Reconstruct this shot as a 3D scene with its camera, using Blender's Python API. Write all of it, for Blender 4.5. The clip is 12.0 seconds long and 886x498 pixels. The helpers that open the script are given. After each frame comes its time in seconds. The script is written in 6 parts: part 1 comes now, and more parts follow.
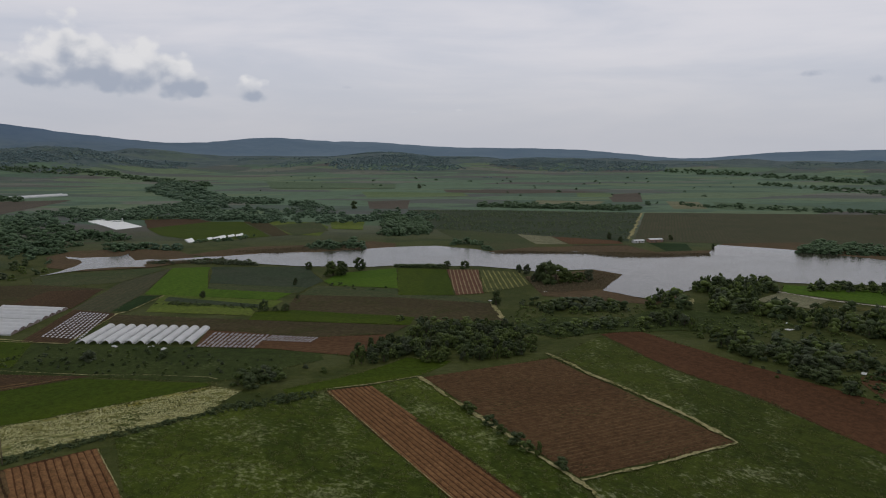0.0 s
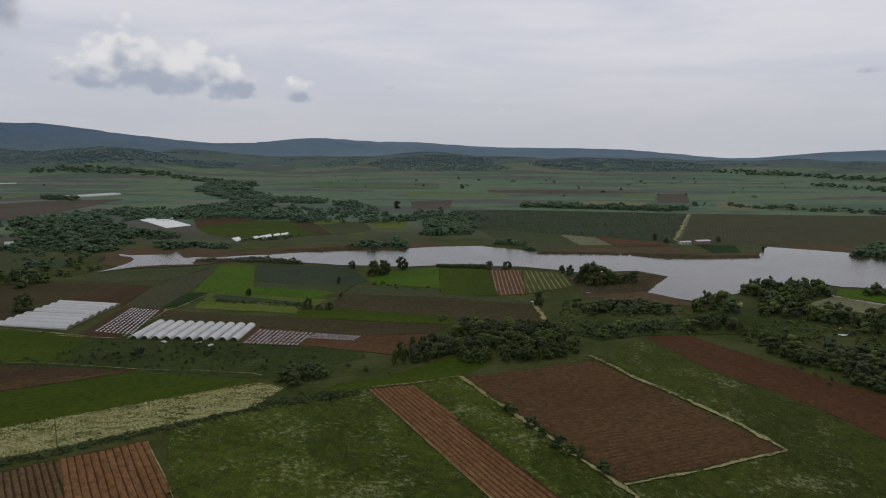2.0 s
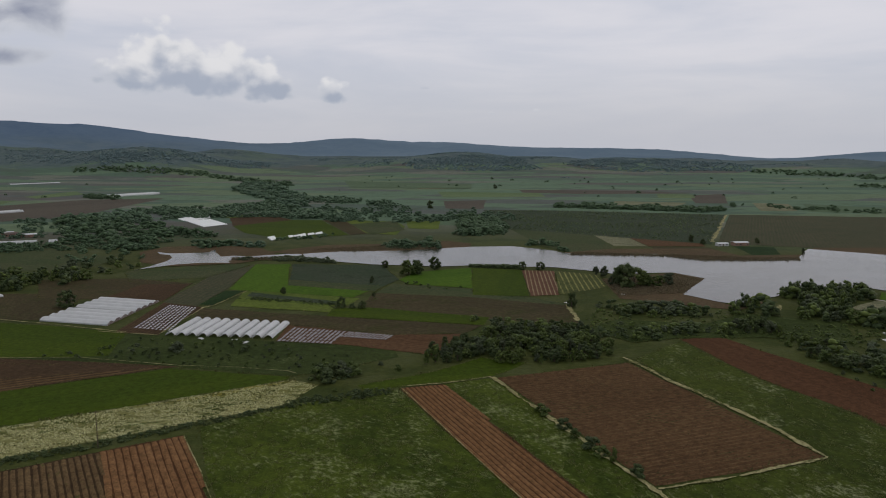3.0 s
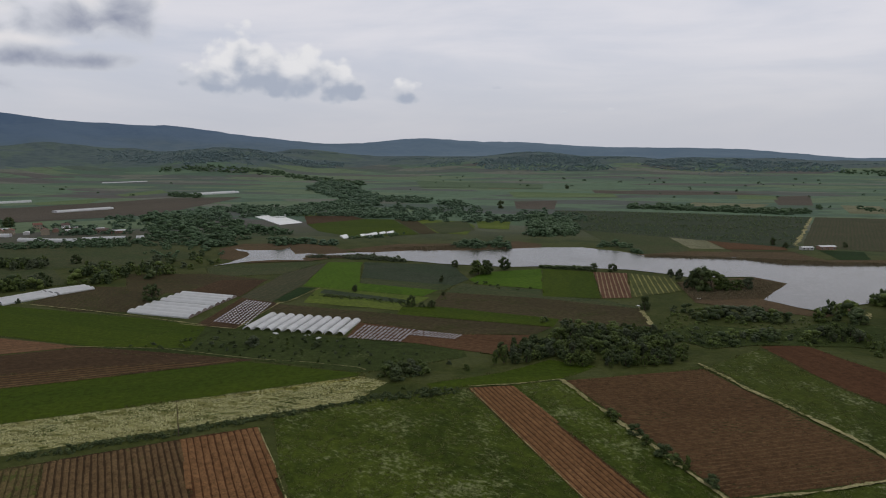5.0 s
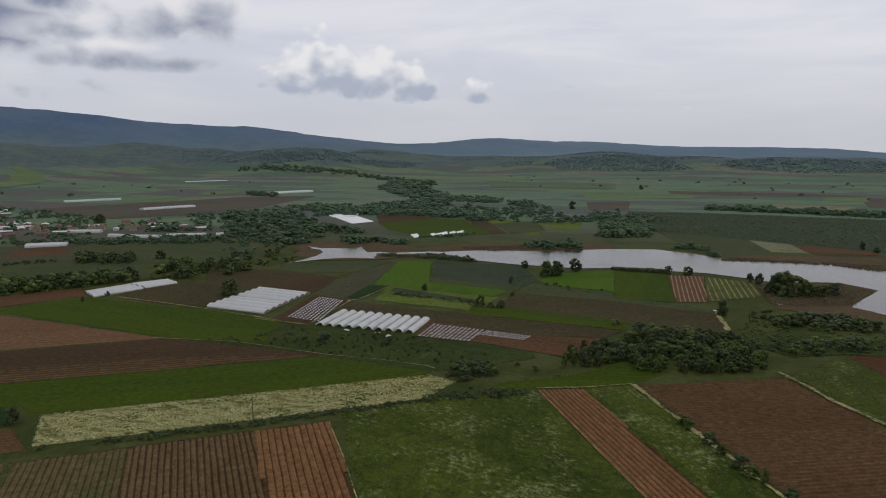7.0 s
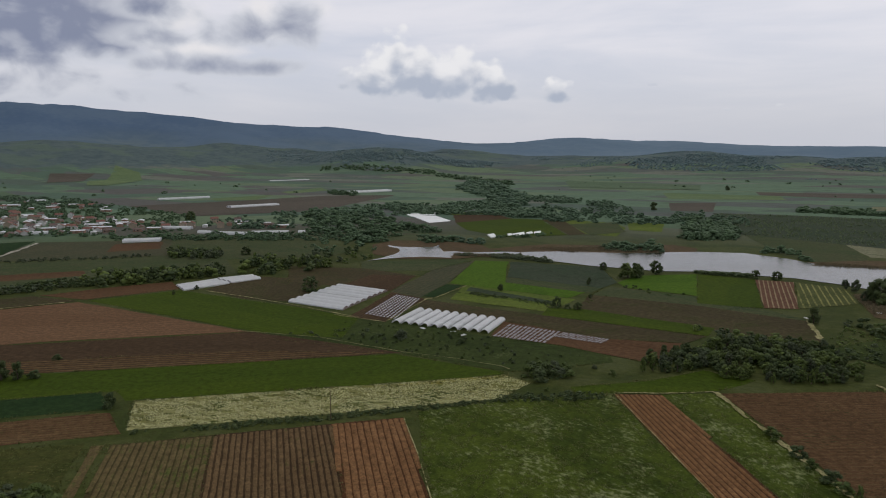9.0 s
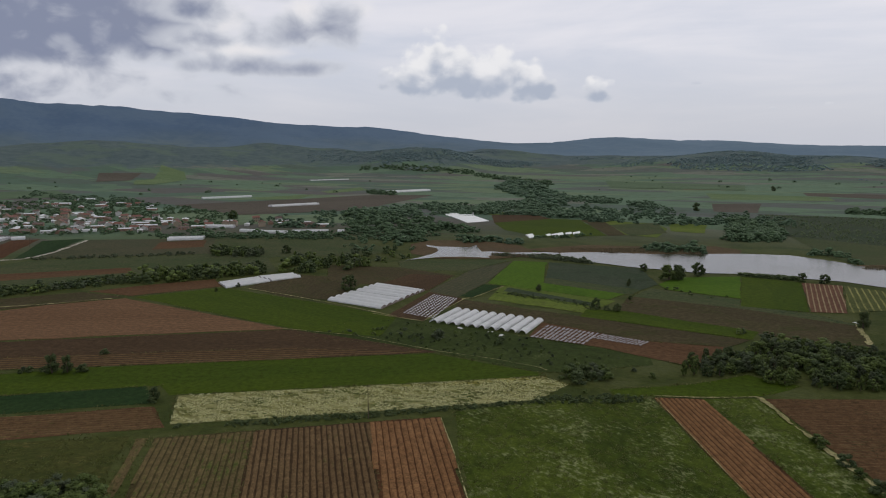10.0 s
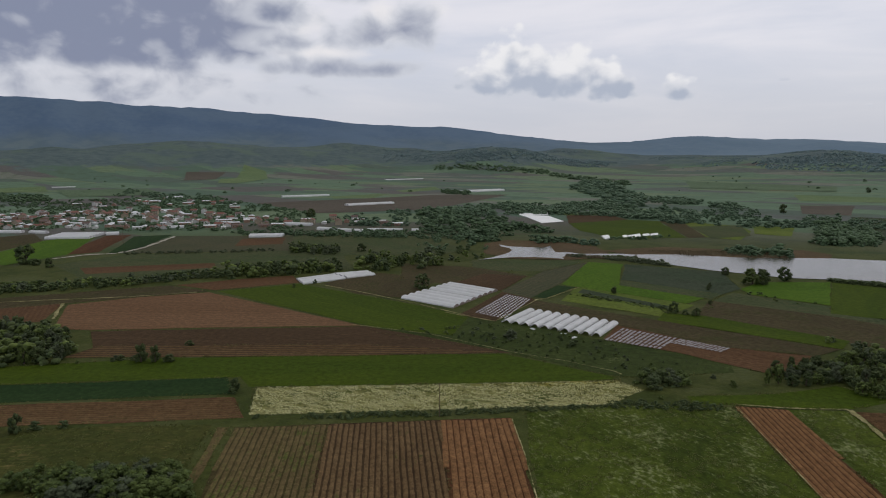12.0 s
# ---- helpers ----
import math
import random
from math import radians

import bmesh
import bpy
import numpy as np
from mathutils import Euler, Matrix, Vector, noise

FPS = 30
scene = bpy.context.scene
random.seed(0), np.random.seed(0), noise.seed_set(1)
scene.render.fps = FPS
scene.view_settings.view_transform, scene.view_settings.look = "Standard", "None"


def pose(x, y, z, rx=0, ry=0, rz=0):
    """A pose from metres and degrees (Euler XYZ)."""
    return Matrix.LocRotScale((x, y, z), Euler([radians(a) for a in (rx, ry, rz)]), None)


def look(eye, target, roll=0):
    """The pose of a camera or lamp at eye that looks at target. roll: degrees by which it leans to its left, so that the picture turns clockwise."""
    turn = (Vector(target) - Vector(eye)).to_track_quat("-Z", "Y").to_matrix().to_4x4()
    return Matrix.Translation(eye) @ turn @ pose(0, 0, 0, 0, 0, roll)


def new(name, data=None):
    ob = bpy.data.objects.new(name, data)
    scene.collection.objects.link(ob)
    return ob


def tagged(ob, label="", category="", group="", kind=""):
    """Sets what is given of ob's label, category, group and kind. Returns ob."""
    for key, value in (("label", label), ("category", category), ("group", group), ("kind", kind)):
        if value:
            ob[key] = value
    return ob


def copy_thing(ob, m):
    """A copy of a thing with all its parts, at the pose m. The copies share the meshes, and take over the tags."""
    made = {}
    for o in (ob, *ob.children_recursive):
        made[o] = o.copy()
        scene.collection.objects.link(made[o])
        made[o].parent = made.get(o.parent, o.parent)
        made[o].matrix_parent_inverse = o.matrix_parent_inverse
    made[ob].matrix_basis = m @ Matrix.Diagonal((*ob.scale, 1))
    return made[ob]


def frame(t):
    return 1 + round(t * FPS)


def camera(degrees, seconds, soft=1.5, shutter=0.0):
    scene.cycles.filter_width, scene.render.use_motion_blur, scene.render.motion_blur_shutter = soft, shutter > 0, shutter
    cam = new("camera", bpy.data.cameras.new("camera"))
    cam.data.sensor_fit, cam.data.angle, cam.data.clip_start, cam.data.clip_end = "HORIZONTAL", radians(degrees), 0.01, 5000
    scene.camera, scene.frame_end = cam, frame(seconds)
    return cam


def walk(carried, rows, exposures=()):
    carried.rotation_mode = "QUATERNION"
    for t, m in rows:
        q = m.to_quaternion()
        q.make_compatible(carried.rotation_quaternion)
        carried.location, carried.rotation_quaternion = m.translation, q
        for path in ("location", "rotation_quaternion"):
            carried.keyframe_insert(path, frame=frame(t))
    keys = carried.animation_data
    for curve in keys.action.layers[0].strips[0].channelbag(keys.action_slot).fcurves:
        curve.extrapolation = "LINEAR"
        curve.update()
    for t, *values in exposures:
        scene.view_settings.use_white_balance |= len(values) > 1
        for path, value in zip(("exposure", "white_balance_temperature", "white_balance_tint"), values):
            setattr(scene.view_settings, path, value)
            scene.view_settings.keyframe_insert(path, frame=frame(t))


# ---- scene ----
cam = camera(64.55, 12.0, soft=1.05)
# seconds, pitch, roll, heading: the drone hovers 100 m up and turns to the left
TURN = [
    (0.0, -8.0, 0.09, 0.00),
    (0.5, -8.0, 0.07, 0.74),
    (1.0, -8.0, 0.05, 1.50),
    (1.5, -8.0, 0.04, 2.40),
    (2.0, -8.0, 0.02, 3.49),
    (2.5, -8.0, 0.00, 4.75),
    (3.0, -8.0, -0.01, 6.19),
    (5.0, -8.0, -0.08, 11.95),
    (5.5, -8.0, -0.09, 13.36),
    (6.0, -8.0, -0.11, 14.77),
    (6.5, -8.0, -0.13, 16.18),
    (7.0, -8.0, -0.14, 17.70),
    (9.0, -8.0, -0.21, 24.00),
    (9.5, -8.0, -0.23, 25.58),
    (10.0, -8.0, -0.24, 27.14),
    (10.5, -8.0, -0.26, 28.60),
    (11.0, -8.0, -0.28, 30.08),
    (11.5, -8.0, -0.29, 31.61),
    (12.0, -8.0, -0.31, 33.17),
]
walk(cam, [(t, pose(0, 0, 100, 90 + p, 0, h) @ pose(0, 0, 0, 0, 0, r)) for t, p, r, h in TURN],
     exposures=[(0, -0.1), (6, 0.02), (12, 0.12)])

# ---- world, sun ----
SUN_EL, SUN_AZ = 52.0, -12.0
world = bpy.data.worlds.new("sky")
scene.world = world
world.use_nodes = True
W = world.node_tree


class Net:
    """A node tree with short ways to add nodes."""

    def __init__(self, tree):
        self.t = tree
        tree.nodes.clear()

    def add(self, kind, **inputs):
        n = self.t.nodes.new(kind)
        for k, v in inputs.items():
            self.put(n.inputs[k.replace("_", " ")], v)
        return n

    def put(self, socket, v):
        if isinstance(v, bpy.types.NodeSocket):
            self.t.links.new(v, socket)
        else:
            socket.default_value = v

    def math(self, op, a, b=0.0, c=0.0, clamp=False):
        n = self.t.nodes.new("ShaderNodeMath")
        n.operation, n.use_clamp = op, clamp
        for s, v in zip(n.inputs, (a, b, c)):
            self.put(s, v)
        return n.outputs[0]

    def ramp(self, v, low, high, to_low=0.0, to_high=1.0):
        n = self.t.nodes.new("ShaderNodeMapRange")
        n.interpolation_type = "SMOOTHSTEP"
        for s, a in zip(n.inputs, (v, low, high, to_low, to_high)):
            self.put(s, a)
        return n.outputs[0]

    def mix(self, f, a, b, how="MIX"):
        n = self.t.nodes.new("ShaderNodeMix")
        n.data_type, n.blend_type = "RGBA", how
        self.put(n.inputs[0], f)
        for s, v in ((n.inputs[6], a), (n.inputs[7], b)):
            self.put(s, (*v, 1) if isinstance(v, tuple) and len(v) == 3 else v)
        return n.outputs[2]

    def noise(self, vec, scale, detail=4.0, rough=0.55, distort=0.0):
        n = self.add("ShaderNodeTexNoise", Vector=vec, Scale=scale, Detail=detail, Roughness=rough, Distortion=distort)
        return n.outputs["Fac"]

    def xyz(self, x, y, z):
        return self.add("ShaderNodeCombineXYZ", X=x, Y=y, Z=z).outputs[0]


def build_sky():
    g = Net(W)
    way = g.add("ShaderNodeTexCoord").outputs["Generated"]
    s = g.add("ShaderNodeSeparateXYZ", Vector=way)
    az = g.math("ARCTAN2", g.math("MULTIPLY", s.outputs[0], -1.0), s.outputs[1])
    az = g.math("MULTIPLY", az, 180 / math.pi)
    el = g.math("MULTIPLY", g.math("ARCSINE", s.outputs[2]), 180 / math.pi)
    up = g.math("MAXIMUM", s.outputs[2], 0.012)
    air = g.t.nodes.new("ShaderNodeTexSky")
    air.sky_type, air.sun_disc = "NISHITA", False
    air.sun_elevation, air.sun_rotation = radians(SUN_EL), radians(-SUN_AZ)
    air.air_density, air.dust_density = 1.0, 3.0
    g.put(air.inputs["Vector"], g.xyz(s.outputs[0], s.outputs[1], up))
    blue = g.mix(1.0, air.outputs[0], (0.075, 0.075, 0.075), "MULTIPLY")

    # high veil of thin cloud, in long soft streaks
    streak = g.xyz(g.math("MULTIPLY", az, 0.03), g.math("MULTIPLY", el, 0.16), 2.0)
    v1 = g.noise(streak, 1.3, 5.0, 0.55, 0.4)
    v2 = g.noise(streak, 3.4, 5.0, 0.6, 0.3)
    veil = g.mix(g.ramp(v1, 0.33, 0.66), VEIL_DARK, VEIL_LIGHT)
    veil = g.mix(g.math("MULTIPLY", g.ramp(v2, 0.45, 0.75), 0.35), veil, VEIL_LIGHT)
    low = g.ramp(el, 0.0, 9.0)
    veil = g.mix(g.math("MULTIPLY", g.math("SUBTRACT", 1.0, low), 0.75), veil, HORIZON)
    veil = g.mix(g.ramp(el, 17.0, 50.0), veil, ZENITH)
    sky = g.mix(0.9, blue, veil)

    # clouds: mounds with flat bases, broken up by billows
    def mounds(heaps, flat):
        """How deep in cloud a direction lies, and how far up in the heap it is."""
        total, lifted, weight = None, None, None
        for ca, ce, wa, we, full in heaps:
            da = g.math("DIVIDE", g.math("SUBTRACT", az, ca), wa)
            up = g.math("DIVIDE", g.math("SUBTRACT", el, ce), we)
            de = g.math("MAXIMUM", up, g.math("MULTIPLY", up, -flat))
            q = g.math("ADD", g.math("MULTIPLY", da, da), g.math("MULTIPLY", de, de))
            b = g.math("SUBTRACT", full, g.math("POWER", q, 0.8))
            w = g.math("ADD", g.math("POWER", g.math("MAXIMUM", g.math("ADD", b, 1.0), 0.0), 2.0), 0.00001)
            total = b if total is None else g.math("SMOOTH_MAX", total, b, 0.3)
            lifted = g.math("MULTIPLY", w, up) if lifted is None else g.math("ADD", lifted, g.math("MULTIPLY", w, up))
            weight = w if weight is None else g.math("ADD", weight, w)
        return total, g.math("DIVIDE", lifted, weight)

    def billows(scale, lift=0.0):
        p = g.xyz(g.math("MULTIPLY", az, 0.30 * scale), g.math("MULTIPLY", g.math("ADD", el, lift), 0.42 * scale), 5.3)
        return g.math("SUBTRACT", g.noise(p, 1.0, 6.0, 0.52, 0.35), 0.5)

    def puffs(scale, lift=0.0):
        """Rounded, cauliflower-like swellings."""
        p = g.xyz(g.math("MULTIPLY", az, 0.34 * scale), g.math("MULTIPLY", g.math("ADD", el, lift), 0.40 * scale), 1.7)
        p = g.mix(0.16, p, g.add("ShaderNodeTexNoise", Vector=p, Scale=1.6, Detail=3.0).outputs["Color"])
        total = None
        for size, share in ((1.0, 1.0), (2.3, 0.45)):
            n = g.t.nodes.new("ShaderNodeTexVoronoi")
            n.feature = "SMOOTH_F1"
            g.put(n.inputs["Vector"], p)
            n.inputs["Scale"].default_value, n.inputs["Smoothness"].default_value = size, 0.3
            v = g.math("MULTIPLY", g.math("SUBTRACT", 0.52, n.outputs["Distance"]), share)
            total = v if total is None else g.math("ADD", total, v)
        return total

    # bright vapour lit from behind, then the heavy grey cloud in front of it
    deep, _ = mounds(GLOW_CLOUD, 1.0)
    glow = g.math("ADD", deep, g.math("MULTIPLY", billows(1.3), 1.6))
    sky = g.mix(g.math("MULTIPLY", g.ramp(glow, -0.2, 0.9), 0.8), sky, CLOUD_GLOW)
    soft = g.math("ADD", billows(1.1, 3.0), g.math("MULTIPLY", puffs(1.5, 1.0), 0.35))
    for lumps, rag, most, full in ((GREY_CLOUD, 1.9, 1.15, 0.96), (GREY_SCRAPS, 2.6, 1.75, 0.92)):
        deep, _ = mounds(lumps, 1.5)
        grey = g.math("ADD", deep, g.math("ADD", g.math("MULTIPLY", billows(1.0), rag), g.math("MULTIPLY", puffs(1.3), 0.5)))
        tone = g.mix(g.ramp(grey, 0.0, most), CLOUD_EDGE, CLOUD_GREY)
        tone = g.mix(g.math("MULTIPLY", g.ramp(soft, 0.02, 0.32), 0.42), tone, CLOUD_EDGE)
        sky = g.mix(g.math("MULTIPLY", g.ramp(grey, -0.3, 0.7), full), sky, tone)
    # white heaps, bright on top and grey below
    deep, up = mounds(HEAPS, 2.6)
    coarse, small = puffs(1.7), billows(4.0)
    here = g.math("ADD", deep, g.math("ADD", g.math("MULTIPLY", coarse, 1.0), g.math("ADD", g.math("MULTIPLY", billows(1.5), 0.9), g.math("MULTIPLY", small, 0.55))))
    height = g.math("ADD", up, g.math("ADD", g.math("MULTIPLY", puffs(1.5, 0.35), 0.75), g.math("ADD", g.math("MULTIPLY", billows(1.2, 0.6), 1.3), g.math("MULTIPLY", small, 0.3))))
    lit = g.ramp(height, -0.05, 0.8, 0.0, 0.95)
    shade = g.mix(g.ramp(here, 0.1, 0.9, 0.1, 0.9), CLOUD_EDGE, CLOUD_BASE)
    sky = g.mix(g.math("MULTIPLY", g.ramp(here, -0.04, 0.5), 0.94), sky, g.mix(lit, shade, CLOUD_TOP))
    # small grey wisps
    deep, _ = mounds(WISPS, 1.4)
    wisp = g.math("ADD", deep, g.math("MULTIPLY", billows(3.0), 1.6))
    sky = g.mix(g.math("MULTIPLY", g.ramp(wisp, -0.1, 0.8), 0.75), sky, CLOUD_BASE)
    bg = g.add("ShaderNodeBackground", Color=sky, Strength=SKY_STRENGTH)
    out = g.add("ShaderNodeOutputWorld")
    g.t.links.new(bg.outputs[0], out.inputs[0])


SKY_STRENGTH = 1.0
VEIL_LIGHT, VEIL_DARK = (0.735, 0.728, 0.785), (0.58, 0.608, 0.70)
HORIZON, ZENITH = (0.53, 0.55, 0.612), (0.385, 0.40, 0.42)
CLOUD_TOP, CLOUD_EDGE, CLOUD_BASE = (0.79, 0.785, 0.80), (0.57, 0.59, 0.645), (0.36, 0.405, 0.50)
CLOUD_GLOW, CLOUD_GREY = (0.77, 0.75, 0.76), (0.20, 0.228, 0.325)
# heading, height over the horizon, half width, half height, in degrees, and fullness
HEAPS = [
    (29.6, 5.1, 2.6, 2.0, 0.95),
    (27.7, 5.4, 2.6, 3.6, 1.1),
    (25.6, 5.2, 2.8, 3.3, 1.1),
    (22.7, 5.0, 2.4, 2.9, 1.05),
    (20.7, 4.6, 2.2, 2.7, 1.0),
    (18.9, 4.3, 1.8, 1.4, 0.8),
    (15.1, 4.2, 1.6, 1.5, 0.95),
    (2.2, 2.9, 0.9, 0.5, 0.2),
    (-1.7, 3.1, 1.1, 0.5, 0.25),
    (-22.6, 2.6, 1.6, 0.6, 0.2),
]
WISPS = [
    (-27.2, 5.4, 1.7, 0.5, 0.5),
    (-31.4, 4.8, 1.6, 0.7, 0.45),
    (7.6, 4.9, 0.8, 0.4, 0.2),
]
GLOW_CLOUD = [
    (49.2, 9.8, 2.8, 2.4, 1.0),
    (43.6, 9.6, 3.6, 1.6, 0.7),
    (38.0, 9.8, 2.6, 2.4, 0.8),
    (42.8, 7.5, 4.6, 0.9, 0.9),
    (33.6, 10.8, 1.8, 1.2, 0.5),
    (65.4, 11.0, 2.6, 1.6, 0.6),
]
GREY_CLOUD = [
    (58.0, 9.2, 10.0, 4.0, 1.9),
    (53.4, 7.4, 4.8, 1.6, 1.2),
    (66.0, 7.6, 6.5, 2.3, 1.7),
    (71.0, 8.5, 7.0, 2.8, 1.4),
    (61.0, 13.0, 16.0, 2.4, 1.4),
    (60.0, 4.6, 24.0, 3.6, 0.55),
]
GREY_SCRAPS = [
    (41.3, 6.3, 5.6, 1.0, 1.25),
    (46.0, 10.3, 3.6, 1.5, 1.0),
    (46.4, 8.3, 3.6, 1.1, 0.9),
    (39.2, 8.6, 3.4, 1.8, 0.95),
    (35.4, 9.4, 2.6, 2.4, 0.95),
    (42.0, 12.6, 8.0, 1.8, 1.1),
]
build_sky()

sun = new("sun", bpy.data.lights.new("sun", "SUN"))
sun.data.energy, sun.data.angle, sun.data.color = 0.45, radians(12), (1.0, 0.95, 0.87)
sun.matrix_world = look((0, 0, 900), (900 * math.sin(radians(SUN_AZ)) / math.tan(radians(SUN_EL)),
                                      -900 * math.cos(radians(SUN_AZ)) / math.tan(radians(SUN_EL)), 0))

# ---- materials ----


def surface(name, rough=0.9, spec=0.2):
    """A material with its node net, its shader, and places in the thing's own space and in the world."""
    m = bpy.data.materials.new(name)
    m.use_nodes = True
    g = Net(m.node_tree)
    b = g.add("ShaderNodeBsdfPrincipled", Roughness=rough)
    b.inputs["Specular IOR Level"].default_value = spec
    out = g.add("ShaderNodeOutputMaterial")
    g.t.links.new(b.outputs[0], out.inputs[0])
    return m, g, b


def bump(g, b, height, strength, distance):
    n = g.add("ShaderNodeBump", Height=height, Strength=strength, Distance=distance)
    g.put(b.inputs["Normal"], n.outputs[0])


def bands(g, vec, spacing, distort=0.6, detail_scale=1.0):
    n = g.t.nodes.new("ShaderNodeTexWave")
    n.wave_type, n.bands_direction, n.wave_profile = "BANDS", "Y", "SIN"
    g.put(n.inputs["Vector"], vec)
    for k, v in (("Scale", 0.314 / spacing), ("Distortion", distort), ("Detail", 2.0), ("Detail Scale", detail_scale)):
        n.inputs[k].default_value = v
    return n.outputs["Fac"]


def field_mat(name, a, b, accent=None, accent_share=0.62, rows=0.0, row_col=None, row_amt=0.6, row_edge=(0.35, 0.85), streak=1.0, patch=0.02, relief=0.25):
    """Soil or crop: two colours in patches and grain, an accent in flecks, and rows along the field's x."""
    m, g, s = surface(name, 0.95, 0.05)
    own = g.add("ShaderNodeTexCoord").outputs["Object"]
    run = g.add("ShaderNodeMapping", Vector=own)
    run.inputs["Scale"].default_value = (1.0 / streak, 1.0, 1.0)
    p = run.outputs[0]
    big = g.noise(p, patch, 4.0, 0.6)
    mid = g.noise(p, patch * 9, 4.0, 0.65)
    fine = g.noise(p, 1.6, 3.0, 0.7)
    f = g.math("ADD", g.math("MULTIPLY", big, 0.55), g.math("MULTIPLY", mid, 0.45))
    col = g.mix(g.ramp(f, 0.36, 0.62), a, b)
    if row_col:
        r = bands(g, own, rows)
        worn = g.ramp(g.noise(p, 0.09, 3.0), 0.25, 0.6, 0.35, 1.0)
        col = g.mix(g.math("MULTIPLY", g.math("MULTIPLY", g.ramp(r, *row_edge), row_amt), worn), col, row_col)
    if accent:
        spot = g.math("ADD", g.math("MULTIPLY", g.noise(p, 0.62, 5.0, 0.7), 0.6), g.math("MULTIPLY", g.noise(own, 0.045, 3.0), 0.4))
        col = g.mix(g.ramp(spot, accent_share - 0.06, accent_share + 0.05), col, accent)
    tint = g.math("MULTIPLY", g.ramp(g.noise(own, 1.6, 3.0, 0.7), 0.25, 0.75, 0.68, 1.3), g.ramp(g.noise(own, 0.38, 3.0, 0.65), 0.3, 0.7, 0.78, 1.22))
    col = g.mix(1.0, col, g.xyz(tint, tint, tint), "MULTIPLY")
    g.put(s.inputs["Base Color"], col)
    bump(g, s, g.math("ADD", fine, mid), 0.6, relief)
    return m


M = {}
M["meadow"] = field_mat("meadow_grass", (0.0297, 0.0454, 0.00623), (0.0682, 0.0898, 0.012), (0.177, 0.196, 0.0836), 0.575, streak=1.6)
M["weedy"] = field_mat("weedy_grass", (0.0307, 0.0437, 0.00761), (0.0565, 0.0725, 0.0114), (0.2, 0.214, 0.109), 0.595, streak=1.5)
M["grass"] = field_mat("grass", (0.0283, 0.0421, 0.0105), (0.0448, 0.0605, 0.0157), (0.0978, 0.113, 0.0442), 0.62)
M["dry_grass"] = field_mat("dry_grass", (0.0416, 0.0519, 0.0122), (0.0688, 0.0688, 0.0184), (0.145, 0.119, 0.0425), 0.60, streak=3)
M["wheat"] = field_mat("young_wheat", (0.0376, 0.0611, 0.00483), (0.0518, 0.076, 0.00594), streak=5, patch=0.012, relief=0.1)
M["bright"] = field_mat("bright_crop", (0.0489, 0.0982, 0.00803), (0.0675, 0.121, 0.0104), streak=3, patch=0.015, relief=0.1)
M["lime"] = field_mat("yellow_green_crop", (0.0757, 0.108, 0.018), (0.116, 0.148, 0.027), (0.0582, 0.06, 0.0225), 0.6, streak=4, relief=0.1)
M["teal"] = field_mat("blue_green_crop", (0.01615, 0.0357, 0.0102), (0.02261, 0.0442, 0.01275), streak=4, relief=0.1)
M["olive"] = field_mat("olive_fallow", (0.0473, 0.0672, 0.0247), (0.0728, 0.0777, 0.0357), (0.0331, 0.0525, 0.0198), 0.58, streak=2)
M["olive_rows"] = field_mat("olive_rows", (0.0596, 0.063, 0.034), (0.081, 0.0735, 0.0425), rows=4.0, row_col=(0.0449, 0.0578, 0.0236), row_amt=0.45)
M["dark_scrub"] = field_mat("dark_fallow", (0.0368, 0.0561, 0.0287), (0.0552, 0.0649, 0.0416), (0.0252, 0.0418, 0.0181), 0.56)
M["plough"] = field_mat("ploughed_soil", (0.088, 0.047, 0.0223), (0.116, 0.063, 0.0316), rows=3.0, row_col=(0.066, 0.036, 0.018), row_amt=0.38, streak=5)
M["plough_dark"] = field_mat("dark_ploughed_soil", (0.0609, 0.0378, 0.0199), (0.0819, 0.0504, 0.0263), rows=2.2, row_col=(0.042, 0.0273, 0.0147), row_amt=0.6, streak=6)
M["plough_red"] = field_mat("red_ploughed_soil", (0.070, 0.033, 0.0156), (0.092, 0.044, 0.0208), rows=2.6, row_col=(0.075, 0.036, 0.018), row_amt=0.35, streak=6)
M["pink"] = field_mat("pale_harrowed_soil", (0.130, 0.072, 0.037), (0.165, 0.094, 0.050), rows=5.0, row_col=(0.108, 0.060, 0.032), row_amt=0.38, streak=5)
M["brown"] = field_mat("brown_soil", (0.053, 0.042, 0.0208), (0.0731, 0.0569, 0.0278), (0.0462, 0.049, 0.0158), 0.56, rows=3.0, row_col=(0.0504, 0.0438, 0.02), row_amt=0.5, streak=3)
M["furrow"] = field_mat("vineyard_soil", (0.0787, 0.0431, 0.0201), (0.101, 0.0568, 0.0266), (0.151, 0.102, 0.046), 0.62, streak=2)
M["ridge_red"] = field_mat("red_ridged_soil", (0.069, 0.033, 0.0155), (0.090, 0.043, 0.0198), streak=3)
M["ridge_brown"] = field_mat("brown_ridged_soil", (0.043, 0.026, 0.0137), (0.060, 0.038, 0.0188), streak=3)
M["ridge_grey"] = field_mat("weedy_ridged_soil", (0.049, 0.041, 0.0159), (0.067, 0.054, 0.0218), streak=3)
M["crest_red"] = field_mat("dry_red_crests", (0.163, 0.082, 0.0353), (0.209, 0.110, 0.0493), streak=3)
M["crest_brown"] = field_mat("dry_brown_crests", (0.112, 0.069, 0.0326), (0.144, 0.093, 0.0446), (0.08, 0.076, 0.024), 0.62, streak=3)
M["crest_grey"] = field_mat("dry_weedy_crests", (0.104, 0.076, 0.0335), (0.130, 0.097, 0.0427), (0.08, 0.09, 0.024), 0.56, streak=3)
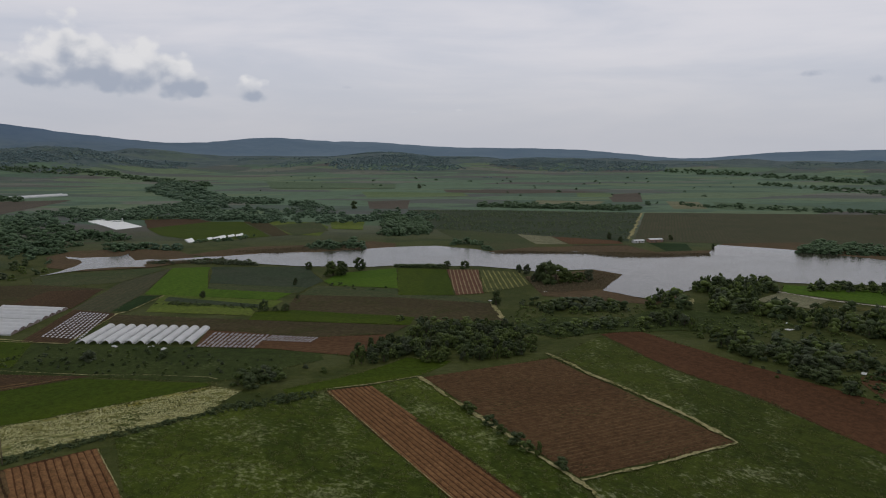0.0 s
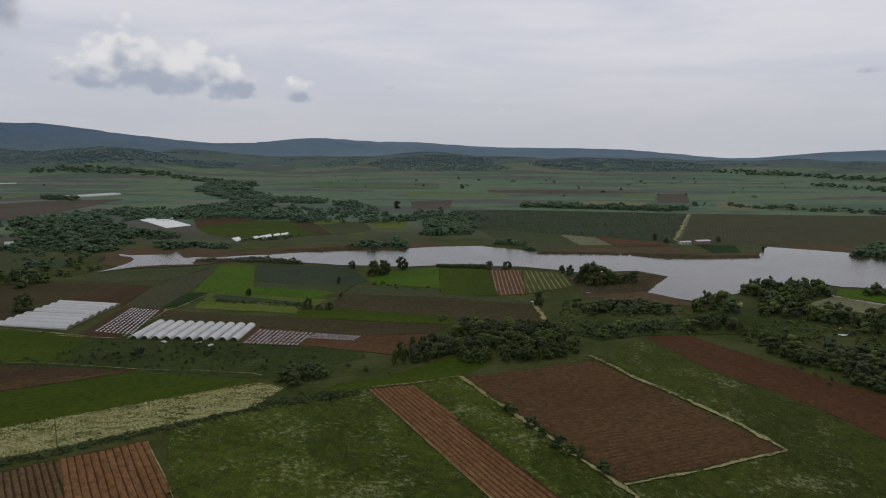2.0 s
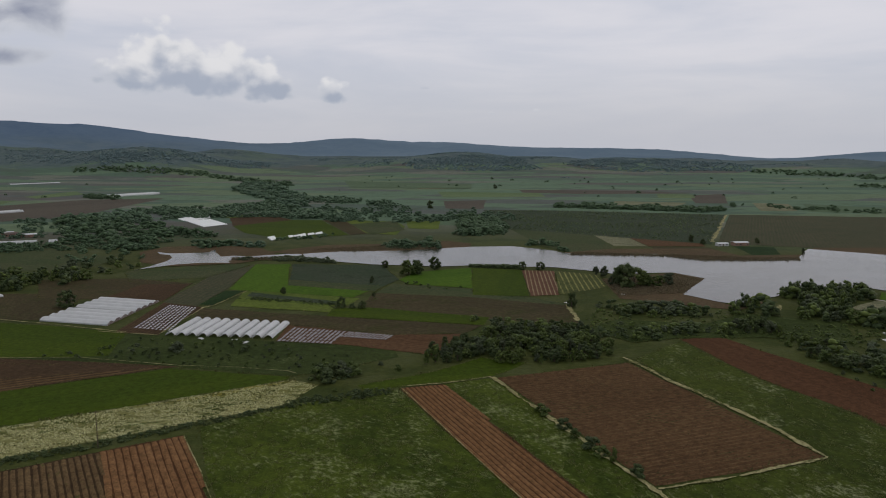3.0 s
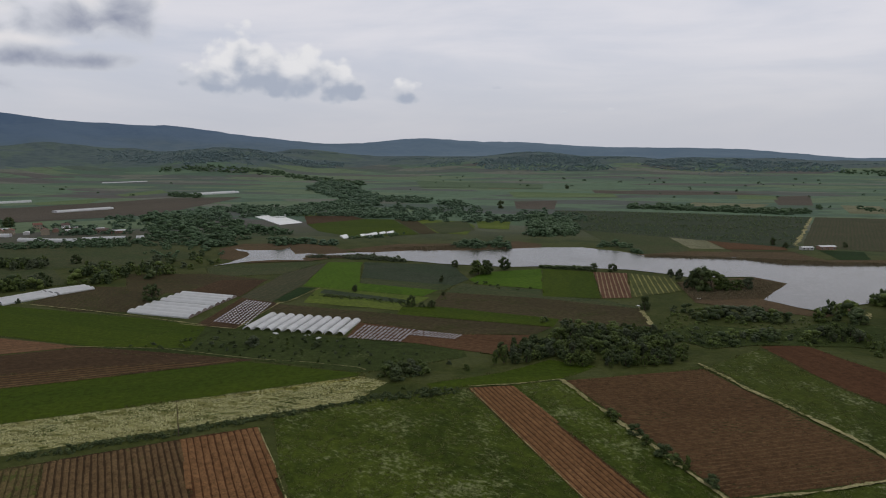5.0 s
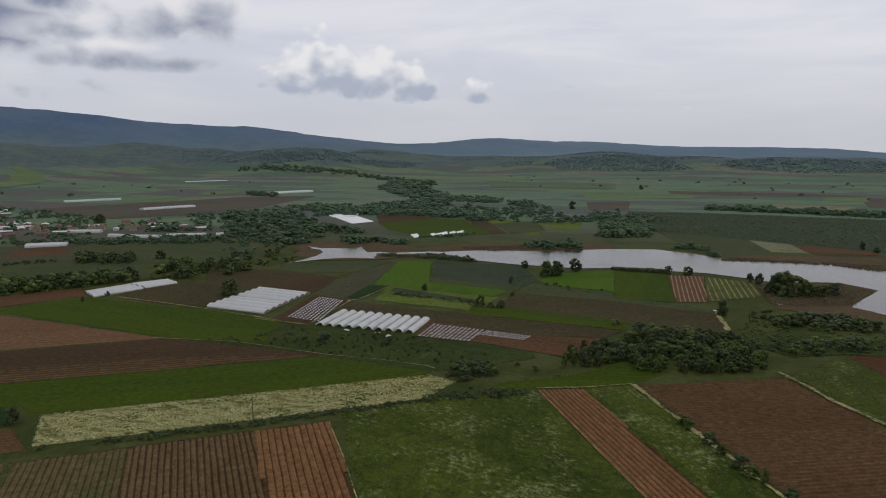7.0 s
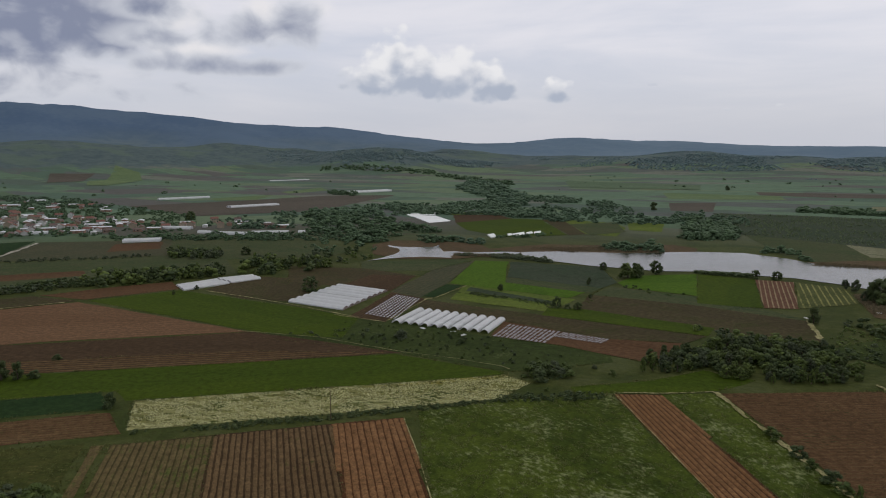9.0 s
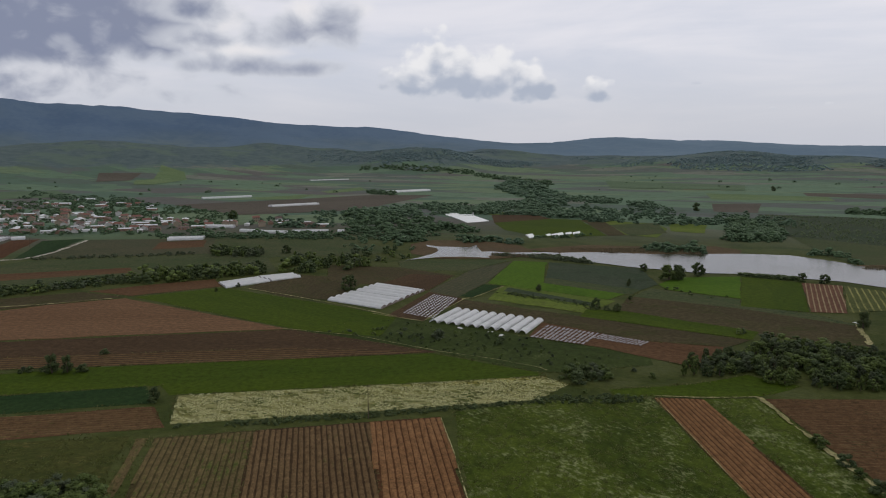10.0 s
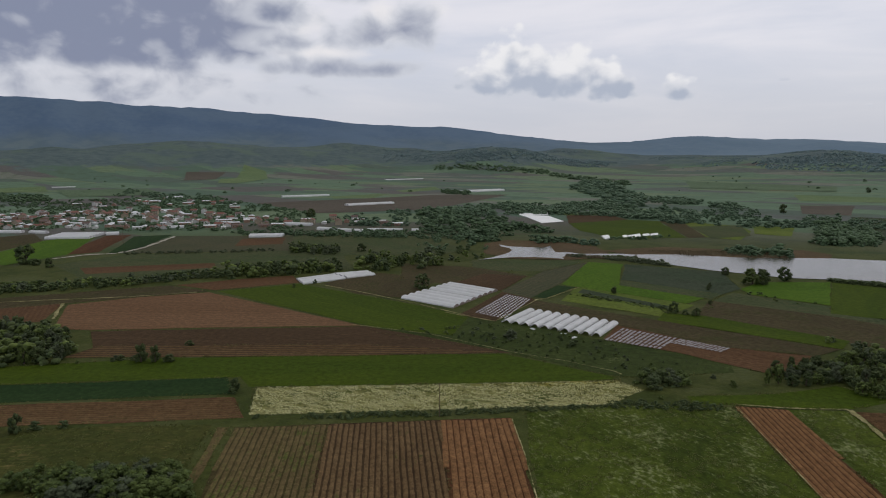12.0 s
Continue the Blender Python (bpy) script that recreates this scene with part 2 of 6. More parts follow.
# crops and soil of the farthest plots, haze blended into the base colour
M["hazed_lime"] = field_mat("hazed_bright_crop", (0.104, 0.151, 0.0658), (0.134, 0.18, 0.0823), streak=4, patch=0.006)
M["hazed_soil"] = field_mat("hazed_bare_soil", (0.0849, 0.0722, 0.0563), (0.106, 0.0884, 0.0682), (0.0751, 0.0857, 0.0529), 0.6, streak=4, patch=0.006)
M["hazed_green"] = field_mat("hazed_green_crop", (0.084, 0.124, 0.070), (0.104, 0.148, 0.082), streak=4, patch=0.006)
M["straw"] = field_mat("dry_straw_field", (0.153, 0.152, 0.0864), (0.208, 0.199, 0.12), (0.0902, 0.104, 0.0532), 0.58, streak=3)
M["chamomile"] = field_mat("flowering_field", (0.15, 0.147, 0.0428), (0.262, 0.249, 0.107), (0.0501, 0.0667, 0.012), 0.555, streak=5)
M["reed_bed"] = field_mat("reed_bed", (0.082, 0.0575, 0.0322), (0.114, 0.0782, 0.0437), (0.0546, 0.0529, 0.0184), 0.58)
M["track"] = field_mat("dry_track", (0.23, 0.21, 0.09), (0.37, 0.33, 0.17), (0.07, 0.08, 0.02), 0.56, relief=0.1)
M["mustard"] = field_mat("yellow_weeds", (0.20, 0.175, 0.04), (0.30, 0.26, 0.06), (0.07, 0.09, 0.018), 0.52, relief=0.1)
M["pale_track"] = field_mat("pale_track", (0.34, 0.31, 0.25), (0.44, 0.40, 0.34), (0.16, 0.15, 0.08), 0.6, relief=0.1)
M["stripe_red"] = field_mat("striped_red_soil", (0.11, 0.055, 0.034), (0.13, 0.066, 0.040), rows=3.0, row_col=(0.30, 0.24, 0.14), row_amt=0.8, row_edge=(0.7, 0.95))
M["stripe_yellow"] = field_mat("striped_green_field", (0.07, 0.08, 0.028), (0.09, 0.10, 0.03), (0.05, 0.06, 0.02), 0.55, rows=4.0, row_col=(0.30, 0.28, 0.10), row_amt=0.8, row_edge=(0.7, 0.95))


def ground_mat():
    """Scrub grass nearer, then farmland plots and hill woods with haze put into their colours."""
    m, g, s = surface("valley_ground", 0.95, 0.1)
    pos = g.add("ShaderNodeNewGeometry").outputs["Position"]
    x = g.add("ShaderNodeSeparateXYZ", Vector=pos)
    away = g.math("SQRT", g.math("ADD", g.math("MULTIPLY", x.outputs[0], x.outputs[0]), g.math("MULTIPLY", x.outputs[1], x.outputs[1])))
    turn = g.add("ShaderNodeMapping", Vector=pos)
    turn.inputs["Rotation"].default_value = (0, 0, 0.35)
    turn.inputs["Scale"].default_value = (0.0036, 0.0100, 0.0)
    cells = g.t.nodes.new("ShaderNodeTexVoronoi")
    cells.distance = "CHEBYCHEV"
    g.put(cells.inputs["Vector"], turn.outputs[0])
    cells.inputs["Scale"].default_value, cells.inputs["Randomness"].default_value = 1.0, 0.85
    pick = g.add("ShaderNodeSeparateColor", Color=cells.outputs["Color"]).outputs[0]
    plots = g.t.nodes.new("ShaderNodeValToRGB")
    g.put(plots.inputs[0], pick)
    plots.color_ramp.interpolation = "CONSTANT"
    # plot colours greyed and blued, haze worked into each
    e = plots.color_ramp.elements
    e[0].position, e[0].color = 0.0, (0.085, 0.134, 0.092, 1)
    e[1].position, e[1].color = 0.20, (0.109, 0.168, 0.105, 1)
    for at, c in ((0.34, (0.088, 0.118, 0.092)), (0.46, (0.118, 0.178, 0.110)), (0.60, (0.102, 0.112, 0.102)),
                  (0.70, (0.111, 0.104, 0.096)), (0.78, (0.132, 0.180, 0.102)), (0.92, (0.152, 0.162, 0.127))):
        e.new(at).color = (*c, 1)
    big = g.noise(pos, 0.004, 5.0, 0.6)
    mid = g.noise(pos, 0.03, 5.0, 0.65)
    fine = g.noise(pos, 0.35, 4.0, 0.7)
    near = g.mix(g.ramp(mid, 0.35, 0.65), (0.038, 0.051, 0.010), (0.072, 0.078, 0.018))
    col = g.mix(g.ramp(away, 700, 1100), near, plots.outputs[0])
    col = g.mix(g.math("MULTIPLY", g.ramp(mid, 0.45, 0.7), 0.45), col, (0.055, 0.072, 0.034))
    woods = g.math("ADD", g.math("MULTIPLY", g.math("SUBTRACT", x.outputs[2], 44.0), 0.026), g.math("MULTIPLY", g.math("SUBTRACT", big, 0.5), 2.6))
    woods = g.math("ADD", woods, g.math("MULTIPLY", g.math("SUBTRACT", mid, 0.5), 1.2))
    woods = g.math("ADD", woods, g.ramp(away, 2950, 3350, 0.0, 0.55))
    wood_col = g.mix(g.ramp(mid, 0.3, 0.7), HAZED_WOOD_A, HAZED_WOOD_B)
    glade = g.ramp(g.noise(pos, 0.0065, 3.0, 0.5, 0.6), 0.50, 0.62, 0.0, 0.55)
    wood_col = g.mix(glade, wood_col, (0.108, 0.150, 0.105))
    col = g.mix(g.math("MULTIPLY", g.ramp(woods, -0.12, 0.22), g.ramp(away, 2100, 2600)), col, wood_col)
    tint = g.ramp(fine, 0.25, 0.75, 0.8, 1.2)
    col = g.mix(1.0, col, g.xyz(tint, tint, tint), "MULTIPLY")
    g.put(s.inputs["Base Color"], col)
    bump(g, s, g.math("ADD", mid, fine), 0.5, 0.8)
    return m


# hill woods: blue-grey haze added to the green
HAZED_WOOD_A, HAZED_WOOD_B = (0.066, 0.096, 0.102), (0.106, 0.138, 0.130)
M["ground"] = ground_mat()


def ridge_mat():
    """Wooded heights over paler farmed lower slopes, with blue haze painted into the colours."""
    m, g, s = surface("hazed_wooded_ridge", 1.0, 0.0)
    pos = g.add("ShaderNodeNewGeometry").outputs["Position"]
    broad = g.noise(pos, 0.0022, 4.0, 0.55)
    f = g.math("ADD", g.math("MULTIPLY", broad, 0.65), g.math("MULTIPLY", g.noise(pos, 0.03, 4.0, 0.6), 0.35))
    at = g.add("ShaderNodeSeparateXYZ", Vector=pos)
    leafy = g.mix(g.ramp(f, 0.38, 0.62), HAZED_RIDGE_A, HAZED_RIDGE_B)
    # no bare ground here: a paler blue as x grows, for thicker haze
    bare = g.mix(g.ramp(f, 0.38, 0.62), HAZIER_RIDGE_A, HAZIER_RIDGE_B)
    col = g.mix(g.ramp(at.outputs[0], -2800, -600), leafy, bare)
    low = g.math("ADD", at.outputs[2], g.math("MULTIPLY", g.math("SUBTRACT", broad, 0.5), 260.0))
    col = g.mix(g.math("MULTIPLY", g.ramp(low, 70, 230, 0.8, 0.0), g.ramp(at.outputs[0], -2600, -900, 1.0, 0.25)), col, g.mix(g.ramp(g.noise(pos, 0.012, 3.0), 0.4, 0.6), HAZED_SLOPE_A, HAZED_SLOPE_B))
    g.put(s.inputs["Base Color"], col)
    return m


# woods blued by haze, then a hazier pair, then hazed fields at the foot
HAZED_RIDGE_A, HAZED_RIDGE_B = (0.096, 0.144, 0.220), (0.122, 0.172, 0.238)
HAZIER_RIDGE_A, HAZIER_RIDGE_B = (0.150, 0.212, 0.282), (0.18, 0.242, 0.305)
HAZED_SLOPE_A, HAZED_SLOPE_B = (0.125, 0.166, 0.182), (0.160, 0.198, 0.200)
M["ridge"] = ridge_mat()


def leaf_mat(name, a, b, c):
    """Foliage in varied greens."""
    m, g, s = surface(name, 0.75, 0.2)
    own = g.add("ShaderNodeTexCoord").outputs["Object"]
    pick = g.add("ShaderNodeObjectInfo").outputs["Random"]
    isle = g.add("ShaderNodeNewGeometry").outputs["Random Per Island"]
    place = g.noise(g.add("ShaderNodeNewGeometry").outputs["Position"], 0.09, 2.0)
    col = g.mix(g.math("ADD", g.math("MULTIPLY", pick, 0.5), g.ramp(place, 0.35, 0.65, 0.0, 0.5)), a, b)
    col = g.mix(g.math("MULTIPLY", g.ramp(isle, 0.45, 1.0), 0.7), col, c)
    clump = g.ramp(g.noise(own, 0.5, 2.0), 0.3, 0.7, 0.7, 1.2)
    col = g.mix(1.0, col, g.xyz(clump, clump, clump), "MULTIPLY")
    g.put(s.inputs["Base Color"], col)
    return m


M["leaf"] = leaf_mat("foliage", (0.0451, 0.0704, 0.0171), (0.0891, 0.119, 0.0284), (0.16, 0.204, 0.0495))
M["leaf_dark"] = leaf_mat("dark_foliage", (0.0389, 0.0594, 0.0205), (0.0691, 0.0929, 0.0324), (0.103, 0.13, 0.0432))
M["leaf_grey"] = leaf_mat("grey_green_foliage", (0.058, 0.076, 0.038), (0.08, 0.098, 0.05), (0.11, 0.13, 0.07))
# next two: leaves of far trees, paler and bluer with haze mixed in
M["leaf_hazed"] = leaf_mat("hazed_valley_foliage", (0.0632, 0.106, 0.0639), (0.0978, 0.151, 0.0843), (0.116, 0.17, 0.0964))
M["leaf_half_hazed"] = leaf_mat("hazed_shore_foliage", (0.0521, 0.09, 0.0452), (0.0856, 0.133, 0.0644), (0.109, 0.166, 0.0789))
M["leaf_orchard"] = leaf_mat("orchard_foliage", (0.0935, 0.127, 0.0605), (0.132, 0.165, 0.077), (0.154, 0.187, 0.0935))
# hill leaves carry the most haze in their colour
M["leaf_hill_hazed"] = leaf_mat("hazed_hill_foliage", (0.124, 0.182, 0.191), (0.149, 0.214, 0.213), (0.177, 0.239, 0.234))
M["vine"] = leaf_mat("young_vine_wood", (0.045, 0.032, 0.016), (0.075, 0.055, 0.026), (0.07, 0.075, 0.025))
M["vine_ridge"] = field_mat("vine_row_soil", (0.0941, 0.0554, 0.0263), (0.139, 0.0857, 0.0415), (0.0462, 0.0462, 0.0176), 0.57)


def plain(name, a, b, rough=0.8, spec=0.3, scale=1.0, relief=0.02, glow_through=0.0):
    m, g, s = surface(name, rough, spec)
    own = g.add("ShaderNodeTexCoord").outputs["Object"]
    n = g.noise(own, scale, 5.0, 0.65)
    pick = g.math("MULTIPLY", g.math("SUBTRACT", g.add("ShaderNodeObjectInfo").outputs["Random"], 0.5), 0.5)
    g.put(s.inputs["Base Color"], g.mix(g.math("ADD", g.ramp(n, 0.3, 0.7), pick, clamp=True), a, b))
    bump(g, s, g.noise(own, scale * 6, 3.0), 0.4, relief)
    if glow_through:
        out = next(n for n in g.t.nodes if n.type == "OUTPUT_MATERIAL")
        both = g.t.nodes.new("ShaderNodeMixShader")
        thin = g.add("ShaderNodeBsdfTranslucent", Color=(*b, 1))
        both.inputs[0].default_value = glow_through
        g.t.links.new(s.outputs[0], both.inputs[1])
        g.t.links.new(thin.outputs[0], both.inputs[2])
        g.t.links.new(both.outputs[0], out.inputs[0])
    return m


M["bark"] = plain("bark", (0.06, 0.045, 0.032), (0.11, 0.085, 0.06), scale=3)
M["film"] = plain("polythene_film", (0.70, 0.70, 0.70), (0.84, 0.84, 0.84), 0.38, 0.5, 0.25, 0.03, 0.3)
M["film_old"] = plain("aged_polythene_film", (0.48, 0.47, 0.49), (0.64, 0.62, 0.64), 0.5, 0.4, 0.3, 0.03)
M["open_end"] = plain("open_greenhouse_ends", (0.16, 0.115, 0.10), (0.36, 0.30, 0.28), 0.8, 0.2, 0.9)
M["sheeting"] = plain("white_ground_sheeting", (0.82, 0.82, 0.80), (0.90, 0.90, 0.88), 0.5, 0.4, 0.2, 0.03)
M["steel"] = plain("galvanised_steel", (0.35, 0.35, 0.36), (0.5, 0.5, 0.5), 0.4, 0.5, 4)
M["mulch"] = plain("plastic_mulch", (0.141, 0.116, 0.112), (0.248, 0.22, 0.22), 0.4, 0.4, 0.6, 0.03)
M["tile"] = plain("red_roof_tiles", (0.176, 0.08, 0.06), (0.248, 0.132, 0.104), 0.8, 0.2, 0.8, 0.05)
M["tile_old"] = plain("weathered_roof_tiles", (0.119, 0.085, 0.07225), (0.187, 0.136, 0.119), 0.85, 0.2, 0.8, 0.05)
M["sheet"] = plain("pale_sheet_roof", (0.55, 0.55, 0.56), (0.74, 0.74, 0.74), 0.5, 0.4, 0.5)
M["white_wall"] = plain("white_plaster", (0.48, 0.472, 0.448), (0.624, 0.608, 0.584), 0.9, 0.2, 0.5)
M["ochre_wall"] = plain("ochre_plaster", (0.288, 0.24, 0.176), (0.384, 0.32, 0.24), 0.9, 0.2, 0.5)
M["brick_wall"] = plain("bare_brick_wall", (0.25, 0.15, 0.11), (0.34, 0.22, 0.16), 0.9, 0.2, 0.5)
M["glass"] = plain("window_glass", (0.02, 0.025, 0.03), (0.04, 0.045, 0.05), 0.1, 0.6, 0.5, 0.0)
M["wood"] = plain("weathered_wood", (0.10, 0.075, 0.05), (0.17, 0.13, 0.09), 0.85, 0.2, 3)
M["concrete"] = plain("concrete", (0.28, 0.27, 0.25), (0.40, 0.39, 0.36), 0.9, 0.2, 1)
M["reed"] = leaf_mat("reed_stems", (0.17, 0.135, 0.08), (0.21, 0.165, 0.10), (0.15, 0.15, 0.075))
M["flower"] = plain("flower_heads", (0.58, 0.56, 0.26), (0.74, 0.71, 0.42), 0.8, 0.2, 2)
M["blade"] = leaf_mat("tall_grass", (0.105, 0.130, 0.032), (0.16, 0.175, 0.05), (0.34, 0.33, 0.15))
M["weed"] = leaf_mat("margin_weeds", (0.065, 0.085, 0.022), (0.13, 0.13, 0.04), (0.30, 0.27, 0.12))


def water_mat():
    m, g, s = surface("lake_water", 0.12, 0.5)
    pos = g.add("ShaderNodeNewGeometry").outputs["Position"]
    broad = g.noise(pos, 0.012, 4.0, 0.6)
    g.put(s.inputs["Base Color"], g.mix(g.ramp(broad, 0.3, 0.7), (0.050, 0.048, 0.034), (0.072, 0.066, 0.046)))
    g.put(s.inputs["Roughness"], g.ramp(broad, 0.35, 0.65, 0.06, 0.15))
    s.inputs["IOR"].default_value = 1.33
    bump(g, s, g.math("ADD", g.noise(pos, 0.9, 3.0), g.noise(pos, 0.15, 3.0)), 0.62, 0.16)
    return m


M["water"] = water_mat()

# ---- building helpers ----
rnd = random.Random(7)


def mesh_object(name, verts, faces, mat, parent=None, smooth=False):
    me = bpy.data.meshes.new(name)
    me.from_pydata([tuple(v) for v in verts], [], faces)
    for m in (mat if isinstance(mat, (list, tuple)) else [mat]):
        me.materials.append(m)
    if smooth:
        me.shade_smooth()
    ob = new(name, me)
    ob.parent = parent
    return ob


def part(name, bm, mat, parent, label="", smooth=False):
    me = bpy.data.meshes.new(name)
    bm.to_mesh(me)
    bm.free()
    me.materials.append(mat)
    if smooth:
        me.shade_smooth()
    ob = new(name, me)
    ob.parent = parent
    return tagged(ob, label)


def sharing(name, me, parent, m=None):
    ob = new(name, me)
    ob.parent = parent
    if m is not None:
        ob.matrix_local = m
    return ob


def add_box(bm, cx, cy, cz, sx, sy, sz, bevel=0.0):
    r = bmesh.ops.create_cube(bm, size=1.0, matrix=Matrix.LocRotScale((cx, cy, cz), None, (sx, sy, sz)))
    if bevel:
        edges = list({e for v in r["verts"] for e in v.link_edges})
        bmesh.ops.bevel(bm, geom=edges, offset=bevel, segments=1, affect="EDGES")
    return bm


def inside(x, y, poly):
    odd = False
    for (x0, y0), (x1, y1) in zip(poly, poly[1:] + poly[:1]):
        if (y0 > y) != (y1 > y) and x < (x1 - x0) * (y - y0) / (y1 - y0) + x0:
            odd = not odd
    return odd


def wavy(poly, size, length=14.0, seed=0.0):
    """The outline with its edges broken up and gently uneven."""
    out = []
    for (x0, y0), (x1, y1) in zip(poly, poly[1:] + poly[:1]):
        d = math.hypot(x1 - x0, y1 - y0)
        n = max(1, min(40, int(d / length)))
        for k in range(n):
            s = k / n
            x, y = x0 + (x1 - x0) * s, y0 + (y1 - y0) * s
            off = size * noise.noise(Vector((x / 23 + seed, y / 23, seed))) if k else 0.0
            out.append((x - (y1 - y0) / d * off, y + (x1 - x0) / d * off))
    return out


def spots(poly, gap, seed, fill=1.0):
    """Loose places in an outline, about gap metres apart."""
    r = random.Random(seed)
    xs, ys = [p[0] for p in poly], [p[1] for p in poly]
    out = []
    y = min(ys) + gap * 0.3
    while y < max(ys):
        x = min(xs) + gap * r.random()
        while x < max(xs):
            px, py = x + gap * r.uniform(-0.42, 0.42), y + gap * r.uniform(-0.42, 0.42)
            if r.random() < fill and inside(px, py, poly):
                out.append((px, py))
            x += gap
        y += gap * 0.9
    return out


# ---- the ground ----
# the lie of the land: a level valley floor, foothills, and a ridge behind them
RIDGE = [(14.0, 4.0, 49), (6.5, 5.0, 36), (-4.0, 6.0, 3), (-29.0, 4.5, -4), (32.0, 7.0, 55), (47.0, 8.0, 25), (62.5, 4.0, 16), (-19.0, 6.0, -57)]
FOOTHILLS = [
    (4.3, 4.0, 3300, 380, 43),
    (-8.0, 5.0, 3500, 380, 17),
    (30.6, 4.2, 3200, 380, 50),
    (26.6, 3.0, 3250, 360, 36),
    (48.9, 8.0, 3300, 450, 64),
    (62.1, 9.0, 3100, 450, 64),
    (10.2, 3.5, 3150, 330, 25),
    (39.7, 5, 3750, 330, 46),
    (54.2, 5, 3700, 330, 29),
    (22.9, 3, 3750, 300, 37),
    (19.9, 3, 3800, 300, 11),
    (29.3, 3.0, 3600, 330, 19),
    (-1.6, 2.5, 3150, 300, 20),
]


def bell(a, centre, width):
    return math.exp(-((a - centre) / width) ** 2)


def step01(a, low, high):
    s = min(1.0, max(0.0, (a - low) / (high - low)))
    return s * s * (3 - 2 * s)


def land_z(x, y, rough=1.0):
    d = math.hypot(x, y)
    if d < 2000:
        return 0.0
    az = math.degrees(math.atan2(-x, y))
    crest = 63 + 301 / (1 + math.exp(-(az - 42) / 9.0)) + sum(h * bell(az, c, w) for c, w, h in RIDGE)
    lift = step01(d, 2900, 4550) ** 2.4
    z = crest * lift + 12 * step01(d, 2100, 3300) + 34 * step01(d, 2900, 3450)
    for c, w, r, wd, h in FOOTHILLS:
        z += h * bell(az, c, w) * bell(d, r, wd)
    if rough:
        n = noise.fractal(Vector((x / 420, y / 420, 3.1)), 0.9, 2.1, 5)
        m = noise.fractal(Vector((x / 130, y / 130, 6.4)), 0.8, 2.1, 4)
        z += rough * step01(d, 2400, 3300) * ((8 + 0.06 * z) * n * (1 - 0.7 * step01(d, 4150, 4500)) + (3 + 0.022 * z) * m)
        spur = noise.noise(Vector((math.degrees(math.atan2(-x, y)) / 2.6, d / 2600, 0.7)))
        z += rough * 0.16 * z * spur * step01(d, 3300, 3900) * (1 - step01(d, 4200, 4500))
    return z


def build_ground():
    rings = [0, 40, 90, 150, 230, 330, 450, 600, 800, 1050, 1350, 1700, 2000] + list(range(2080, 4860, 60))
    n = 540
    verts, faces = [(0.0, 0.0, 0.0)], []
    for r in rings[1:]:
        for k in range(n):
            a = 2 * math.pi * k / n
            x, y = -r * math.sin(a), r * math.cos(a)
            verts.append((x, y, land_z(x, y)))
    faces += [(0, 1 + k, 1 + (k + 1) % n) for k in range(n)]
    for i in range(len(rings) - 2):
        b, c = 1 + i * n, 1 + (i + 1) * n
        faces += [(b + k, c + k, c + (k + 1) % n, b + (k + 1) % n) for k in range(n)]
    last = next(i for i, r in enumerate(rings) if r >= 3660)
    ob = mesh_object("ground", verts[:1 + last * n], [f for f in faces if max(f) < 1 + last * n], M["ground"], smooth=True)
    first = 1 + (last - 1) * n
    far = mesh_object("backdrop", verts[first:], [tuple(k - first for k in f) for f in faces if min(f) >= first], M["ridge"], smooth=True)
    tagged(far, "distant wooded ridge on the horizon, tinted with blue haze", "hills", kind="structure")
    return tagged(ob, "green valley floor of small plots rising to haze-tinted wooded hills", "ground", kind="structure")


build_ground()
LAYER = [0.03]
PLOTS = []


def field(name, mat, poly, label, run=0.0, edge=1.3):
    """A plot of crop or soil; run is the heading of its rows in degrees."""
    LAYER[0] += 0.004
    z = LAYER[0]
    cx, cy = sum(p[0] for p in poly) / len(poly), sum(p[1] for p in poly) / len(poly)
    back = Matrix.Rotation(-radians(run), 3, "Z")
    PLOTS.append(poly)
    ring = wavy(poly, edge, 7.0, seed=LAYER[0] * 9)
    far = max(math.hypot(*p) for p in poly) > 2080
    bm = bmesh.new()
    vs = [bm.verts.new(back @ Vector((x - cx, y - cy, 0))) for x, y in ring]
    bm.faces.new(vs)
    bmesh.ops.triangulate(bm, faces=bm.faces[:])
    if far:
        bmesh.ops.subdivide_edges(bm, edges=bm.edges[:], cuts=3, use_grid_fill=True)
        for v in bm.verts:
            w = Matrix.Rotation(radians(run), 3, "Z") @ v.co
            v.co.z = land_z(w.x + cx, w.y + cy) + 0.9
    bmesh.ops.recalc_face_normals(bm, faces=bm.faces[:])
    if bm.faces[0].normal.z < 0:
        bmesh.ops.reverse_faces(bm, faces=bm.faces[:])
    ob = part(name, bm, M[mat], None)
    ob.matrix_world = pose(cx, cy, 0 if far else z, 0, 0, run)
    tagged(ob, label, "field", kind="structure")
    return ob


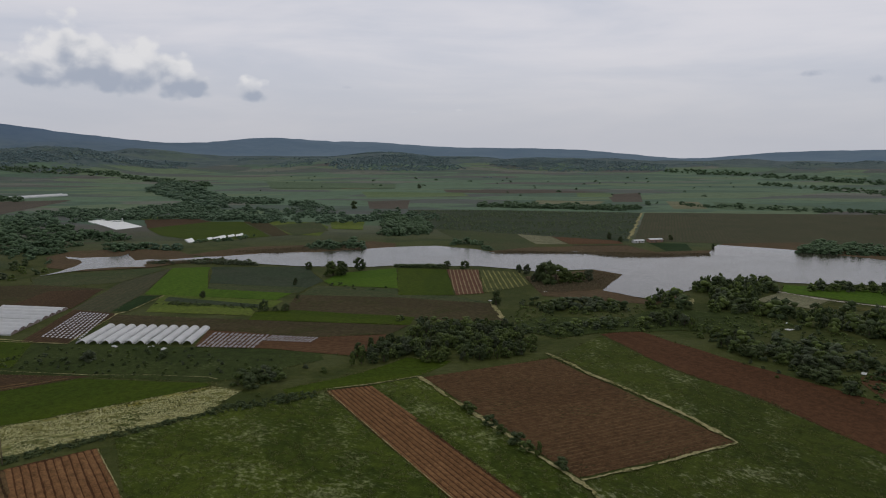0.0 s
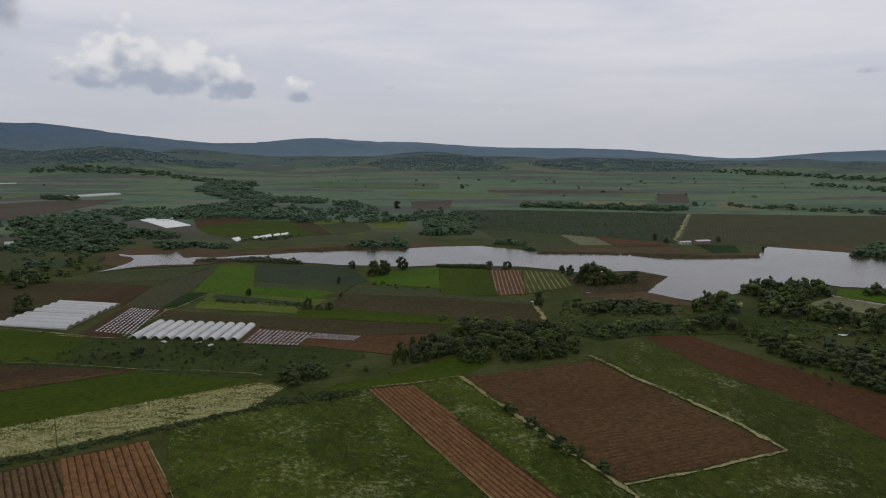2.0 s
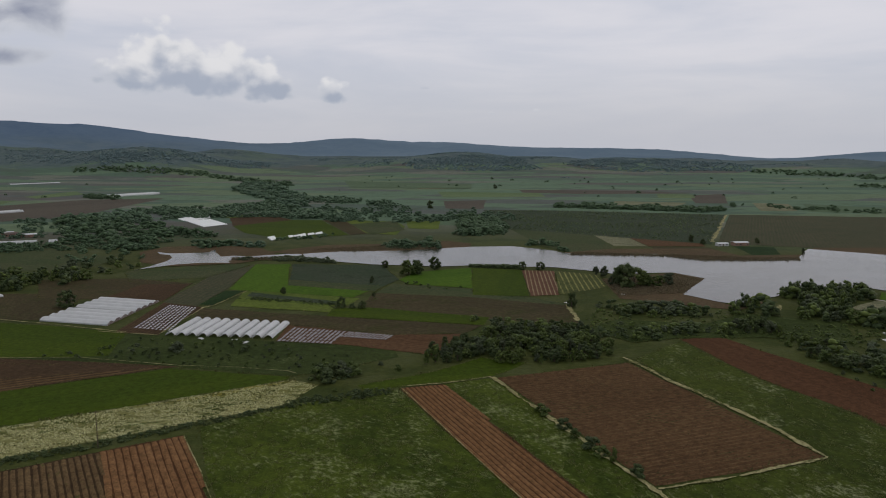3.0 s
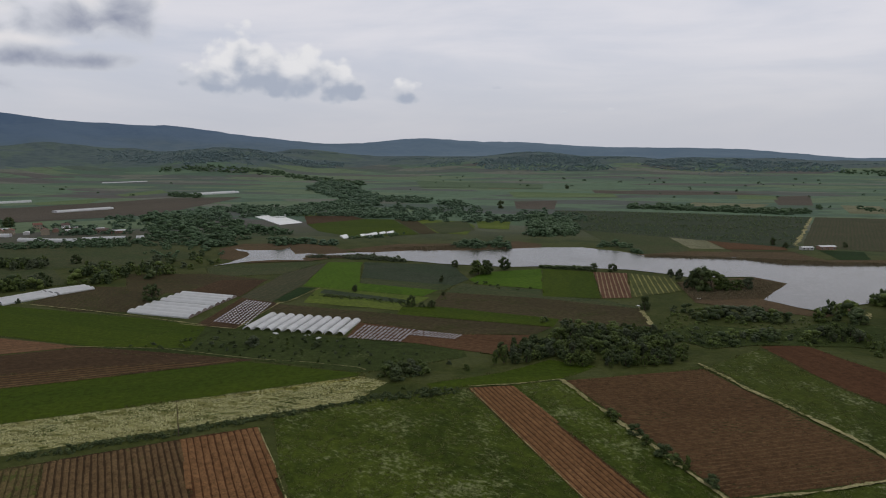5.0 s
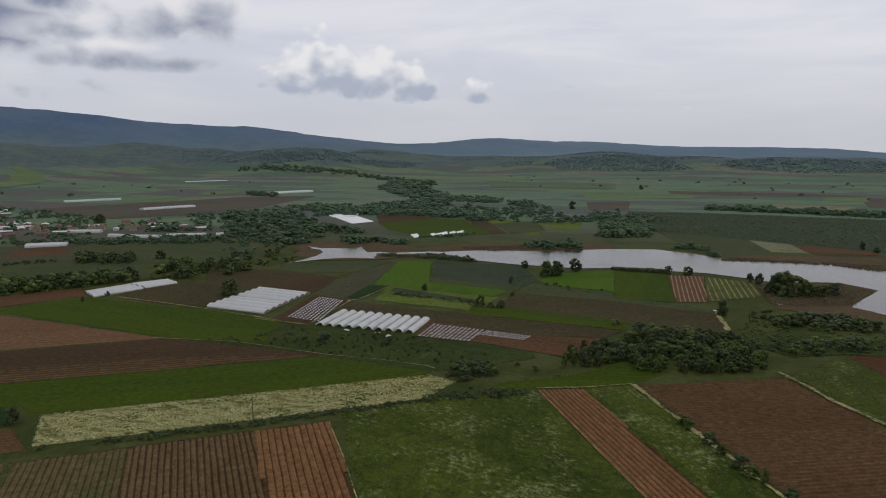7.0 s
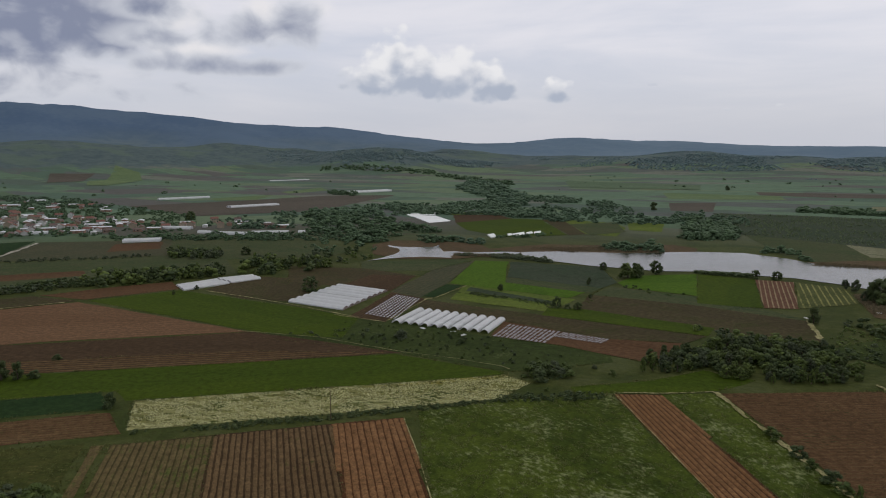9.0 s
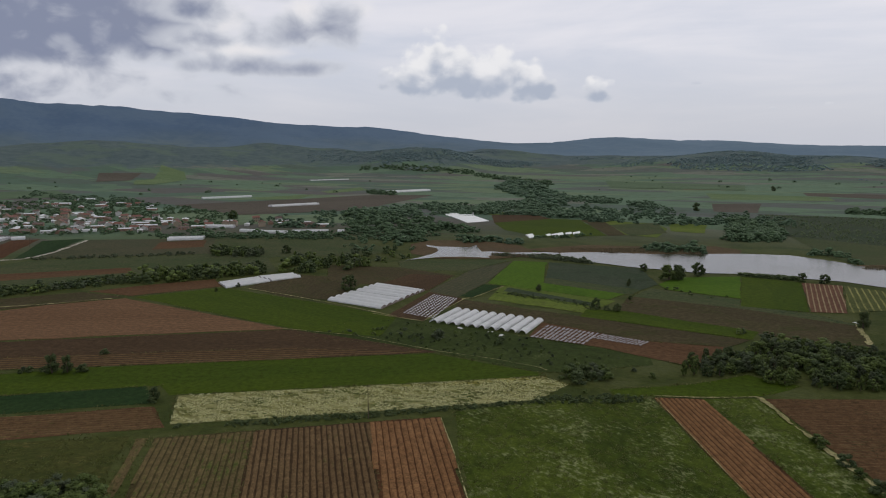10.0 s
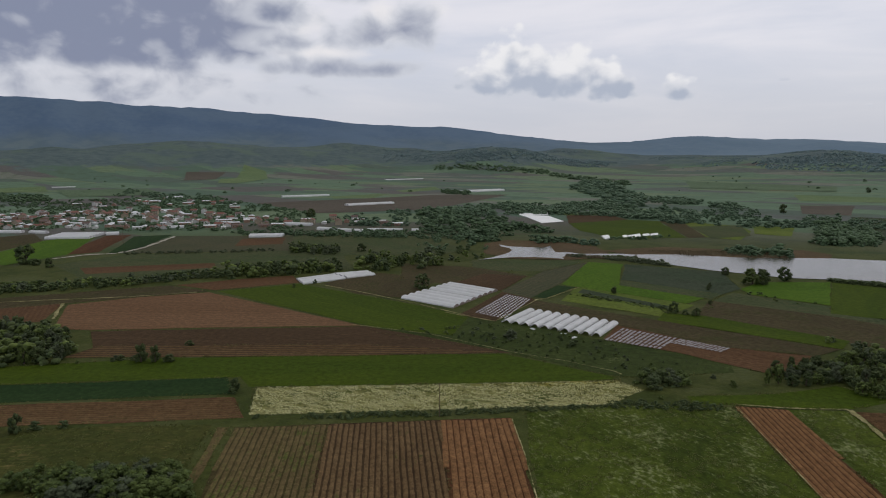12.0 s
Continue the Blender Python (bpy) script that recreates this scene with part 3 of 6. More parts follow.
def lane(name, mat, line, width, label):
    """A track along a line of places."""
    LAYER[0] += 0.004
    pts = []
    for (x0, y0), (x1, y1) in zip(line, line[1:]):
        n = max(2, int(math.hypot(x1 - x0, y1 - y0) / 1.3))
        pts += [(x0 + (x1 - x0) * k / n, y0 + (y1 - y0) * k / n) for k in range(n)]
    pts.append(line[-1])
    verts, faces = [], []
    for i, (x, y) in enumerate(pts):
        a, b = pts[max(0, i - 1)], pts[min(len(pts) - 1, i + 1)]
        d = math.hypot(b[0] - a[0], b[1] - a[1]) or 1.0
        nx, ny = -(b[1] - a[1]) / d, (b[0] - a[0]) / d
        w = 0.40 + 0.45 * noise.noise(Vector((x / 7, y / 7, 1)))
        o = width * 0.45 * noise.noise(Vector((x / 19, y / 19, 4)))
        left, right = (width * max(0.0, w + 0.42 * noise.noise(Vector((x / 1.9, y / 1.9, q)))) for q in (8, 15))
        z = LAYER[0]
        verts += [(x + nx * (left + o), y + ny * (left + o), z), (x - nx * (right - o), y - ny * (right - o), z)]
        if i and left + right > 0.1 * width:
            k = 2 * i
            faces.append((k - 2, k - 1, k + 1, k))
    return tagged(mesh_object(name, verts, faces, M[mat]), label, "track", kind="structure")


def ridges(owner, poly, heading, gap, height, mat, name="ridge_rows", wide=0.62, broken=0.0, lump=0.0):
    """Rows raised out of a field's soil, as one mesh under the field."""
    c, s = math.cos(radians(heading)), math.sin(radians(heading))
    local = [(x * c + y * s, -x * s + y * c) for x, y in poly]
    verts, faces = [], []
    z0 = owner.matrix_world.translation.z
    v = min(p[1] for p in local) + gap * 0.5
    row = 0
    while v < max(p[1] for p in local):
        cuts = sorted(x0 + (x1 - x0) * (v - y0) / (y1 - y0) for (x0, y0), (x1, y1) in zip(local, local[1:] + local[:1]) if (y0 > v) != (y1 > v))
        for a, b in zip(cuts[::2], cuts[1::2]):
            a, b = a + 0.6 + rnd.random(), b - 0.6 - rnd.random()
            if b - a < 3:
                continue
            n = max(2, int((b - a) / (1.2 if lump else 3.0)))
            last = None
            for k in range(n + 1):
                u = a + (b - a) * k / n
                if broken and noise.noise(Vector((u / 6, row * 3.7, 2))) > 1 - 2 * broken:
                    last = None
                    continue
                h = height * (1 + 0.35 * noise.noise(Vector((u / 3, row * 1.9, 7))) + lump * rnd.uniform(-0.6, 0.6))
                w = gap * wide * 0.5 * (1 + lump * rnd.uniform(-0.4, 0.4))
                o = 0.10 * gap * noise.noise(Vector((u / 17, row * 0.7, 9)))
                base = len(verts)
                for q, z in ((-w, 0.0), (-w * 0.45, h * 0.9), (w * 0.35, h), (w, 0.0)):
                    verts.append((u * c - (v + q + o) * s, u * s + (v + q + o) * c, z0 + z - 0.004))
                if last is not None:
                    faces += [(last + j, last + j + 1, base + j + 1, base + j) for j in range(3)]
                last = base
        v += gap
        row += 1
    inv = owner.matrix_world.inverted()
    ob = mesh_object(name, [inv @ Vector(p) for p in verts], [f[::-1] for f in faces], M[mat], owner)
    return tagged(ob, kind="stuff")


def stamp(name, kinds, places, mat, label, category, parent=None):
    """One mesh made of many alike plants: kinds are (verts, faces), places are x, y, z, width, height, turn."""
    vs, fs, base = [], [], 0
    for i, (x, y, z, w, h, a) in enumerate(places):
        v, f = kinds[i % len(kinds)]
        c, s = math.cos(a), math.sin(a)
        q = np.empty_like(v)
        q[:, 0], q[:, 1], q[:, 2] = x + w * (v[:, 0] * c - v[:, 1] * s), y + w * (v[:, 0] * s + v[:, 1] * c), z + h * v[:, 2]
        vs.append(q)
        fs.append(f + base)
        base += len(v)
    vs, fs = np.concatenate(vs), np.concatenate(fs)
    me = bpy.data.meshes.new(name)
    me.vertices.add(len(vs))
    me.vertices.foreach_set("co", vs.astype(np.float32).ravel())
    k = fs.shape[1]
    me.loops.add(fs.size)
    me.loops.foreach_set("vertex_index", fs.astype(np.int32).ravel())
    me.polygons.add(len(fs))
    me.polygons.foreach_set("loop_start", np.arange(0, fs.size, k, dtype=np.int32))
    me.update(calc_edges=True)
    me.validate()
    me.shade_smooth()
    me.materials.append(mat)
    ob = new(name, me)
    ob.parent = parent
    return tagged(ob, label, category, kind="stuff")


# ---- plants ----
def clump(seed, lobes, leaves, leaf, core=True, low=0.0):
    """A crown one metre wide and high, as triangles: lobes with a dark heart, and leaf sprays over them."""
    r = np.random.RandomState(seed)
    cs, rs = [], []
    for k in range(lobes):
        a, up = r.rand() * 6.283, low + (0.86 - low) * (k + 0.5) / lobes
        reach = r.uniform(0.18, 0.38) * math.sqrt(max(0.05, 1 - (2 * (up - low) / (1 - low) - 0.75) ** 2)) if lobes > 1 else 0.0
        cs.append((reach * math.cos(a), reach * math.sin(a), min(0.86, max(low + 0.08, up + r.uniform(-0.08, 0.06)))))
        rs.append(r.uniform(0.8, 1.25) * 0.56 / math.sqrt(lobes + 1) if lobes > 1 else 0.42)
    cs, rs = np.array(cs), np.array(rs)
    V, F, base = [], [], 0
    if core:
        bm = bmesh.new()
        bmesh.ops.create_icosphere(bm, subdivisions=1, radius=1.0)
        ball = np.array([v.co[:] for v in bm.verts])
        tri = np.array([[v.index for v in f.verts] for f in bm.faces])
        bm.free()
        for c, q in zip(cs, rs):
            V.append(c + ball * q * (0.74 + 0.26 * r.rand(len(ball), 1)))
            F.append(tri + base)
            base += len(ball)
    made = 0
    while made < leaves:
        k = r.randint(len(cs))
        d = r.normal(size=3)
        d /= np.linalg.norm(d)
        p = cs[k] + d * rs[k] * r.uniform(0.74, 1.30)
        if p[2] < low * 0.6 or any(np.linalg.norm(p - c) < q * 0.68 for c, q in zip(cs, rs)):
            made += 0.3
            continue
        n = d + r.normal(size=3) * 0.5 + (0, 0, 0.5)
        n /= np.linalg.norm(n)
        a = np.cross(n, r.normal(size=3))
        a /= np.linalg.norm(a)
        b = np.cross(n, a)
        s = leaf * r.uniform(0.6, 1.35)
        quad = [p - a * s, p + b * s * 0.7 - n * s * 0.25, p + a * s, p - b * s * 0.7 - n * s * 0.25]
        V.append(np.array(quad))
        F.append(np.array([[0, 1, 2], [0, 2, 3]]) + base)
        base += 4
        made += 1
    return np.concatenate(V), np.concatenate(F)


def crown_mesh(name, shape, mat):
    v, f = shape
    me = bpy.data.meshes.new(name)
    me.from_pydata(v.tolist(), [], f.tolist())
    me.materials.append(mat)
    return me


def trunk_mesh(seed, top):
    """A tapered, leaning trunk with three limbs, one metre high."""
    r = random.Random(seed)
    bm = bmesh.new()

    def limb(p, q, a, b):
        n = 6
        ring0 = [bm.verts.new((p[0] + a * math.cos(k * 6.283 / n), p[1] + a * math.sin(k * 6.283 / n), p[2])) for k in range(n)]
        ring1 = [bm.verts.new((q[0] + b * math.cos(k * 6.283 / n), q[1] + b * math.sin(k * 6.283 / n), q[2])) for k in range(n)]
        for k in range(n):
            bm.faces.new((ring0[k], ring0[(k + 1) % n], ring1[(k + 1) % n], ring1[k]))

    fork = (r.uniform(-0.03, 0.03), r.uniform(-0.03, 0.03), top * 0.5)
    limb((0, 0, -0.02), fork, 0.042, 0.03)
    for k in range(3):
        a = k * 2.1 + r.random()
        limb(fork, (fork[0] + 0.2 * math.cos(a), fork[1] + 0.2 * math.sin(a), top * r.uniform(0.85, 1.0)), 0.024, 0.008)
    me = bpy.data.meshes.new("trunk")
    bm.to_mesh(me)
    bm.free()
    me.materials.append(M["bark"])
    return me


def scaled(me, w, h):
    m2 = me.copy()
    m2.transform(Matrix.Diagonal((w, w, h, 1)))
    return m2


# each kind: crown width over height, bare stem share, foliage
TREE_KINDS = {}
for kind, w, low, mat, lobes in (("round", 1.15, 0.03, "leaf_dark", 30), ("broad", 1.25, 0.05, "leaf", 30), ("tall", 0.55, 0.10, "leaf", 18),
                                 ("grey", 0.90, 0.08, "leaf_grey", 22), ("dark", 0.80, 0.06, "leaf_dark", 20)):
    TREE_KINDS[kind] = [(scaled(crown_mesh("crown", clump(11 * s + lobes, lobes, 1000, 0.036, True, low), M[mat]), w, 1.0),
                         trunk_mesh(s, 0.7)) for s in range(3)]
SHRUB_KINDS = {}
for kind, w, mat in (("shrub", 1.5, "leaf"), ("dark_shrub", 1.5, "leaf_dark"), ("grey_shrub", 1.4, "leaf_grey")):
    SHRUB_KINDS[kind] = [scaled(crown_mesh("shrub", clump(70 + s, 16, 520, 0.045, True, 0.0), M[mat]), w, 1.0) for s in range(3)]
FAR_SHAPES = [clump(200 + s, 9, 40, 0.075, True, 0.0) for s in range(6)]
MID_SHAPES = [clump(300 + s, 16, 240, 0.052, True, 0.03) for s in range(5)]
DOT_SHAPES = [clump(230 + s, 3, 8, 0.13, True, 0.0) for s in range(4)]
PUFF_SHAPES = [clump(260 + s, 2, 4, 0.15, True, 0.0) for s in range(4)]
LOOKS = {"round": "round-crowned dark green tree", "broad": "broad green leafy tree", "tall": "slender upright green tree",
         "grey": "pale grey-green willow-like tree", "dark": "dense dark green tree",
         "shrub": "leafy green shrub", "dark_shrub": "dense dark green shrub", "grey_shrub": "grey-green shrub"}


def plant(kind, x, y, h, label, group="", r=rnd):
    turn, k = r.uniform(0, 360), r.randrange(3)
    wide = r.uniform(0.85, 1.2)
    label = LOOKS[kind] + " " + label
    if kind in SHRUB_KINDS:
        ob = new("shrub", SHRUB_KINDS[kind][k])
        ob.matrix_world = pose(x, y, -0.03 * h, 0, 0, turn) @ Matrix.Diagonal((h * wide, h * wide, h, 1))
        return tagged(ob, label, "shrub", group)
    top = new("tree")
    top.empty_display_size = 0.5
    top.matrix_world = pose(x, y, 0, 0, 0, turn) @ Matrix.Diagonal((h * wide, h * wide, h, 1))
    crown, trunk = TREE_KINDS[kind][k]
    new("trunk", trunk).parent = top
    new("crown", crown).parent = top
    return tagged(top, label, "tree", group)


QUEUE = []


def wood(poly, gap, kinds, low, high, label, group, seed, fill=1.0):
    r = random.Random(seed)
    for x, y in spots(poly, gap, seed, min(1.0, fill * 1.3) if fill < 0.8 else fill):
        if fill < 0.8 and noise.noise(Vector((x / 15, y / 15, seed))) < 0.9 * (0.45 - fill):
            continue
        QUEUE.append((math.hypot(x, y), r.choice(kinds), x, y, r.uniform(low, high), label, group, r.randrange(10 ** 6)))


def plant_woods(trees, shrubs):
    """The nearest of the queued plants stand singly; the rest are joined by foliage."""
    left = {"tree": trees, "shrub": shrubs}
    rest = {}
    for d, kind, x, y, h, label, group, seed in sorted(QUEUE):
        sort = "shrub" if kind in SHRUB_KINDS else "tree"
        if left[sort] > 0:
            left[sort] -= 1
            plant(kind, x, y, h, label, group, random.Random(seed))
        else:
            r = random.Random(seed)
            w = {"round": 0.95, "broad": 1.25, "tall": 0.6, "grey": 0.95, "dark": 0.8}.get(kind, 1.5) * r.uniform(0.9, 1.25)
            mat = "leaf_grey" if "grey" in kind else "leaf_dark" if kind in ("round", "dark", "dark_shrub") else "leaf"
            rest.setdefault((mat, sort), []).append((x, y, -0.06 * h, w * h, h * 1.04, r.uniform(0, 6.28)))
    words = {"leaf": "green", "leaf_dark": "dark green", "leaf_grey": "grey-green"}
    for (mat, sort), places in sorted(rest.items()):
        stamp("woodland_" + sort + "s", MID_SHAPES if sort == "tree" else FAR_SHAPES, places, M[mat], words[mat] + " leafy " + sort + "s crowded in thickets and hedges", sort + "s")


def far_wood(name, poly, gap, low, high, label, seed, mat="leaf_dark", fill=1.0, shapes=None, wide=1.6, gaps=-0.22):
    r = random.Random(seed)
    places = []
    for x, y in spots(poly, gap, seed, fill):
        thin = noise.noise(Vector((x / 55, y / 55, seed))) + 0.5 * noise.noise(Vector((x / 17, y / 17, seed)))
        if thin < gaps:
            continue
        h = (low + (high - low) * r.random() ** 1.5) * (0.75 if thin < gaps + 0.15 else 1.0)
        places.append((x, y, land_z(x, y) - 0.22 * h, h * wide * r.uniform(0.85, 1.8), h * 1.2, r.uniform(0, 6.28)))
    if places:
        stamp(name, shapes or FAR_SHAPES, places, M[mat], label, "trees")


# ---- buildings ----
def corner_place(a, b, c, d, u, v):
    """A place in a four-sided bed: u from a to b, v from a to d."""
    x = [(1 - u) * (1 - v) * a[i] + u * (1 - v) * b[i] + u * v * c[i] + (1 - u) * v * d[i] for i in (0, 1)]
    return x[0], x[1]


def arch_film(bm, length, width, rise, wall, ribs):
    """A vaulted film cover along x that sags a little between its hoops."""
    n = 10
    rows = []
    for i in range(2 * ribs + 1):
        x = -length / 2 + length * i / (2 * ribs)
        sag = 0.0 if i % 2 == 0 else 0.05
        row = [bm.verts.new((x, -width / 2, 0))]
        for k in range(n + 1):
            a = math.pi * k / n
            row.append(bm.verts.new((x, -math.cos(a) * (width / 2 - sag), wall + math.sin(a) * (rise - sag))))
        row.append(bm.verts.new((x, width / 2, 0)))
        rows.append(row)
    for a, b in zip(rows, rows[1:]):
        for k in range(len(a) - 1):
            bm.faces.new((a[k], b[k], b[k + 1], a[k + 1]))
    return bm


def tunnel(x, y, heading, length, width, rise, label, group="", wall=0.5, film="film", category="polytunnel", shut=True):
    """A polytunnel: film cover, hoops showing at the ends, end walls with a door."""
    top = new("polytunnel")
    part("cover", arch_film(bmesh.new(), length, width, rise, wall, max(3, int(length / 3))), M[film], top, smooth=True)
    n = 10
    for s in (-1, 1) if shut else ():
        bm = bmesh.new()
        ring = [bm.verts.new((s * (length / 2 - 0.05), -width / 2 + 0.03, 0))]
        ring += [bm.verts.new((s * (length / 2 - 0.05), -math.cos(math.pi * k / n) * (width / 2 - 0.03), wall + math.sin(math.pi * k / n) * (rise - 0.03))) for k in range(n + 1)]
        ring.append(bm.verts.new((s * (length / 2 - 0.05), width / 2 - 0.03, 0)))
        bm.faces.new(ring if s > 0 else ring[::-1])
        end = part("end_wall", bm, M["film_old"], top)
        part("door", add_box(bmesh.new(), s * (length / 2 + 0.01), 0, 0.95, 0.06, min(1.6, width * 0.3), 1.9), M["steel"], end)
    for s in (-1, 1):
        bm = bmesh.new()
        for k in range(n):
            a0, a1 = math.pi * k / n, math.pi * (k + 1) / n
            p = [(s * length / 2 + o, -math.cos(a) * (width / 2 + q), wall + math.sin(a) * (rise + q)) for a in (a0, a1) for o in (-0.06, 0.06) for q in (0.02, 0.07)]
            v = [bm.verts.new(c) for c in p]
            for f in ((0, 1, 5, 4), (2, 6, 7, 3), (1, 3, 7, 5), (0, 4, 6, 2)):
                bm.faces.new([v[j] for j in f])
        part("hoop", bm, M["steel"], top)
    top.matrix_world = pose(x, y, 0.02, 0, 0, heading)
    return tagged(top, label, category, group)


def greenhouse_block(a, b, c, d, spans, wall, rise, label, group="", film="film", end="film_old"):
    """A block of joined low spans between four corners: each span runs from side a-d to side b-c."""
    top = new("greenhouse")
    n, steps = 6, 8
    for i in range(spans):
        bm = bmesh.new()
        rows = []
        for k in range(steps + 1):
            row = []
            for j in range(n + 1):
                x, y = corner_place(a, b, c, d, k / steps, (i + j / n) / spans)
                row.append(bm.verts.new((x, y, wall + rise * math.sin(math.pi * j / n) - (0.06 if k % 2 else 0.0))))
            rows.append(row)
        for p, q in zip(rows, rows[1:]):
            for j in range(n):
                bm.faces.new((p[j], q[j], q[j + 1], p[j + 1]))
        part("cover", bm, M[film], top, smooth=True)
        for u in (0.0, 1.0):
            bm = bmesh.new()
            ring = []
            for j in range(n + 1):
                x, y = corner_place(a, b, c, d, 0.004 + 0.992 * u, (i + j / n) / spans)
                ring.append((x, y, wall + rise * math.sin(math.pi * j / n) - 0.03))
            low = [(p[0], p[1], 0.0) for p in (ring[-1], ring[0])]
            bm.faces.new([bm.verts.new(p) for p in ring + low])
            part("end_wall", bm, M[end], top)
    for v in (0.0, 1.0):
        bm = bmesh.new()
        p, q = corner_place(a, b, c, d, 0, v), corner_place(a, b, c, d, 1, v)
        bm.faces.new([bm.verts.new(w) for w in ((*p, 0), (*q, 0), (*q, wall), (*p, wall))])
        part("side_wall", bm, M[film], top)
    top.location.z = 0.03
    return tagged(top, label, "greenhouse", group)


def gable_house(w, d, h, pitch, wall_mat, roof_mat, windows=3, storeys=1, chimney=True):
    """A house with its long side along x: walls, eaves, chimney, windows with frames, a door."""
    top = new("house")
    bm = bmesh.new()
    r = d / 2 * math.tan(radians(pitch))
    vs = [bm.verts.new(c) for c in ((-w / 2, -d / 2, 0), (w / 2, -d / 2, 0), (w / 2, d / 2, 0), (-w / 2, d / 2, 0),
                                    (-w / 2, -d / 2, h), (w / 2, -d / 2, h), (w / 2, d / 2, h), (-w / 2, d / 2, h),
                                    (-w / 2, 0, h + r), (w / 2, 0, h + r))]
    for f in ((0, 1, 5, 4), (1, 2, 6, 9, 5), (2, 3, 7, 6), (3, 0, 4, 8, 7)):
        bm.faces.new([vs[k] for k in f])
    part("wall", bm, M[wall_mat], top)
    bm = bmesh.new()
    e, t, drop = 0.5, 0.16, 0.5 * math.tan(radians(pitch))
    prof = [(-d / 2 - e, h - drop), (0, h + r), (d / 2 + e, h - drop), (d / 2 + e, h - drop + t), (0, h + r + t), (-d / 2 - e, h - drop + t)]
    a = [bm.verts.new((-w / 2 - 0.4, y, z)) for y, z in prof]
    b = [bm.verts.new((w / 2 + 0.4, y, z)) for y, z in prof]
    for k in range(6):
        bm.faces.new((a[k], a[(k + 1) % 6], b[(k + 1) % 6], b[k]))
    for q in (a, b):
        bm.faces.new((q[0], q[1], q[4], q[5]))
        bm.faces.new((q[1], q[2], q[3], q[4]))
    bmesh.ops.recalc_face_normals(bm, faces=bm.faces[:])
    roof = part("roof", bm, M[roof_mat], top)
    if chimney:
        bm = add_box(bmesh.new(), w * 0.22, d * 0.12, h + r + 0.3, 0.6, 0.6, 1.5, 0.04)
        add_box(bm, w * 0.22, d * 0.12, h + r + 1.08, 0.74, 0.74, 0.12)
        part("chimney", bm, M["brick_wall"], roof)
    for lvl in range(storeys):
        z = 1.6 + 2.8 * lvl
        for side in (-1, 1):
            for k in range(windows):
                if side < 0 and lvl == 0 and k == windows // 2:
                    part("door", add_box(bmesh.new(), 0, side * d / 2, 1.05, 1.0, 0.12, 2.1), M["wood"], top)
                    continue
                x = -w / 2 + w * (k + 0.5) / windows
                win = part("window", add_box(bmesh.new(), x, side * d / 2, z, 1.5, 0.10, 1.5), M["white_wall"], top)
                part("pane", add_box(bmesh.new(), x, side * (d / 2 + 0.03), z, 1.24, 0.10, 1.24), M["glass"], win)
    return top


def wooden_pole(x, y, h, label):
    top = new("utility_pole")
    bm = bmesh.new()
    bmesh.ops.create_cone(bm, cap_ends=True, segments=8, radius1=0.16, radius2=0.10, depth=h, matrix=Matrix.Translation((0, 0, h / 2)))
    part("post", bm, M["wood"], top)
    part("crossarm", add_box(bmesh.new(), 0, 0.12, h - 0.6, 1.5, 0.1, 0.12, 0.02), M["wood"], top)
    for k in (-1, 0, 1):
        bm = bmesh.new()
        bmesh.ops.create_cone(bm, cap_ends=True, segments=8, radius1=0.06, radius2=0.04, depth=0.2, matrix=Matrix.Translation((0.6 * k, 0.12, h - 0.44)))
        part("insulator", bm, M["white_wall"], top)
    top.matrix_world = pose(x, y, 0, 0, 0, 20)
    return tagged(top, label, "utility pole")


def scrap(x, y, size, seed):
    """A crumpled piece of white plastic sheet lying on the ground."""
    r = random.Random(seed)
    bm = bmesh.new()
    bmesh.ops.create_grid(bm, x_segments=6, y_segments=4, size=0.5)
    for v in bm.verts:
        v.co.x *= size * r.uniform(0.85, 1.15)
        v.co.y *= size * 0.55 * r.uniform(0.8, 1.2)
        v.co.z = 0.05 + abs(r.gauss(0, 0.16)) * size * 0.3
    ob = part("plastic_sheet", bm, M["film"], None)
    ob.matrix_world = pose(x, y, 0.3, 0, 0, r.uniform(0, 180))
    return tagged(ob, "crumpled white plastic sheet lying in the grass", "plastic sheet")


def lake(name, poly, label):
    LAYER[0] += 0.004
    ring = wavy(poly, 1.6, 9.0, 5.0)
    bm = bmesh.new()
    bm.faces.new([bm.verts.new((x, y, LAYER[0])) for x, y in ring])
    bmesh.ops.triangulate(bm, faces=bm.faces[:])
    if sum(f.normal.z * f.calc_area() for f in bm.faces) < 0:
        bmesh.ops.reverse_faces(bm, faces=bm.faces[:])
    return tagged(part(name, bm, M["water"], None), label, "water", kind="structure")


# ---- plots of the near valley floor ----
field("meadow", "meadow", [(-114.6, 233.2), (-88.4, 259.5), (-59.5, 277.4), (-49.4, 281.4), (-0.4, 197.9), (0.2, 163.9), (-66.4, 146.5), (-83.3, 176.4)], "rough green meadow with pale flecks of weeds", run=-35.0)
field("meadow", "weedy", [(56.3, 336.4), (85.4, 370.7), (105.8, 312.3), (130.0, 268.8), (147.5, 221.6), (153.7, 196.2), (92.5, 147.7), (37.6, 147.6), (44.6, 191.8), (44.4, 203.0), (101.7, 230.0)], "weedy green meadow with pale flowering patches", run=-66.9)
field("meadow", "meadow", [(-31.3, 290.5), (-9.7, 301.2), (42.3, 201.2), (37.6, 147.6), (28.0, 147.6), (23.3, 191.7)], "narrow strip of rough green grass", run=-61.1)
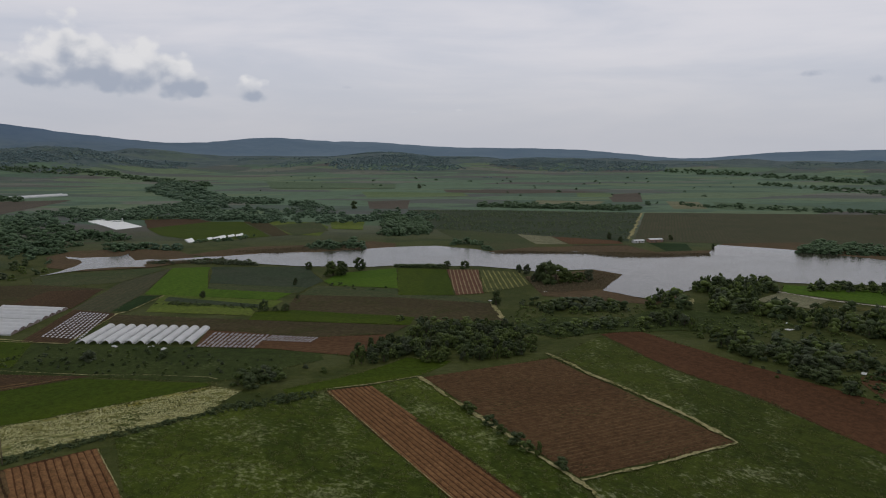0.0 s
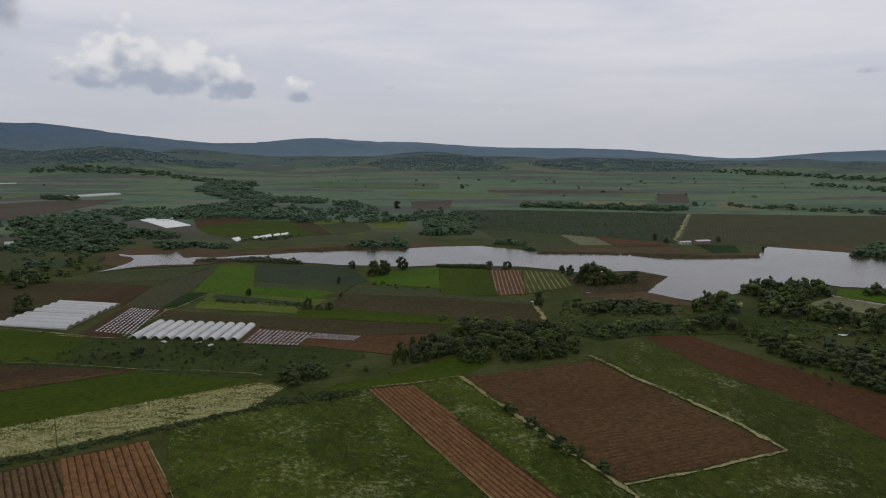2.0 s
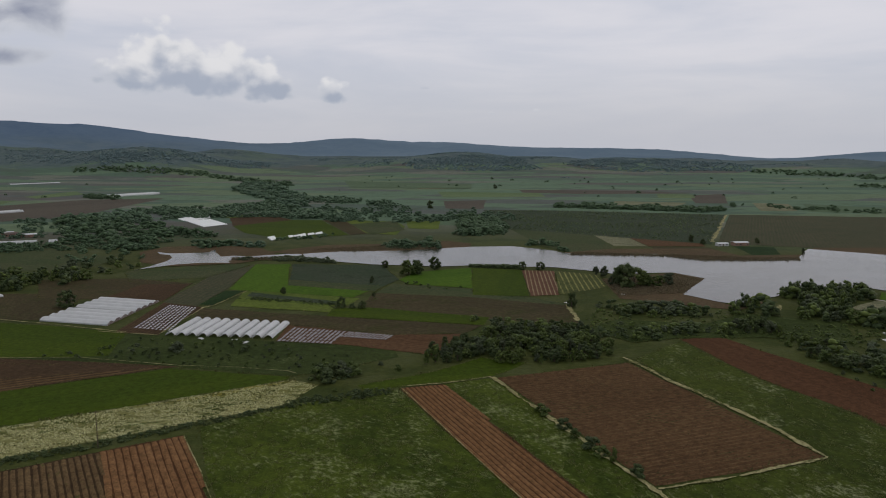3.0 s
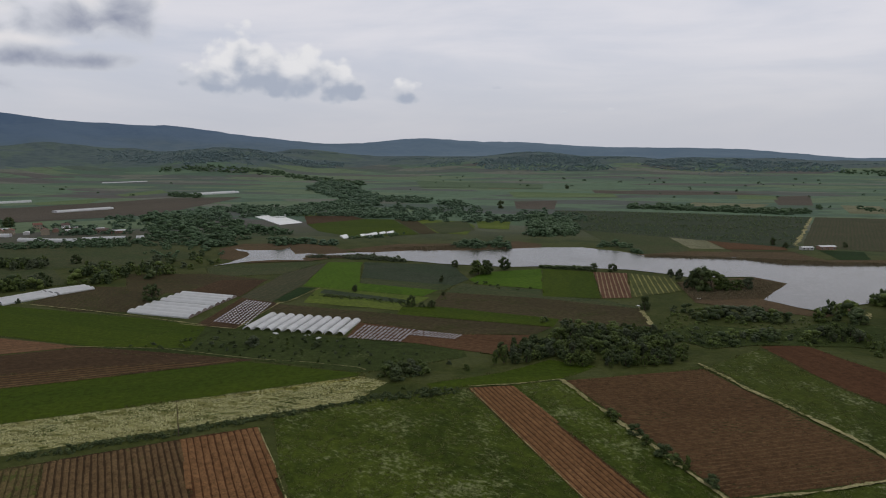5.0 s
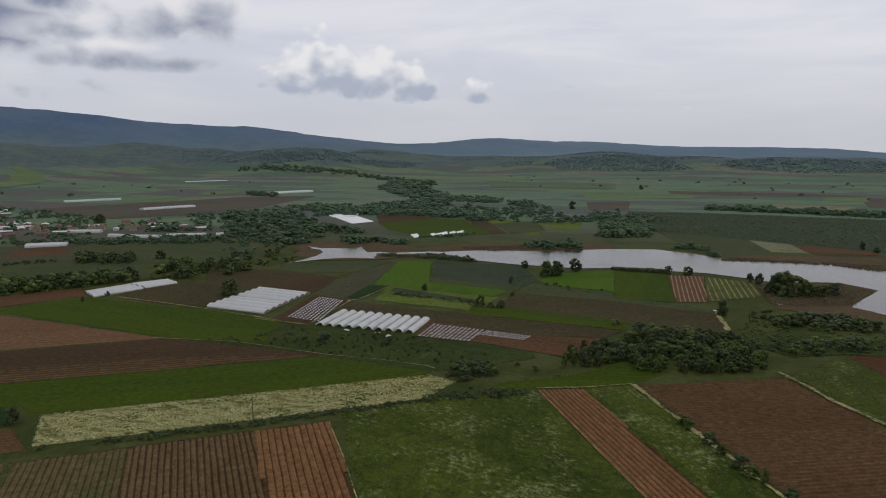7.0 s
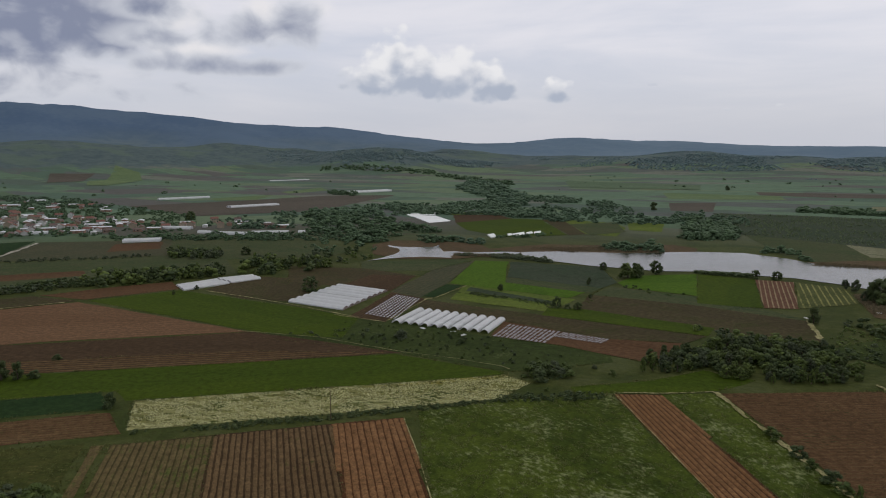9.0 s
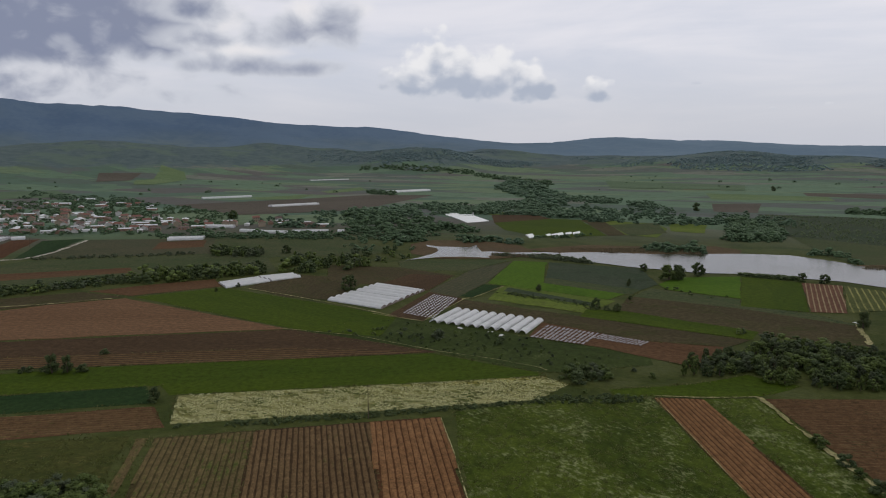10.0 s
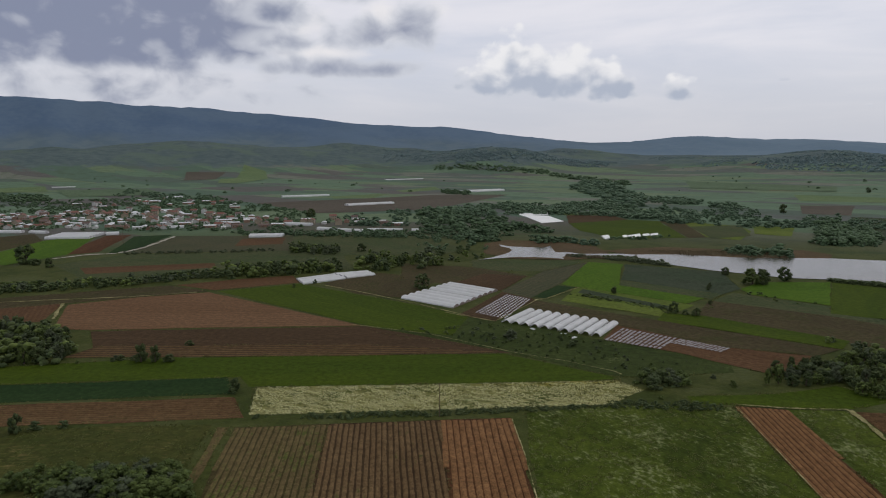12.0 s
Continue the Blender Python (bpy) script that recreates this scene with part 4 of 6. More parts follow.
field("meadow", "dry_grass", [(-268.5, 115.6), (-207.5, 160.6), (-192.9, 141.9), (-172.4, 117.3), (-163.3, 86.5), (-204.9, 59.9), (-295.6, 90.6)], "yellowish rough grassland beside a thicket", run=36.4)
field("grass_field", "wheat", [(-67.6, 284.6), (-36.9, 307.5), (-17.6, 331.3), (4.4, 324.9), (-9.8, 304.4), (-31.4, 292.0), (-49.0, 284.7), (-63.7, 277.7)], "smooth green grass field beside a thicket", run=18.9)
field("crop_field", "wheat", [(-399.3, 104.5), (-349.9, 153.3), (-293.0, 207.3), (-160.0, 298.7), (-100.2, 292.9), (-99.4, 287.0), (-228.6, 196.8), (-241.9, 203.6), (-322.1, 140.4), (-368.8, 95.8)], "long field of young green wheat", run=34.5)
field("crop_field", "teal", [(-367.1, 95.3), (-322.1, 140.4), (-246.8, 200.5), (-227.0, 187.8), (-298.4, 129.4), (-342.7, 88.3)], "dark blue-green crop field", run=41.2)
FLOWERS = [(-225.0, 198.2), (-176.6, 232.2), (-98.6, 288.4), (-84.6, 283.4), (-89.7, 259.8), (-144.1, 218.2), (-203.3, 174.4)]
FLOWERS_field = field("flower_field", "chamomile", FLOWERS, "field of white flowering chamomile in loose rows", run=36.2)
field("flower_strip", "mustard", [(-150.0, 249.0), (-128.0, 265.6), (-104.8, 283.0), (-98.6, 290.0), (-96.0, 288.0), (-104.0, 279.0), (-126.0, 262.5)], "strip of yellow weeds along a flower field", run=36.2, edge=3.0)
RED_BED = [(-333.0, 85.5), (-295.6, 128.1), (-223.2, 184.6), (-202.6, 171.5), (-271.9, 117.2), (-309.6, 78.8)]
RED_BED_field = field("ploughed_field", "plough", RED_BED, "reddish brown ridged soil", run=36.2)
BED_A = [(-198.2, 163.2), (-170.7, 184.5), (-134.8, 134.3), (-120.1, 111.3), (-144.6, 95.7), (-164.7, 122.2)]
BED_A_field = field("ploughed_field", "ridge_grey", BED_A, "weathered ridged soil overgrown with weeds", run=-52.4)
BED_B = [(-170.7, 184.5), (-138.7, 209.3), (-99.8, 156.7), (-84.1, 134.4), (-120.1, 111.3), (-134.8, 134.3)]
BED_B_field = field("ploughed_field", "ridge_brown", BED_B, "dark brown soil in straight ridges", run=-52.1)
BED_C = [(-138.7, 209.3), (-117.1, 225.6), (-82.5, 174.6), (-63.8, 147.4), (-84.1, 134.4), (-99.8, 156.7)]
BED_C_field = field("ploughed_field", "ridge_red", BED_C, "freshly ridged orange-brown soil", run=-55.1)
field("ploughed_field", "crest_grey", [(-203.5, 159.9), (-200.0, 162.1), (-174.1, 127.4), (-176.3, 126.0)], "narrow strip of ridged soil", run=-52.1)
STRIP = [(-48.8, 283.3), (-31.2, 289.8), (23.3, 191.7), (37.1, 167.3), (16.2, 167.2), (1.9, 191.6)]
STRIP_field = field("ploughed_field", "ridge_red", STRIP, "narrow strip of reddish brown ridged soil", run=-60.7)
VINES = [(-8.7, 301.2), (52.9, 330.7), (101.1, 231.4), (42.1, 204.5)]
VINES_field = field("vineyard", "furrow", VINES, "reddish brown vineyard soil with low young vines", run=25.6)
field("ploughed_field", "plough_red", [(86.4, 375.4), (108.4, 384.1), (144.9, 318.5), (177.1, 269.0), (202.5, 235.7), (162.5, 186.3), (147.5, 221.6), (130.9, 270.7), (106.3, 314.0)], "long field of red-brown ploughed soil", run=-64.2)
field("ploughed_field", "plough", [(182.6, 299.0), (204.5, 312.8), (230.1, 300.8), (196.0, 254.1), (179.1, 272.2)], "patch of bare brown soil among shrubs")
# ---- plots round the greenhouses and the lake shore ----
field("scrub_meadow", "grass", [(-248.8, 296.6), (-223.8, 352.1), (-193.5, 360.8), (-132.2, 348.4), (-62.9, 344.1), (-57.3, 327.4), (-96.0, 295.5), (-103.1, 293.8), (-156.5, 300.9)], "rough meadow dotted with small dark shrubs")
field("ploughed_field", "pink", [(-457, 245), (-438, 286), (-411, 322), (-255.4, 304.6), (-319.2, 260.3), (-379.7, 215.0), (-401, 205)], "large field of pale harrowed soil", run=35.4)
DARK_BED = [(-377.3, 213.6), (-317.1, 258.5), (-251.8, 305.3), (-156.9, 301.8), (-227.2, 253.1), (-293.8, 207.9), (-328.3, 186.3)]
DARK_BED_field = field("ploughed_field", "plough_dark", DARK_BED, "dark brown ridged soil", run=32.1)
LINED_BED = [(-339.5, 177.0), (-272.5, 221.3), (-226.5, 252.4), (-160.0, 300.5), (-232.3, 272.6), (-344.1, 198.2)]
LINED_BED_field = field("ploughed_field", "plough_dark", LINED_BED, "dark brown soil with pale dry ridges", run=33.5)
field("crop_field", "wheat", [(-410, 327), (-378, 379), (-269, 367), (-215.1, 357.5), (-199.8, 314.3), (-248.2, 306.0)], "bright green wheat field", run=-7.5)
field("ploughed_field", "plough", [(-456, 326), (-432, 371), (-409, 403), (-382, 383), (-414, 329)], "reddish brown bare soil strip", run=56.5)
field("ploughed_field", "brown", [(-567, 167), (-519, 232), (-458, 323), (-415, 324), (-462, 248), (-480, 213), (-537, 158)], "strip of brown soil with dry weeds", run=58.8)
field("ploughed_field", "plough", [(-533, 157), (-483, 215), (-463, 245), (-424, 211), (-493, 144)], "orange-brown soil in rows", run=-33.8)
field("fallow_field", "olive", [(-631, 328), (-636, 397), (-478, 537), (-385, 450), (-478, 393), (-536, 302)], "olive fallow field with reddish bare patches", run=48.0)
field("ploughed_field", "plough", [(-596, 332), (-517, 412), (-494, 397), (-561, 317)], "reddish bare patch in a fallow field", run=45.5)
field("fallow_field", "olive_rows", [(-726, 524), (-603, 597), (-516, 505), (-642, 407)], "brown-green field with an orchard row", run=41.8)
field("crop_field", "teal", [(-765, 495), (-739, 530), (-649, 416), (-658, 397)], "small blue-green crop field", run=-42.5)
field("ploughed_field", "plough_red", [(-800, 481), (-782, 504), (-675, 396), (-689, 361)], "reddish brown soil strip", run=-47.2)
field("crop_field", "bright", [(-817, 415), (-831, 496), (-686, 371), (-668, 305), (-729, 299)], "bright green crop field by greenhouses", run=-36.3)
field("ploughed_field", "brown", [(-906, 374), (-895, 445), (-817, 415), (-747, 317)], "brown soil beside greenhouses")
field("ploughed_field", "plough", [(-634, 547), (-599, 580), (-561, 539), (-592, 499)], "brown soil beside a greenhouse")
field("fallow_field", "olive", [(-603, 597), (-486, 666), (-369, 613), (-367, 568), (-447, 510), (-507, 501)], "green fallow plot with tussocks")
field("fallow_field", "brown", [(-367, 447), (-319, 452), (-294, 437), (-278, 379), (-318, 374), (-363, 389)], "brown field with thin weeds", run=-61.5)
field("fallow_field", "olive", [(-325, 545), (-252, 591), (-234, 591), (-245, 526), (-296, 499)], "olive-brown strip by the pond", run=28.2)
field("ploughed_field", "brown", [(-370, 499), (-305, 514), (-245, 500), (-237, 434), (-282, 437), (-325, 437)], "brown soil in thin rows", run=10.9)
field("ploughed_field", "plough_dark", [(-281, 491), (-246, 498), (-236, 436), (-280, 440)], "dark reddish brown soil", run=-89.1)
field("fallow_field", "olive_rows", [(-245, 529), (-231, 591), (-210, 480), (-206, 422), (-234, 433)], "weedy field in faint rows", run=-86.2)
field("crop_field", "teal", [(-195, 476), (-209, 476), (-207, 430), (-197, 427)], "narrow dark green plot", run=-99.5)
field("crop_field", "bright", [(-231, 591), (-201, 597), (-171, 500), (-105, 493), (-112, 462), (-208, 480)], "bright green crop field by the lake", run=-78.6)
field("grass_field", "lime", [(-194, 478), (-107, 460), (-113.0, 416.6), (-147.5, 422.3), (-185, 427)], "yellow-green meadow with a dry bank", run=-7.1)
field("fallow_field", "dark_scrub", [(-199, 597), (-119, 598), (-92, 532), (-99, 505), (-177, 522)], "dark fallow field by the lake", run=0.5)
field("fallow_field", "olive", [(-176, 520), (-99, 505), (-102, 485), (-171, 500)], "strip of brown-green fallow", run=-10.8)
field("fallow_field", "dark_scrub", [(-188, 472), (-119, 448), (-120, 440), (-186, 458)], "low scrubby bank across a meadow")
field("grass_field", "bright", [(-92, 532), (-85, 567), (-40, 593), (-33, 504), (-82, 514)], "green lakeside field", run=29.2)
field("crop_field", "wheat", [(-39, 593), (3, 585), (8, 480), (-31, 479)], "green wheat plot by the lake", run=-86.1)
field("fallow_field", "olive", [(-94, 514), (-33, 501), (-31, 479), (6, 478), (36, 453), (-100, 479)], "dry grassy strip between plots", run=-11.4)
field("ploughed_field", "brown", [(-102, 479), (-33, 472), (34, 452), (35.4, 403.3), (-14.8, 408.6), (-99.5, 433.4)], "brown ploughed soil with thin green rows", run=-10.7)
field("crop_field", "wheat", [(-117.5, 427.1), (-97.8, 433.4), (-16.7, 414.3), (-19.2, 394.9), (-115.4, 406.5)], "low green crop strip", run=-8.1)
field("ploughed_field", "brown", [(-203, 420), (-115.4, 406.5), (-20.1, 393.6), (-29.1, 374.7), (-68.1, 367.5), (-132.0, 383.9), (-193.8, 395.1)], "dark brown soil behind polytunnels", run=-8.5)
field("ploughed_field", "plough_dark", [(-233, 433), (-201, 422), (-194.6, 353.4), (-222.0, 357.6)], "dark bed between greenhouses", run=-81.5)
field("ploughed_field", "plough", [(-131.6, 382.7), (-68.1, 367.5), (-29.1, 374.7), (-39.7, 332.1), (-87.2, 345.6), (-127.3, 349.6)], "reddish brown bed striped with plastic mulch", run=-13.5)
field("ploughed_field", "stripe_red", [(3, 585), (30, 585), (29, 486), (9, 480)], "reddish soil with pale rows", run=-88.5)
field("ploughed_field", "stripe_yellow", [(31, 585), (64, 569), (66, 520), (36, 492), (29, 488)], "green plot with yellow rows", run=-88.5)
field("reed_bed", "reed_bed", [(66, 553), (127, 586), (146, 561), (130, 529), (115, 496), (137, 467), (173, 483), (139, 450), (69, 478)], "brown reed bed on a lake spit")
field("grass_field", "grass", [(35.8, 390.0), (60.7, 417.7), (107.2, 410.8), (140, 441), (192, 426), (177.2, 378.3), (132.2, 384.2), (86.3, 377.8), (61.0, 365.9)], "rough green clearing among shrubs")
field("crop_field", "bright", [(256, 519), (319, 496), (377, 451), (329, 392), (289, 447), (242, 491)], "bright green field by the lake", run=-33.1)
field("fallow_field", "straw", [(240, 491), (262, 465), (236, 437), (210, 463)], "pale dry grass plot", run=-50.6)
field("grass_field", "dry_grass", [(263, 463), (286, 442), (279, 431), (236, 437)], "dry green strip by a track")
# ---- plots beyond the lake ----
field("ploughed_field", "plough_dark", [(-430, 1005), (-366, 1031), (-325, 982), (-334, 909), (-379, 895)], "dark bare soil beside greenhouses")
field("crop_field", "wheat", [(-379, 895), (-325, 982), (-282, 983), (-201, 814), (-264, 767), (-331, 818)], "green field beyond the pond")
field("crop_field", "lime", [(-446, 1056), (-372, 1049), (-430, 1005), (-454, 1013)], "yellow-green strip")
field("ploughed_field", "brown", [(-282, 983), (-253, 991), (-183, 831), (-199, 814)], "narrow brown soil strip")
field("crop_field", "lime", [(-252, 991), (-177, 976), (-150, 918), (-145, 820), (-183, 831)], "bright green field beyond the lake", run=-66.9)
field("crop_field", "lime", [(-161, 992), (-111, 985), (-102, 886), (-142, 892)], "yellow-green plot")
field("fallow_field", "straw", [(88, 846), (121, 858), (135, 748), (100, 748)], "pale dry plot beyond the lake", run=-83.1)
field("ploughed_field", "plough", [(122, 858), (201, 824), (195, 753), (136, 748)], "reddish brown soil beyond the lake", run=-23.0)
field("grass_field", "olive", [(-10, 893), (88, 857), (97, 738), (88, 692), (54, 692), (27, 733)], "green shore meadow")
field("fallow_field", "brown", [(137, 743), (197, 744), (208, 678), (142, 681)], "brown shore plot")
field("crop_field", "teal", [(225, 758), (264, 754), (252, 702), (224, 694)], "dark green shore plot")
field("orchard", "dark_scrub", [(-61, 1185), (63, 1187), (323, 1137), (206, 772), (-18, 900)], "dark green orchard ground", run=-7.1)
FAR_VINES = [(328, 1138), (699, 1103), (841, 1024), (580, 701), (470, 738), (389, 765), (304, 754), (215, 782)]
FAR_VINES_field = field("vineyard", "olive_rows", FAR_VINES, "wide vineyard with brown-green rows", run=-107.7)
field("ploughed_field", "hazed_soil", [(377, 1629), (469, 1675), (393, 1378), (334, 1377)], "small reddish soil plot")
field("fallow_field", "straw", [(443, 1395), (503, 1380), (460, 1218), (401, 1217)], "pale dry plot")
field("crop_field", "hazed_lime", [(317, 1671), (393, 1651), (370, 1530), (293, 1528)], "yellow-green plot far off")
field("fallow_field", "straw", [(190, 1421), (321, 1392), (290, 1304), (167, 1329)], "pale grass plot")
field("crop_field", "hazed_green", [(530, 1381), (673, 1271), (622, 1175), (473, 1206)], "long dark green field")
field("ploughed_field", "hazed_soil", [(1, 1808), (267, 1790), (404, 1696), (153, 1645), (8, 1686)], "long brown field far off")
field("crop_field", "hazed_green", [(-562, 2230), (-143, 2111), (-126, 1859), (-452, 1850)], "long green field far off")
field("crop_field", "hazed_lime", [(-198, 1704), (48, 1665), (57, 1541), (-162, 1499)], "bright green field far off")
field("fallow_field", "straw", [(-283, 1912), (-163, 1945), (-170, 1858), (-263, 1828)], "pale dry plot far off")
field("ploughed_field", "hazed_soil", [(-149, 1382), (-67, 1416), (-61, 1208), (-126, 1207)], "brown plot among trees")
field("crop_field", "hazed_lime", [(-1063, 1170), (-1008, 1315), (-943, 1171), (-1007, 1117)], "yellow-green plot beyond the village")
field("crop_field", "hazed_lime", [(-1067, 1416), (-1086, 1622), (-991, 1513), (-1005, 1367)], "narrow yellow-green plot")
field("crop_field", "hazed_lime", [(-2183, 1907), (-2028, 1875), (-1828, 1699), (-1739, 1484), (-1786, 1452), (-1925, 1573), (-1922, 1642)], "light green field on a hillside")
field("ploughed_field", "hazed_soil", [(-2176, 1632), (-2088, 1737), (-1936, 1563), (-1966, 1462)], "brown field on a hillside")
field("ploughed_field", "hazed_soil", [(-1056, 943), (-953, 1146), (-879, 1337), (-743, 1409), (-669, 982), (-792, 837)], "brown fields beyond the village", run=65.8)
field("crop_field", "hazed_lime", [(-2069, 949), (-2047, 1059), (-1833, 955), (-1894, 868)], "yellow-green plot on the slope")
field("crop_field", "hazed_green", [(-1867, 995), (-1722, 1162), (-1444, 1033), (-1562, 856)], "green plot above the village")
field("fallow_field", "olive", [(-227, 932), (-175, 986), (-142, 870), (-175, 820)], "light green plot beyond the lake")
# ---- tracks and dry margins ----
lane("track", "track", [(-10.7, 301.2), (3.8, 272.7), (18.0, 246.2), (29.6, 223.3), (38.3, 207.6), (44.7, 195.9), (46.5, 185.9)], 2.2, "pale dry grass margin beside a vineyard")
lane("track", "track", [(51.8, 338.4), (67.6, 304.0), (84.1, 273.7), (94.4, 250.9), (101.9, 230.5)], 2.4, "pale dry grass margin along a vineyard")
lane("track", "track", [(101.9, 230.5), (72.7, 215.7), (46.3, 203.8), (42.6, 202.3)], 1.3, "dry margin at a vineyard's end")
lane("track", "track", [(-49.0, 284.7), (-31.3, 291.2), (-11.0, 302.0)], 1.1, "dry margin across field ends")
lane("track", "track", [(-48.8, 283.3), (-18.0, 227.7), (2.7, 191.0), (10.2, 178.2)], 0.35, "thin dry margin along ridged soil")
lane("track", "track", [(-117.4, 226.1), (-97.2, 197.6), (-81.9, 174.2), (-70.9, 157.8)], 0.4, "thin dry margin along ridged soil")
lane("track", "track", [(-262.7, 303.2), (-211.6, 309.7), (-157.4, 302.6), (-128.7, 302.8), (-104.0, 299.9), (-99.1, 297.3)], 0.4, "dirt track past scrub meadow")
lane("track", "track", [(-503, 224), (-473, 254), (-442, 284), (-418, 317)], 1.6, "pale dirt track between fields")
lane("track", "track", [(-425, 218), (-463, 245)], 2.2, "dirt track between fields")
lane("track", "track", [(-367, 386), (-317, 379), (-274, 371), (-215.1, 357.5)], 1.1, "dirt track beside greenhouses")
lane("track", "pale_track", [(-668, 348), (-667, 378), (-649, 402), (-666, 445), (-722, 520)], 5.0, "pale concrete farm track")
lane("track", "track", [(320, 1127), (271, 975), (212, 792)], 4.5, "pale track between orchard and vineyard")
lane("track", "pale_track", [(240, 493), (256, 468), (284, 444), (317, 419)], 3.5, "pale sandy track beside a green field")
lane("track", "track", [(32, 456), (35.4, 425.0), (35.3, 410.3)], 3.0, "pale dirt track")
lane("track", "track", [(159, 442), (170, 468)], 3.5, "sandy path through shrubs")
lane("track", "track", [(-201, 420), (-196, 427), (-193, 476)], 1.3, "dirt track between plots")
lane("track", "track", [(-232.3, 357.6), (-194.6, 353.4), (-200, 422)], 1.0, "dirt track round greenhouses")
field("reed_bed", "reed_bed", [(-338, 590), (-372, 650), (-366, 690), (-310, 705), (-262, 690), (-238, 660), (-225, 630), (-250, 592), (-300, 572)], "brown reed bed round the pond")
field("reed_bed", "reed_bed", [(-246, 666), (-202, 722), (-135, 740), (-77, 769), (-51, 750), (-49, 715), (-124, 678), (-171, 670), (-206, 649)], "brown reeds along the far shore")
field("reed_bed", "reed_bed", [(43, 692), (95, 725), (195, 735), (211, 690), (271, 702), (261, 671), (212, 656), (139, 666), (53, 676)], "brown reeds along the far shore")
field("reed_bed", "reed_bed", [(304, 754), (389, 765), (460, 721), (564, 682), (484, 583), (403, 631), (348, 695), (289, 732)], "brown reeds along the far shore")
# ---- the lake ----
lake("lake", [(-208, 656), (-173, 678), (-125, 686), (-83, 707), (-49, 724), (-8, 733), (27, 712), (53, 684), (98, 681), (133, 693), (141, 677), (170, 659), (215, 667), (258, 675), (279, 719), (294, 745), (354, 707), (408, 638)]
     + [(497, 544), (386, 420), (331, 515), (261, 526), (253, 537), (196, 525), (179, 497), (161, 483), (141, 467), (131, 475), (115, 496), (130, 529), (146, 561), (127, 586), (78, 574), (65, 585), (32, 602), (-41, 605), (-70, 595), (-129, 601), (-156, 610), (-197, 628)], "calm grey lake under a clouded sky")
lake("pond", [(-356, 653), (-337, 645), (-316, 650), (-305, 656), (-305, 676), (-299, 660), (-280, 630), (-270, 637), (-254, 634), (-223, 654), (-208, 655), (-206, 640), (-222, 640), (-240, 622), (-258, 617), (-263, 606), (-256, 596), (-284, 592), (-300, 582), (-315, 560), (-321, 548), (-317, 570), (-317, 595), (-323, 620), (-333, 634), (-346, 640)], "small grey pond in reeds with a narrow outlet")

# ---- small growth, mulch, village ----
MIXED = ["round", "broad", "dark", "grey", "tall", "dark_shrub", "shrub"]
SCRUB = ["shrub", "dark_shrub", "dark_shrub", "grey_shrub"]
NEAR = ["broad", "shrub", "shrub", "grey_shrub"]


def tuft(blades, spread, seed):
    """A tuft one metre wide and high, of bent blades."""
    r = np.random.RandomState(seed)
    V, F = [], []
    for k in range(blades):
        a, q = r.rand() * 6.283, r.rand() * spread
        x, y = q * math.cos(a), q * math.sin(a)
        b = r.rand() * 6.283
        w, lean = 0.10, r.uniform(0.05, 0.3)
        c, s = math.cos(b), math.sin(b)
        V += [(x - s * w, y + c * w, 0), (x + s * w, y - c * w, 0), (x + c * lean, y + s * lean, r.uniform(0.7, 1.0))]
        F.append((3 * k, 3 * k + 1, 3 * k + 2))
    return np.array(V), np.array(F)


def reeds(poly, gap, low, high, seed):
    r = random.Random(seed)
    kinds = [tuft(12, 0.7, 40 + k) for k in range(6)]
    places = [(x, y, 0.0, r.uniform(1.8, 3.4), r.uniform(low, high), r.uniform(0, 6.28)) for x, y in spots(poly, gap, seed)]
    stamp("reeds", kinds, places, M["reed"], "tall brown reeds at the water's edge", "reeds")


def flower_heads(poly):
    r = random.Random(5)
    kinds = [tuft(7, 0.6, 60 + k) for k in range(4)]
    places = []
    for x, y in spots(poly, 0.85, 9, 0.9):
        if noise.noise(Vector((x / 9, y / 2.6, 0))) + 0.5 * noise.noise(Vector((x / 1.6, y / 1.3, 3))) > -0.16:
            places.append((x, y, 0.05, r.uniform(0.8, 1.6), r.uniform(0.2, 0.45), r.uniform(0, 6.28)))
    greens = [(x, y, 0.05, r.uniform(0.6, 1.4), r.uniform(0.4, 0.8), r.uniform(0, 6.28)) for x, y in spots(poly, 1.7, 19, 0.9)
              if noise.noise(Vector((x / 11, y / 4, 5))) + 0.6 * noise.noise(Vector((x / 3, y / 1.5, 1))) > 0.12]
    stamp("weeds", kinds, greens, M["weed"], "green weeds among the flowers", "weeds")
    stamp("flowers", kinds, places, M["flower"], "loose drifts of white chamomile flowers", "flowers")


def mulch_pads(a, b, c, d, rows, pads):
    """Rows of short plastic-covered hotbeds, each pad a piece of the bed."""
    top = new("mulched_bed")
    tagged(top, "bed with rows of short white plastic covers", "planting bed")
    bm = bmesh.new()
    arch_film(bm, 2.5, 1.05, 0.25, 0.06, 2)
    me = bpy.data.meshes.new("cover")
    bm.to_mesh(me)
    bm.free()
    me.materials.append(M["film_old"])
    for i in range(rows):
        for k in range(pads):
            x, y = corner_place(a, b, c, d, (i + 0.5) / rows, (k + 0.5) / pads)
            x1, y1 = corner_place(a, b, c, d, (i + 0.5) / rows, (k + 0.6) / pads)
            turn = math.degrees(math.atan2(y1 - y, x1 - x)) + rnd.uniform(-4, 4)
            sharing("cover", me, top, pose(x, y, 0, 0, 0, turn))
    top.location.z = LAYER[0] - 0.2
    return top


